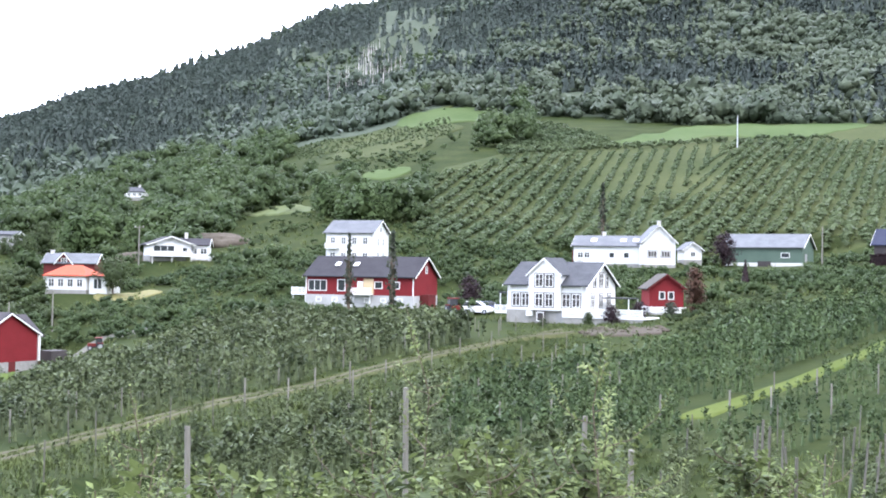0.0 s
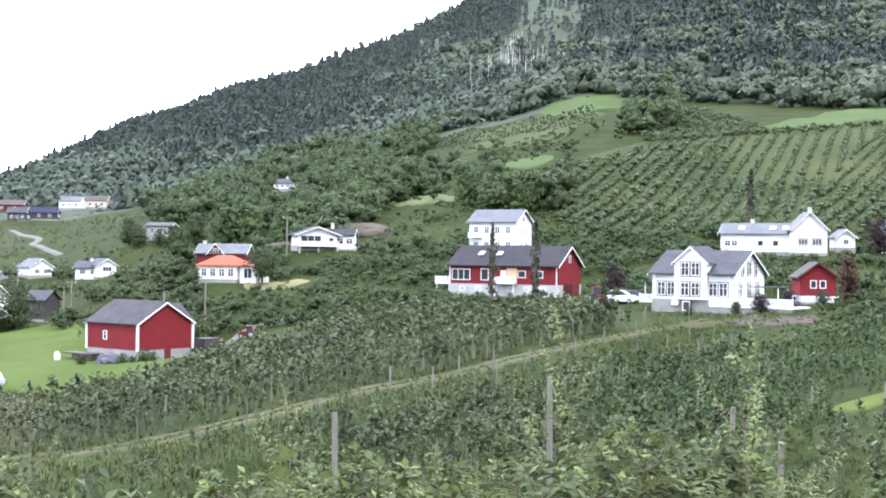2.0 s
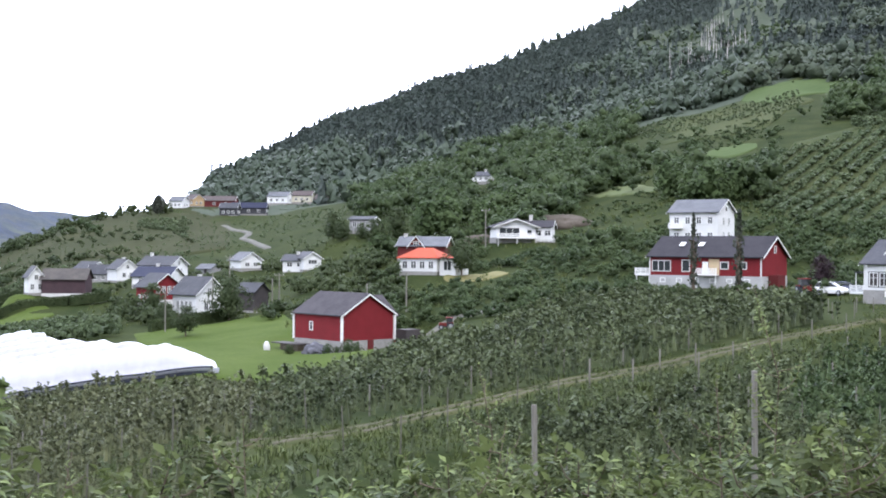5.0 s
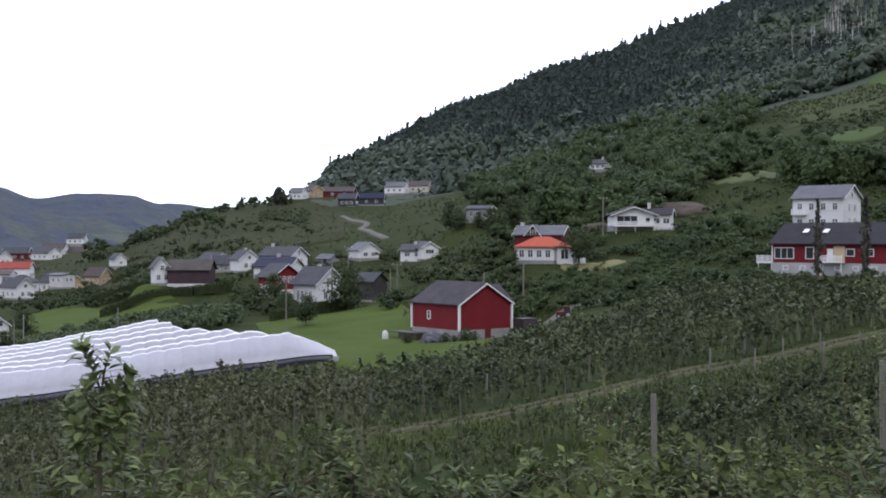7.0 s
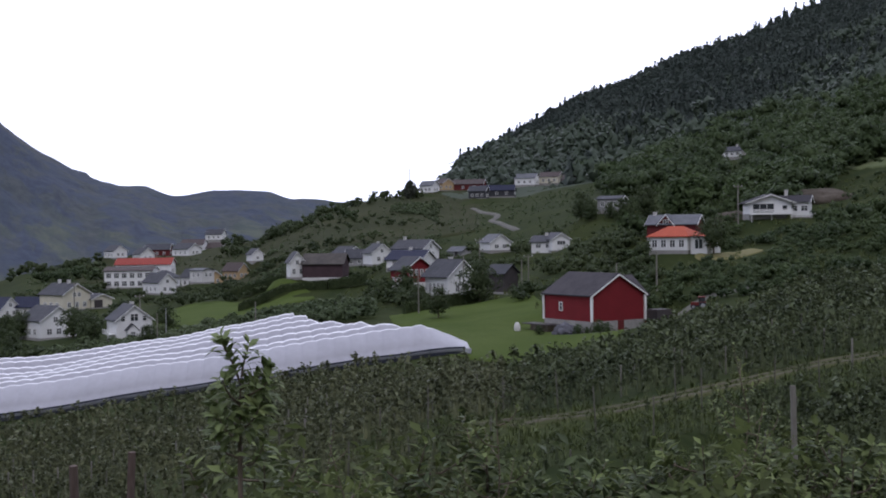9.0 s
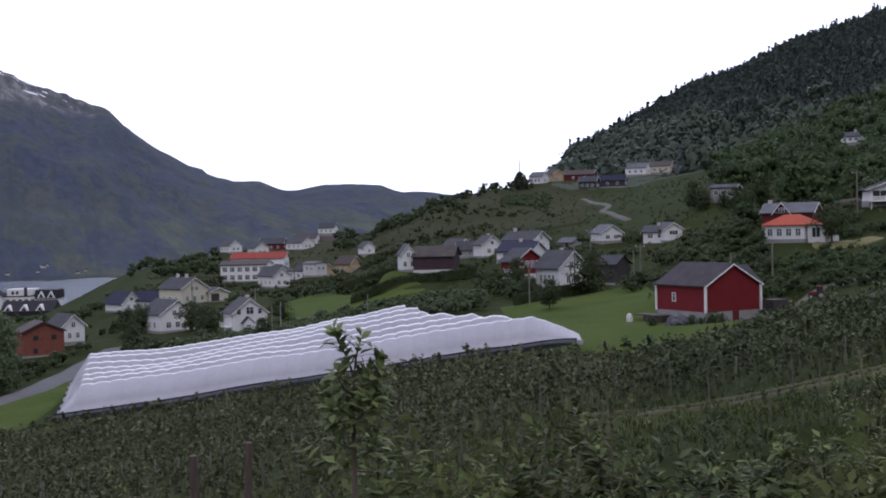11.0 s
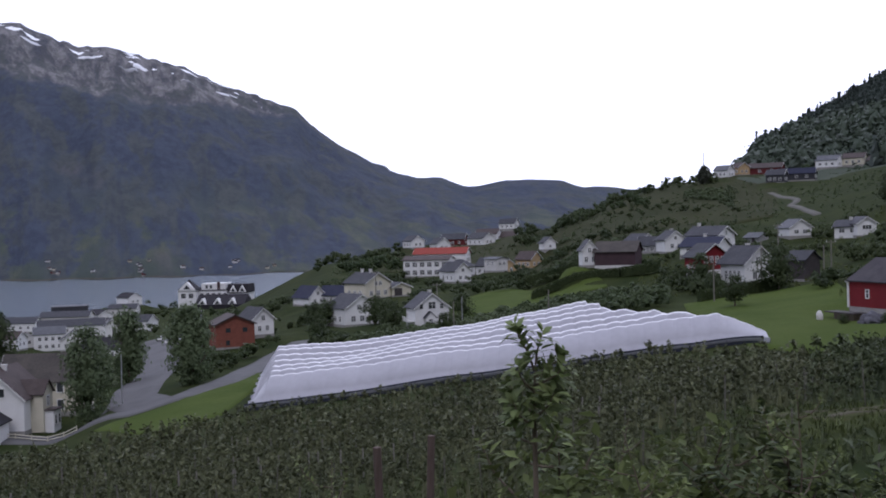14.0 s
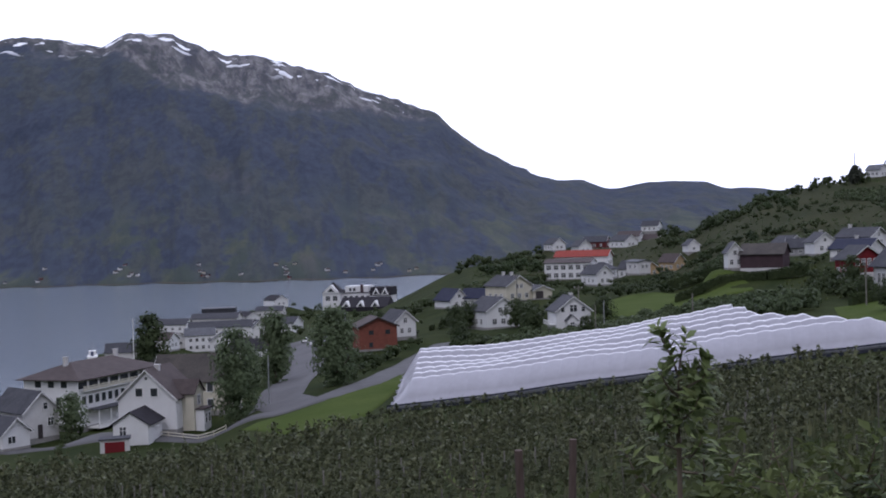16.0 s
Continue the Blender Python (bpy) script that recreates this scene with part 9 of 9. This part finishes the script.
pole(-128.0, 176.0, 6.0, 0.12, "wooden pole behind the covers")
pole(-262.0, 141.6, 18.5, 0.11, "tall white flagpole near the inn", M["white_trim"], category="flagpole", name="flagpole")
pole(-155.0, 106.0, 7.5, 0.09, "street lamp post at the junction", M["metal"], category="lamp post", name="lamp_post")
pole(-300.0, 545.0, 14.0, 0.25, "slim mast on the hill crest", M["metal"], category="mast", name="mast")
pole(-228.0, 236.0, 8.0, 0.13, "utility pole among the village gardens", arms=1)
pole(-205.0, 160.0, 8.0, 0.1, "street lamp post along the street", M["metal"], category="lamp post", name="lamp_post")

fence = tagged(new("picket_fence"), "low pale plank fence along the grass bank", "fence")
fence.location = (-150, 93, 0)
fp = [(-146.0, 92.5), (-148.4, 92.0), (-150.8, 91.0), (-153.2, 90.0), (-155.6, 89.0), (-158, 88)]
for (ax, ay), (bx, by) in zip(fp, fp[1:]):
    za, zb = gz(ax, ay), gz(bx, by)
    for hh in (0.35, 0.75):
        bm = bmesh.new()
        tube(bm, [(ax + 150, ay - 93, za + hh), (bx + 150, by - 93, zb + hh)], [0.07, 0.07], 4)
        part("rail", bm, M["cream"], fence)
    bm = bmesh.new()
    tube(bm, [(ax + 150, ay - 93, za - 0.3), (ax + 150, ay - 93, za + 0.95)], [0.06, 0.06], 5)
    part("post", bm, M["cream"], fence)

# --- heap under a tarpaulin and a white sack by the barn
M["tarp"] = mat("grey_tarpaulin", (0.07, 0.07, 0.085), (0.14, 0.14, 0.16), scale=1.5, fine=6, rough=0.55, bump=0.4)
bm = bmesh.new()
bmesh.ops.create_icosphere(bm, subdivisions=4, radius=1)
for v in bm.verts:
    n = noise.fractal(v.co * 1.7, 0.7, 2.1, 5)
    fold = 0.1 * math.sin(9 * math.atan2(v.co.y, v.co.x) + 3 * n) * (1 - abs(v.co.z))
    lump = 1.35 - 0.55 * v.co.x + 0.5 * n
    v.co = Vector((v.co.x * (1.9 + fold * 3), v.co.y * (1.1 + fold * 2), max(v.co.z, -0.3) * lump * (1 - 0.25 * abs(v.co.x))))
heap = tagged(part("tarpaulin_heap", bm, M["tarp"]), "grey tarpaulin thrown over a heap beside the barn", "heap")
heap.matrix_world = pose(-60.5, 152.6, gz(-60.5, 152.6) + 0.3, 0, 0, 20)
bm = bmesh.new()
bmesh.ops.create_cube(bm, size=1)
bmesh.ops.subdivide_edges(bm, edges=bm.edges[:], cuts=4, use_grid_fill=True)
for v in bm.verts:
    r = math.hypot(v.co.x, v.co.y)
    up = v.co.z + 0.5
    bulge = 1 + 0.18 * math.sin(min(up, 0.75) / 0.75 * math.pi) - 0.55 * max(0, up - 0.75) / 0.25
    k = (1 if r < 1e-6 else max(abs(v.co.x), abs(v.co.y)) / r) * 0.5 + 0.5
    n = noise.noise(v.co * 4) * 0.05
    v.co = Vector((v.co.x * 0.75 * bulge * k + n, v.co.y * 0.75 * bulge * k - n, up * 1.35))
sack = tagged(part("fodder_sack", bm, M["plaster"]), "upright white bulk sack on the lawn edge", "sack")
sack.matrix_world = pose(-69.0, 155.5, gz(-69.0, 155.5) - 0.05, 3, -2, 20)

sh_az = np.linspace(46, 69, 60)
sh_r = np.interp(sh_az, (20, 45, 51, 57, 67, 90), (2300, 1760, 1670, 1710, 1870, 2100)) + 25 * np.sin(sh_az * 2.1)
ribbon("far_shoreline", [tuple(q) for q in polar(sh_az, sh_r + 5)], 2.5, M["rock"], "pale stony shoreline across the fjord", "shore", 0.3)

# --- small houses along the far shore
FAR_WALLS = ("white", "cream", "white", "dark_red", "white", "plaster", "white")
g = random.Random(31)
for k in range(34):
    a = g.choice((67.0, 65.3, 62.3, 61.6, 58.8, 58.3, 57.0, 54.8, 54.3, 52.4, 51.6, 50.5, 49.0)) + g.uniform(-0.5, 0.5)
    r = 1700 + 30 * g.random() + np.interp(a, (49, 51, 57, 67), (60, 15, 30, 190)) + g.choice((0, 8, 25, 60))
    x, y = -math.sin(radians(a)) * r, math.cos(radians(a)) * r
    key = "far_%d" % k
    SITES[key] = (x, y, gz(x, y), a + g.uniform(-50, 50), g.uniform(4, 6), g.uniform(3, 4.5))
    house(key, "small house on the far shore of the fjord", M[FAR_WALLS[k % 7]], M[("slate", "brown_roof", "slate", "slate", "brown_roof")[k % 5]], g.uniform(1.8, 2.8), 1.7, 0.5, windows=(), trim=False, group="far shore houses", deep=8)
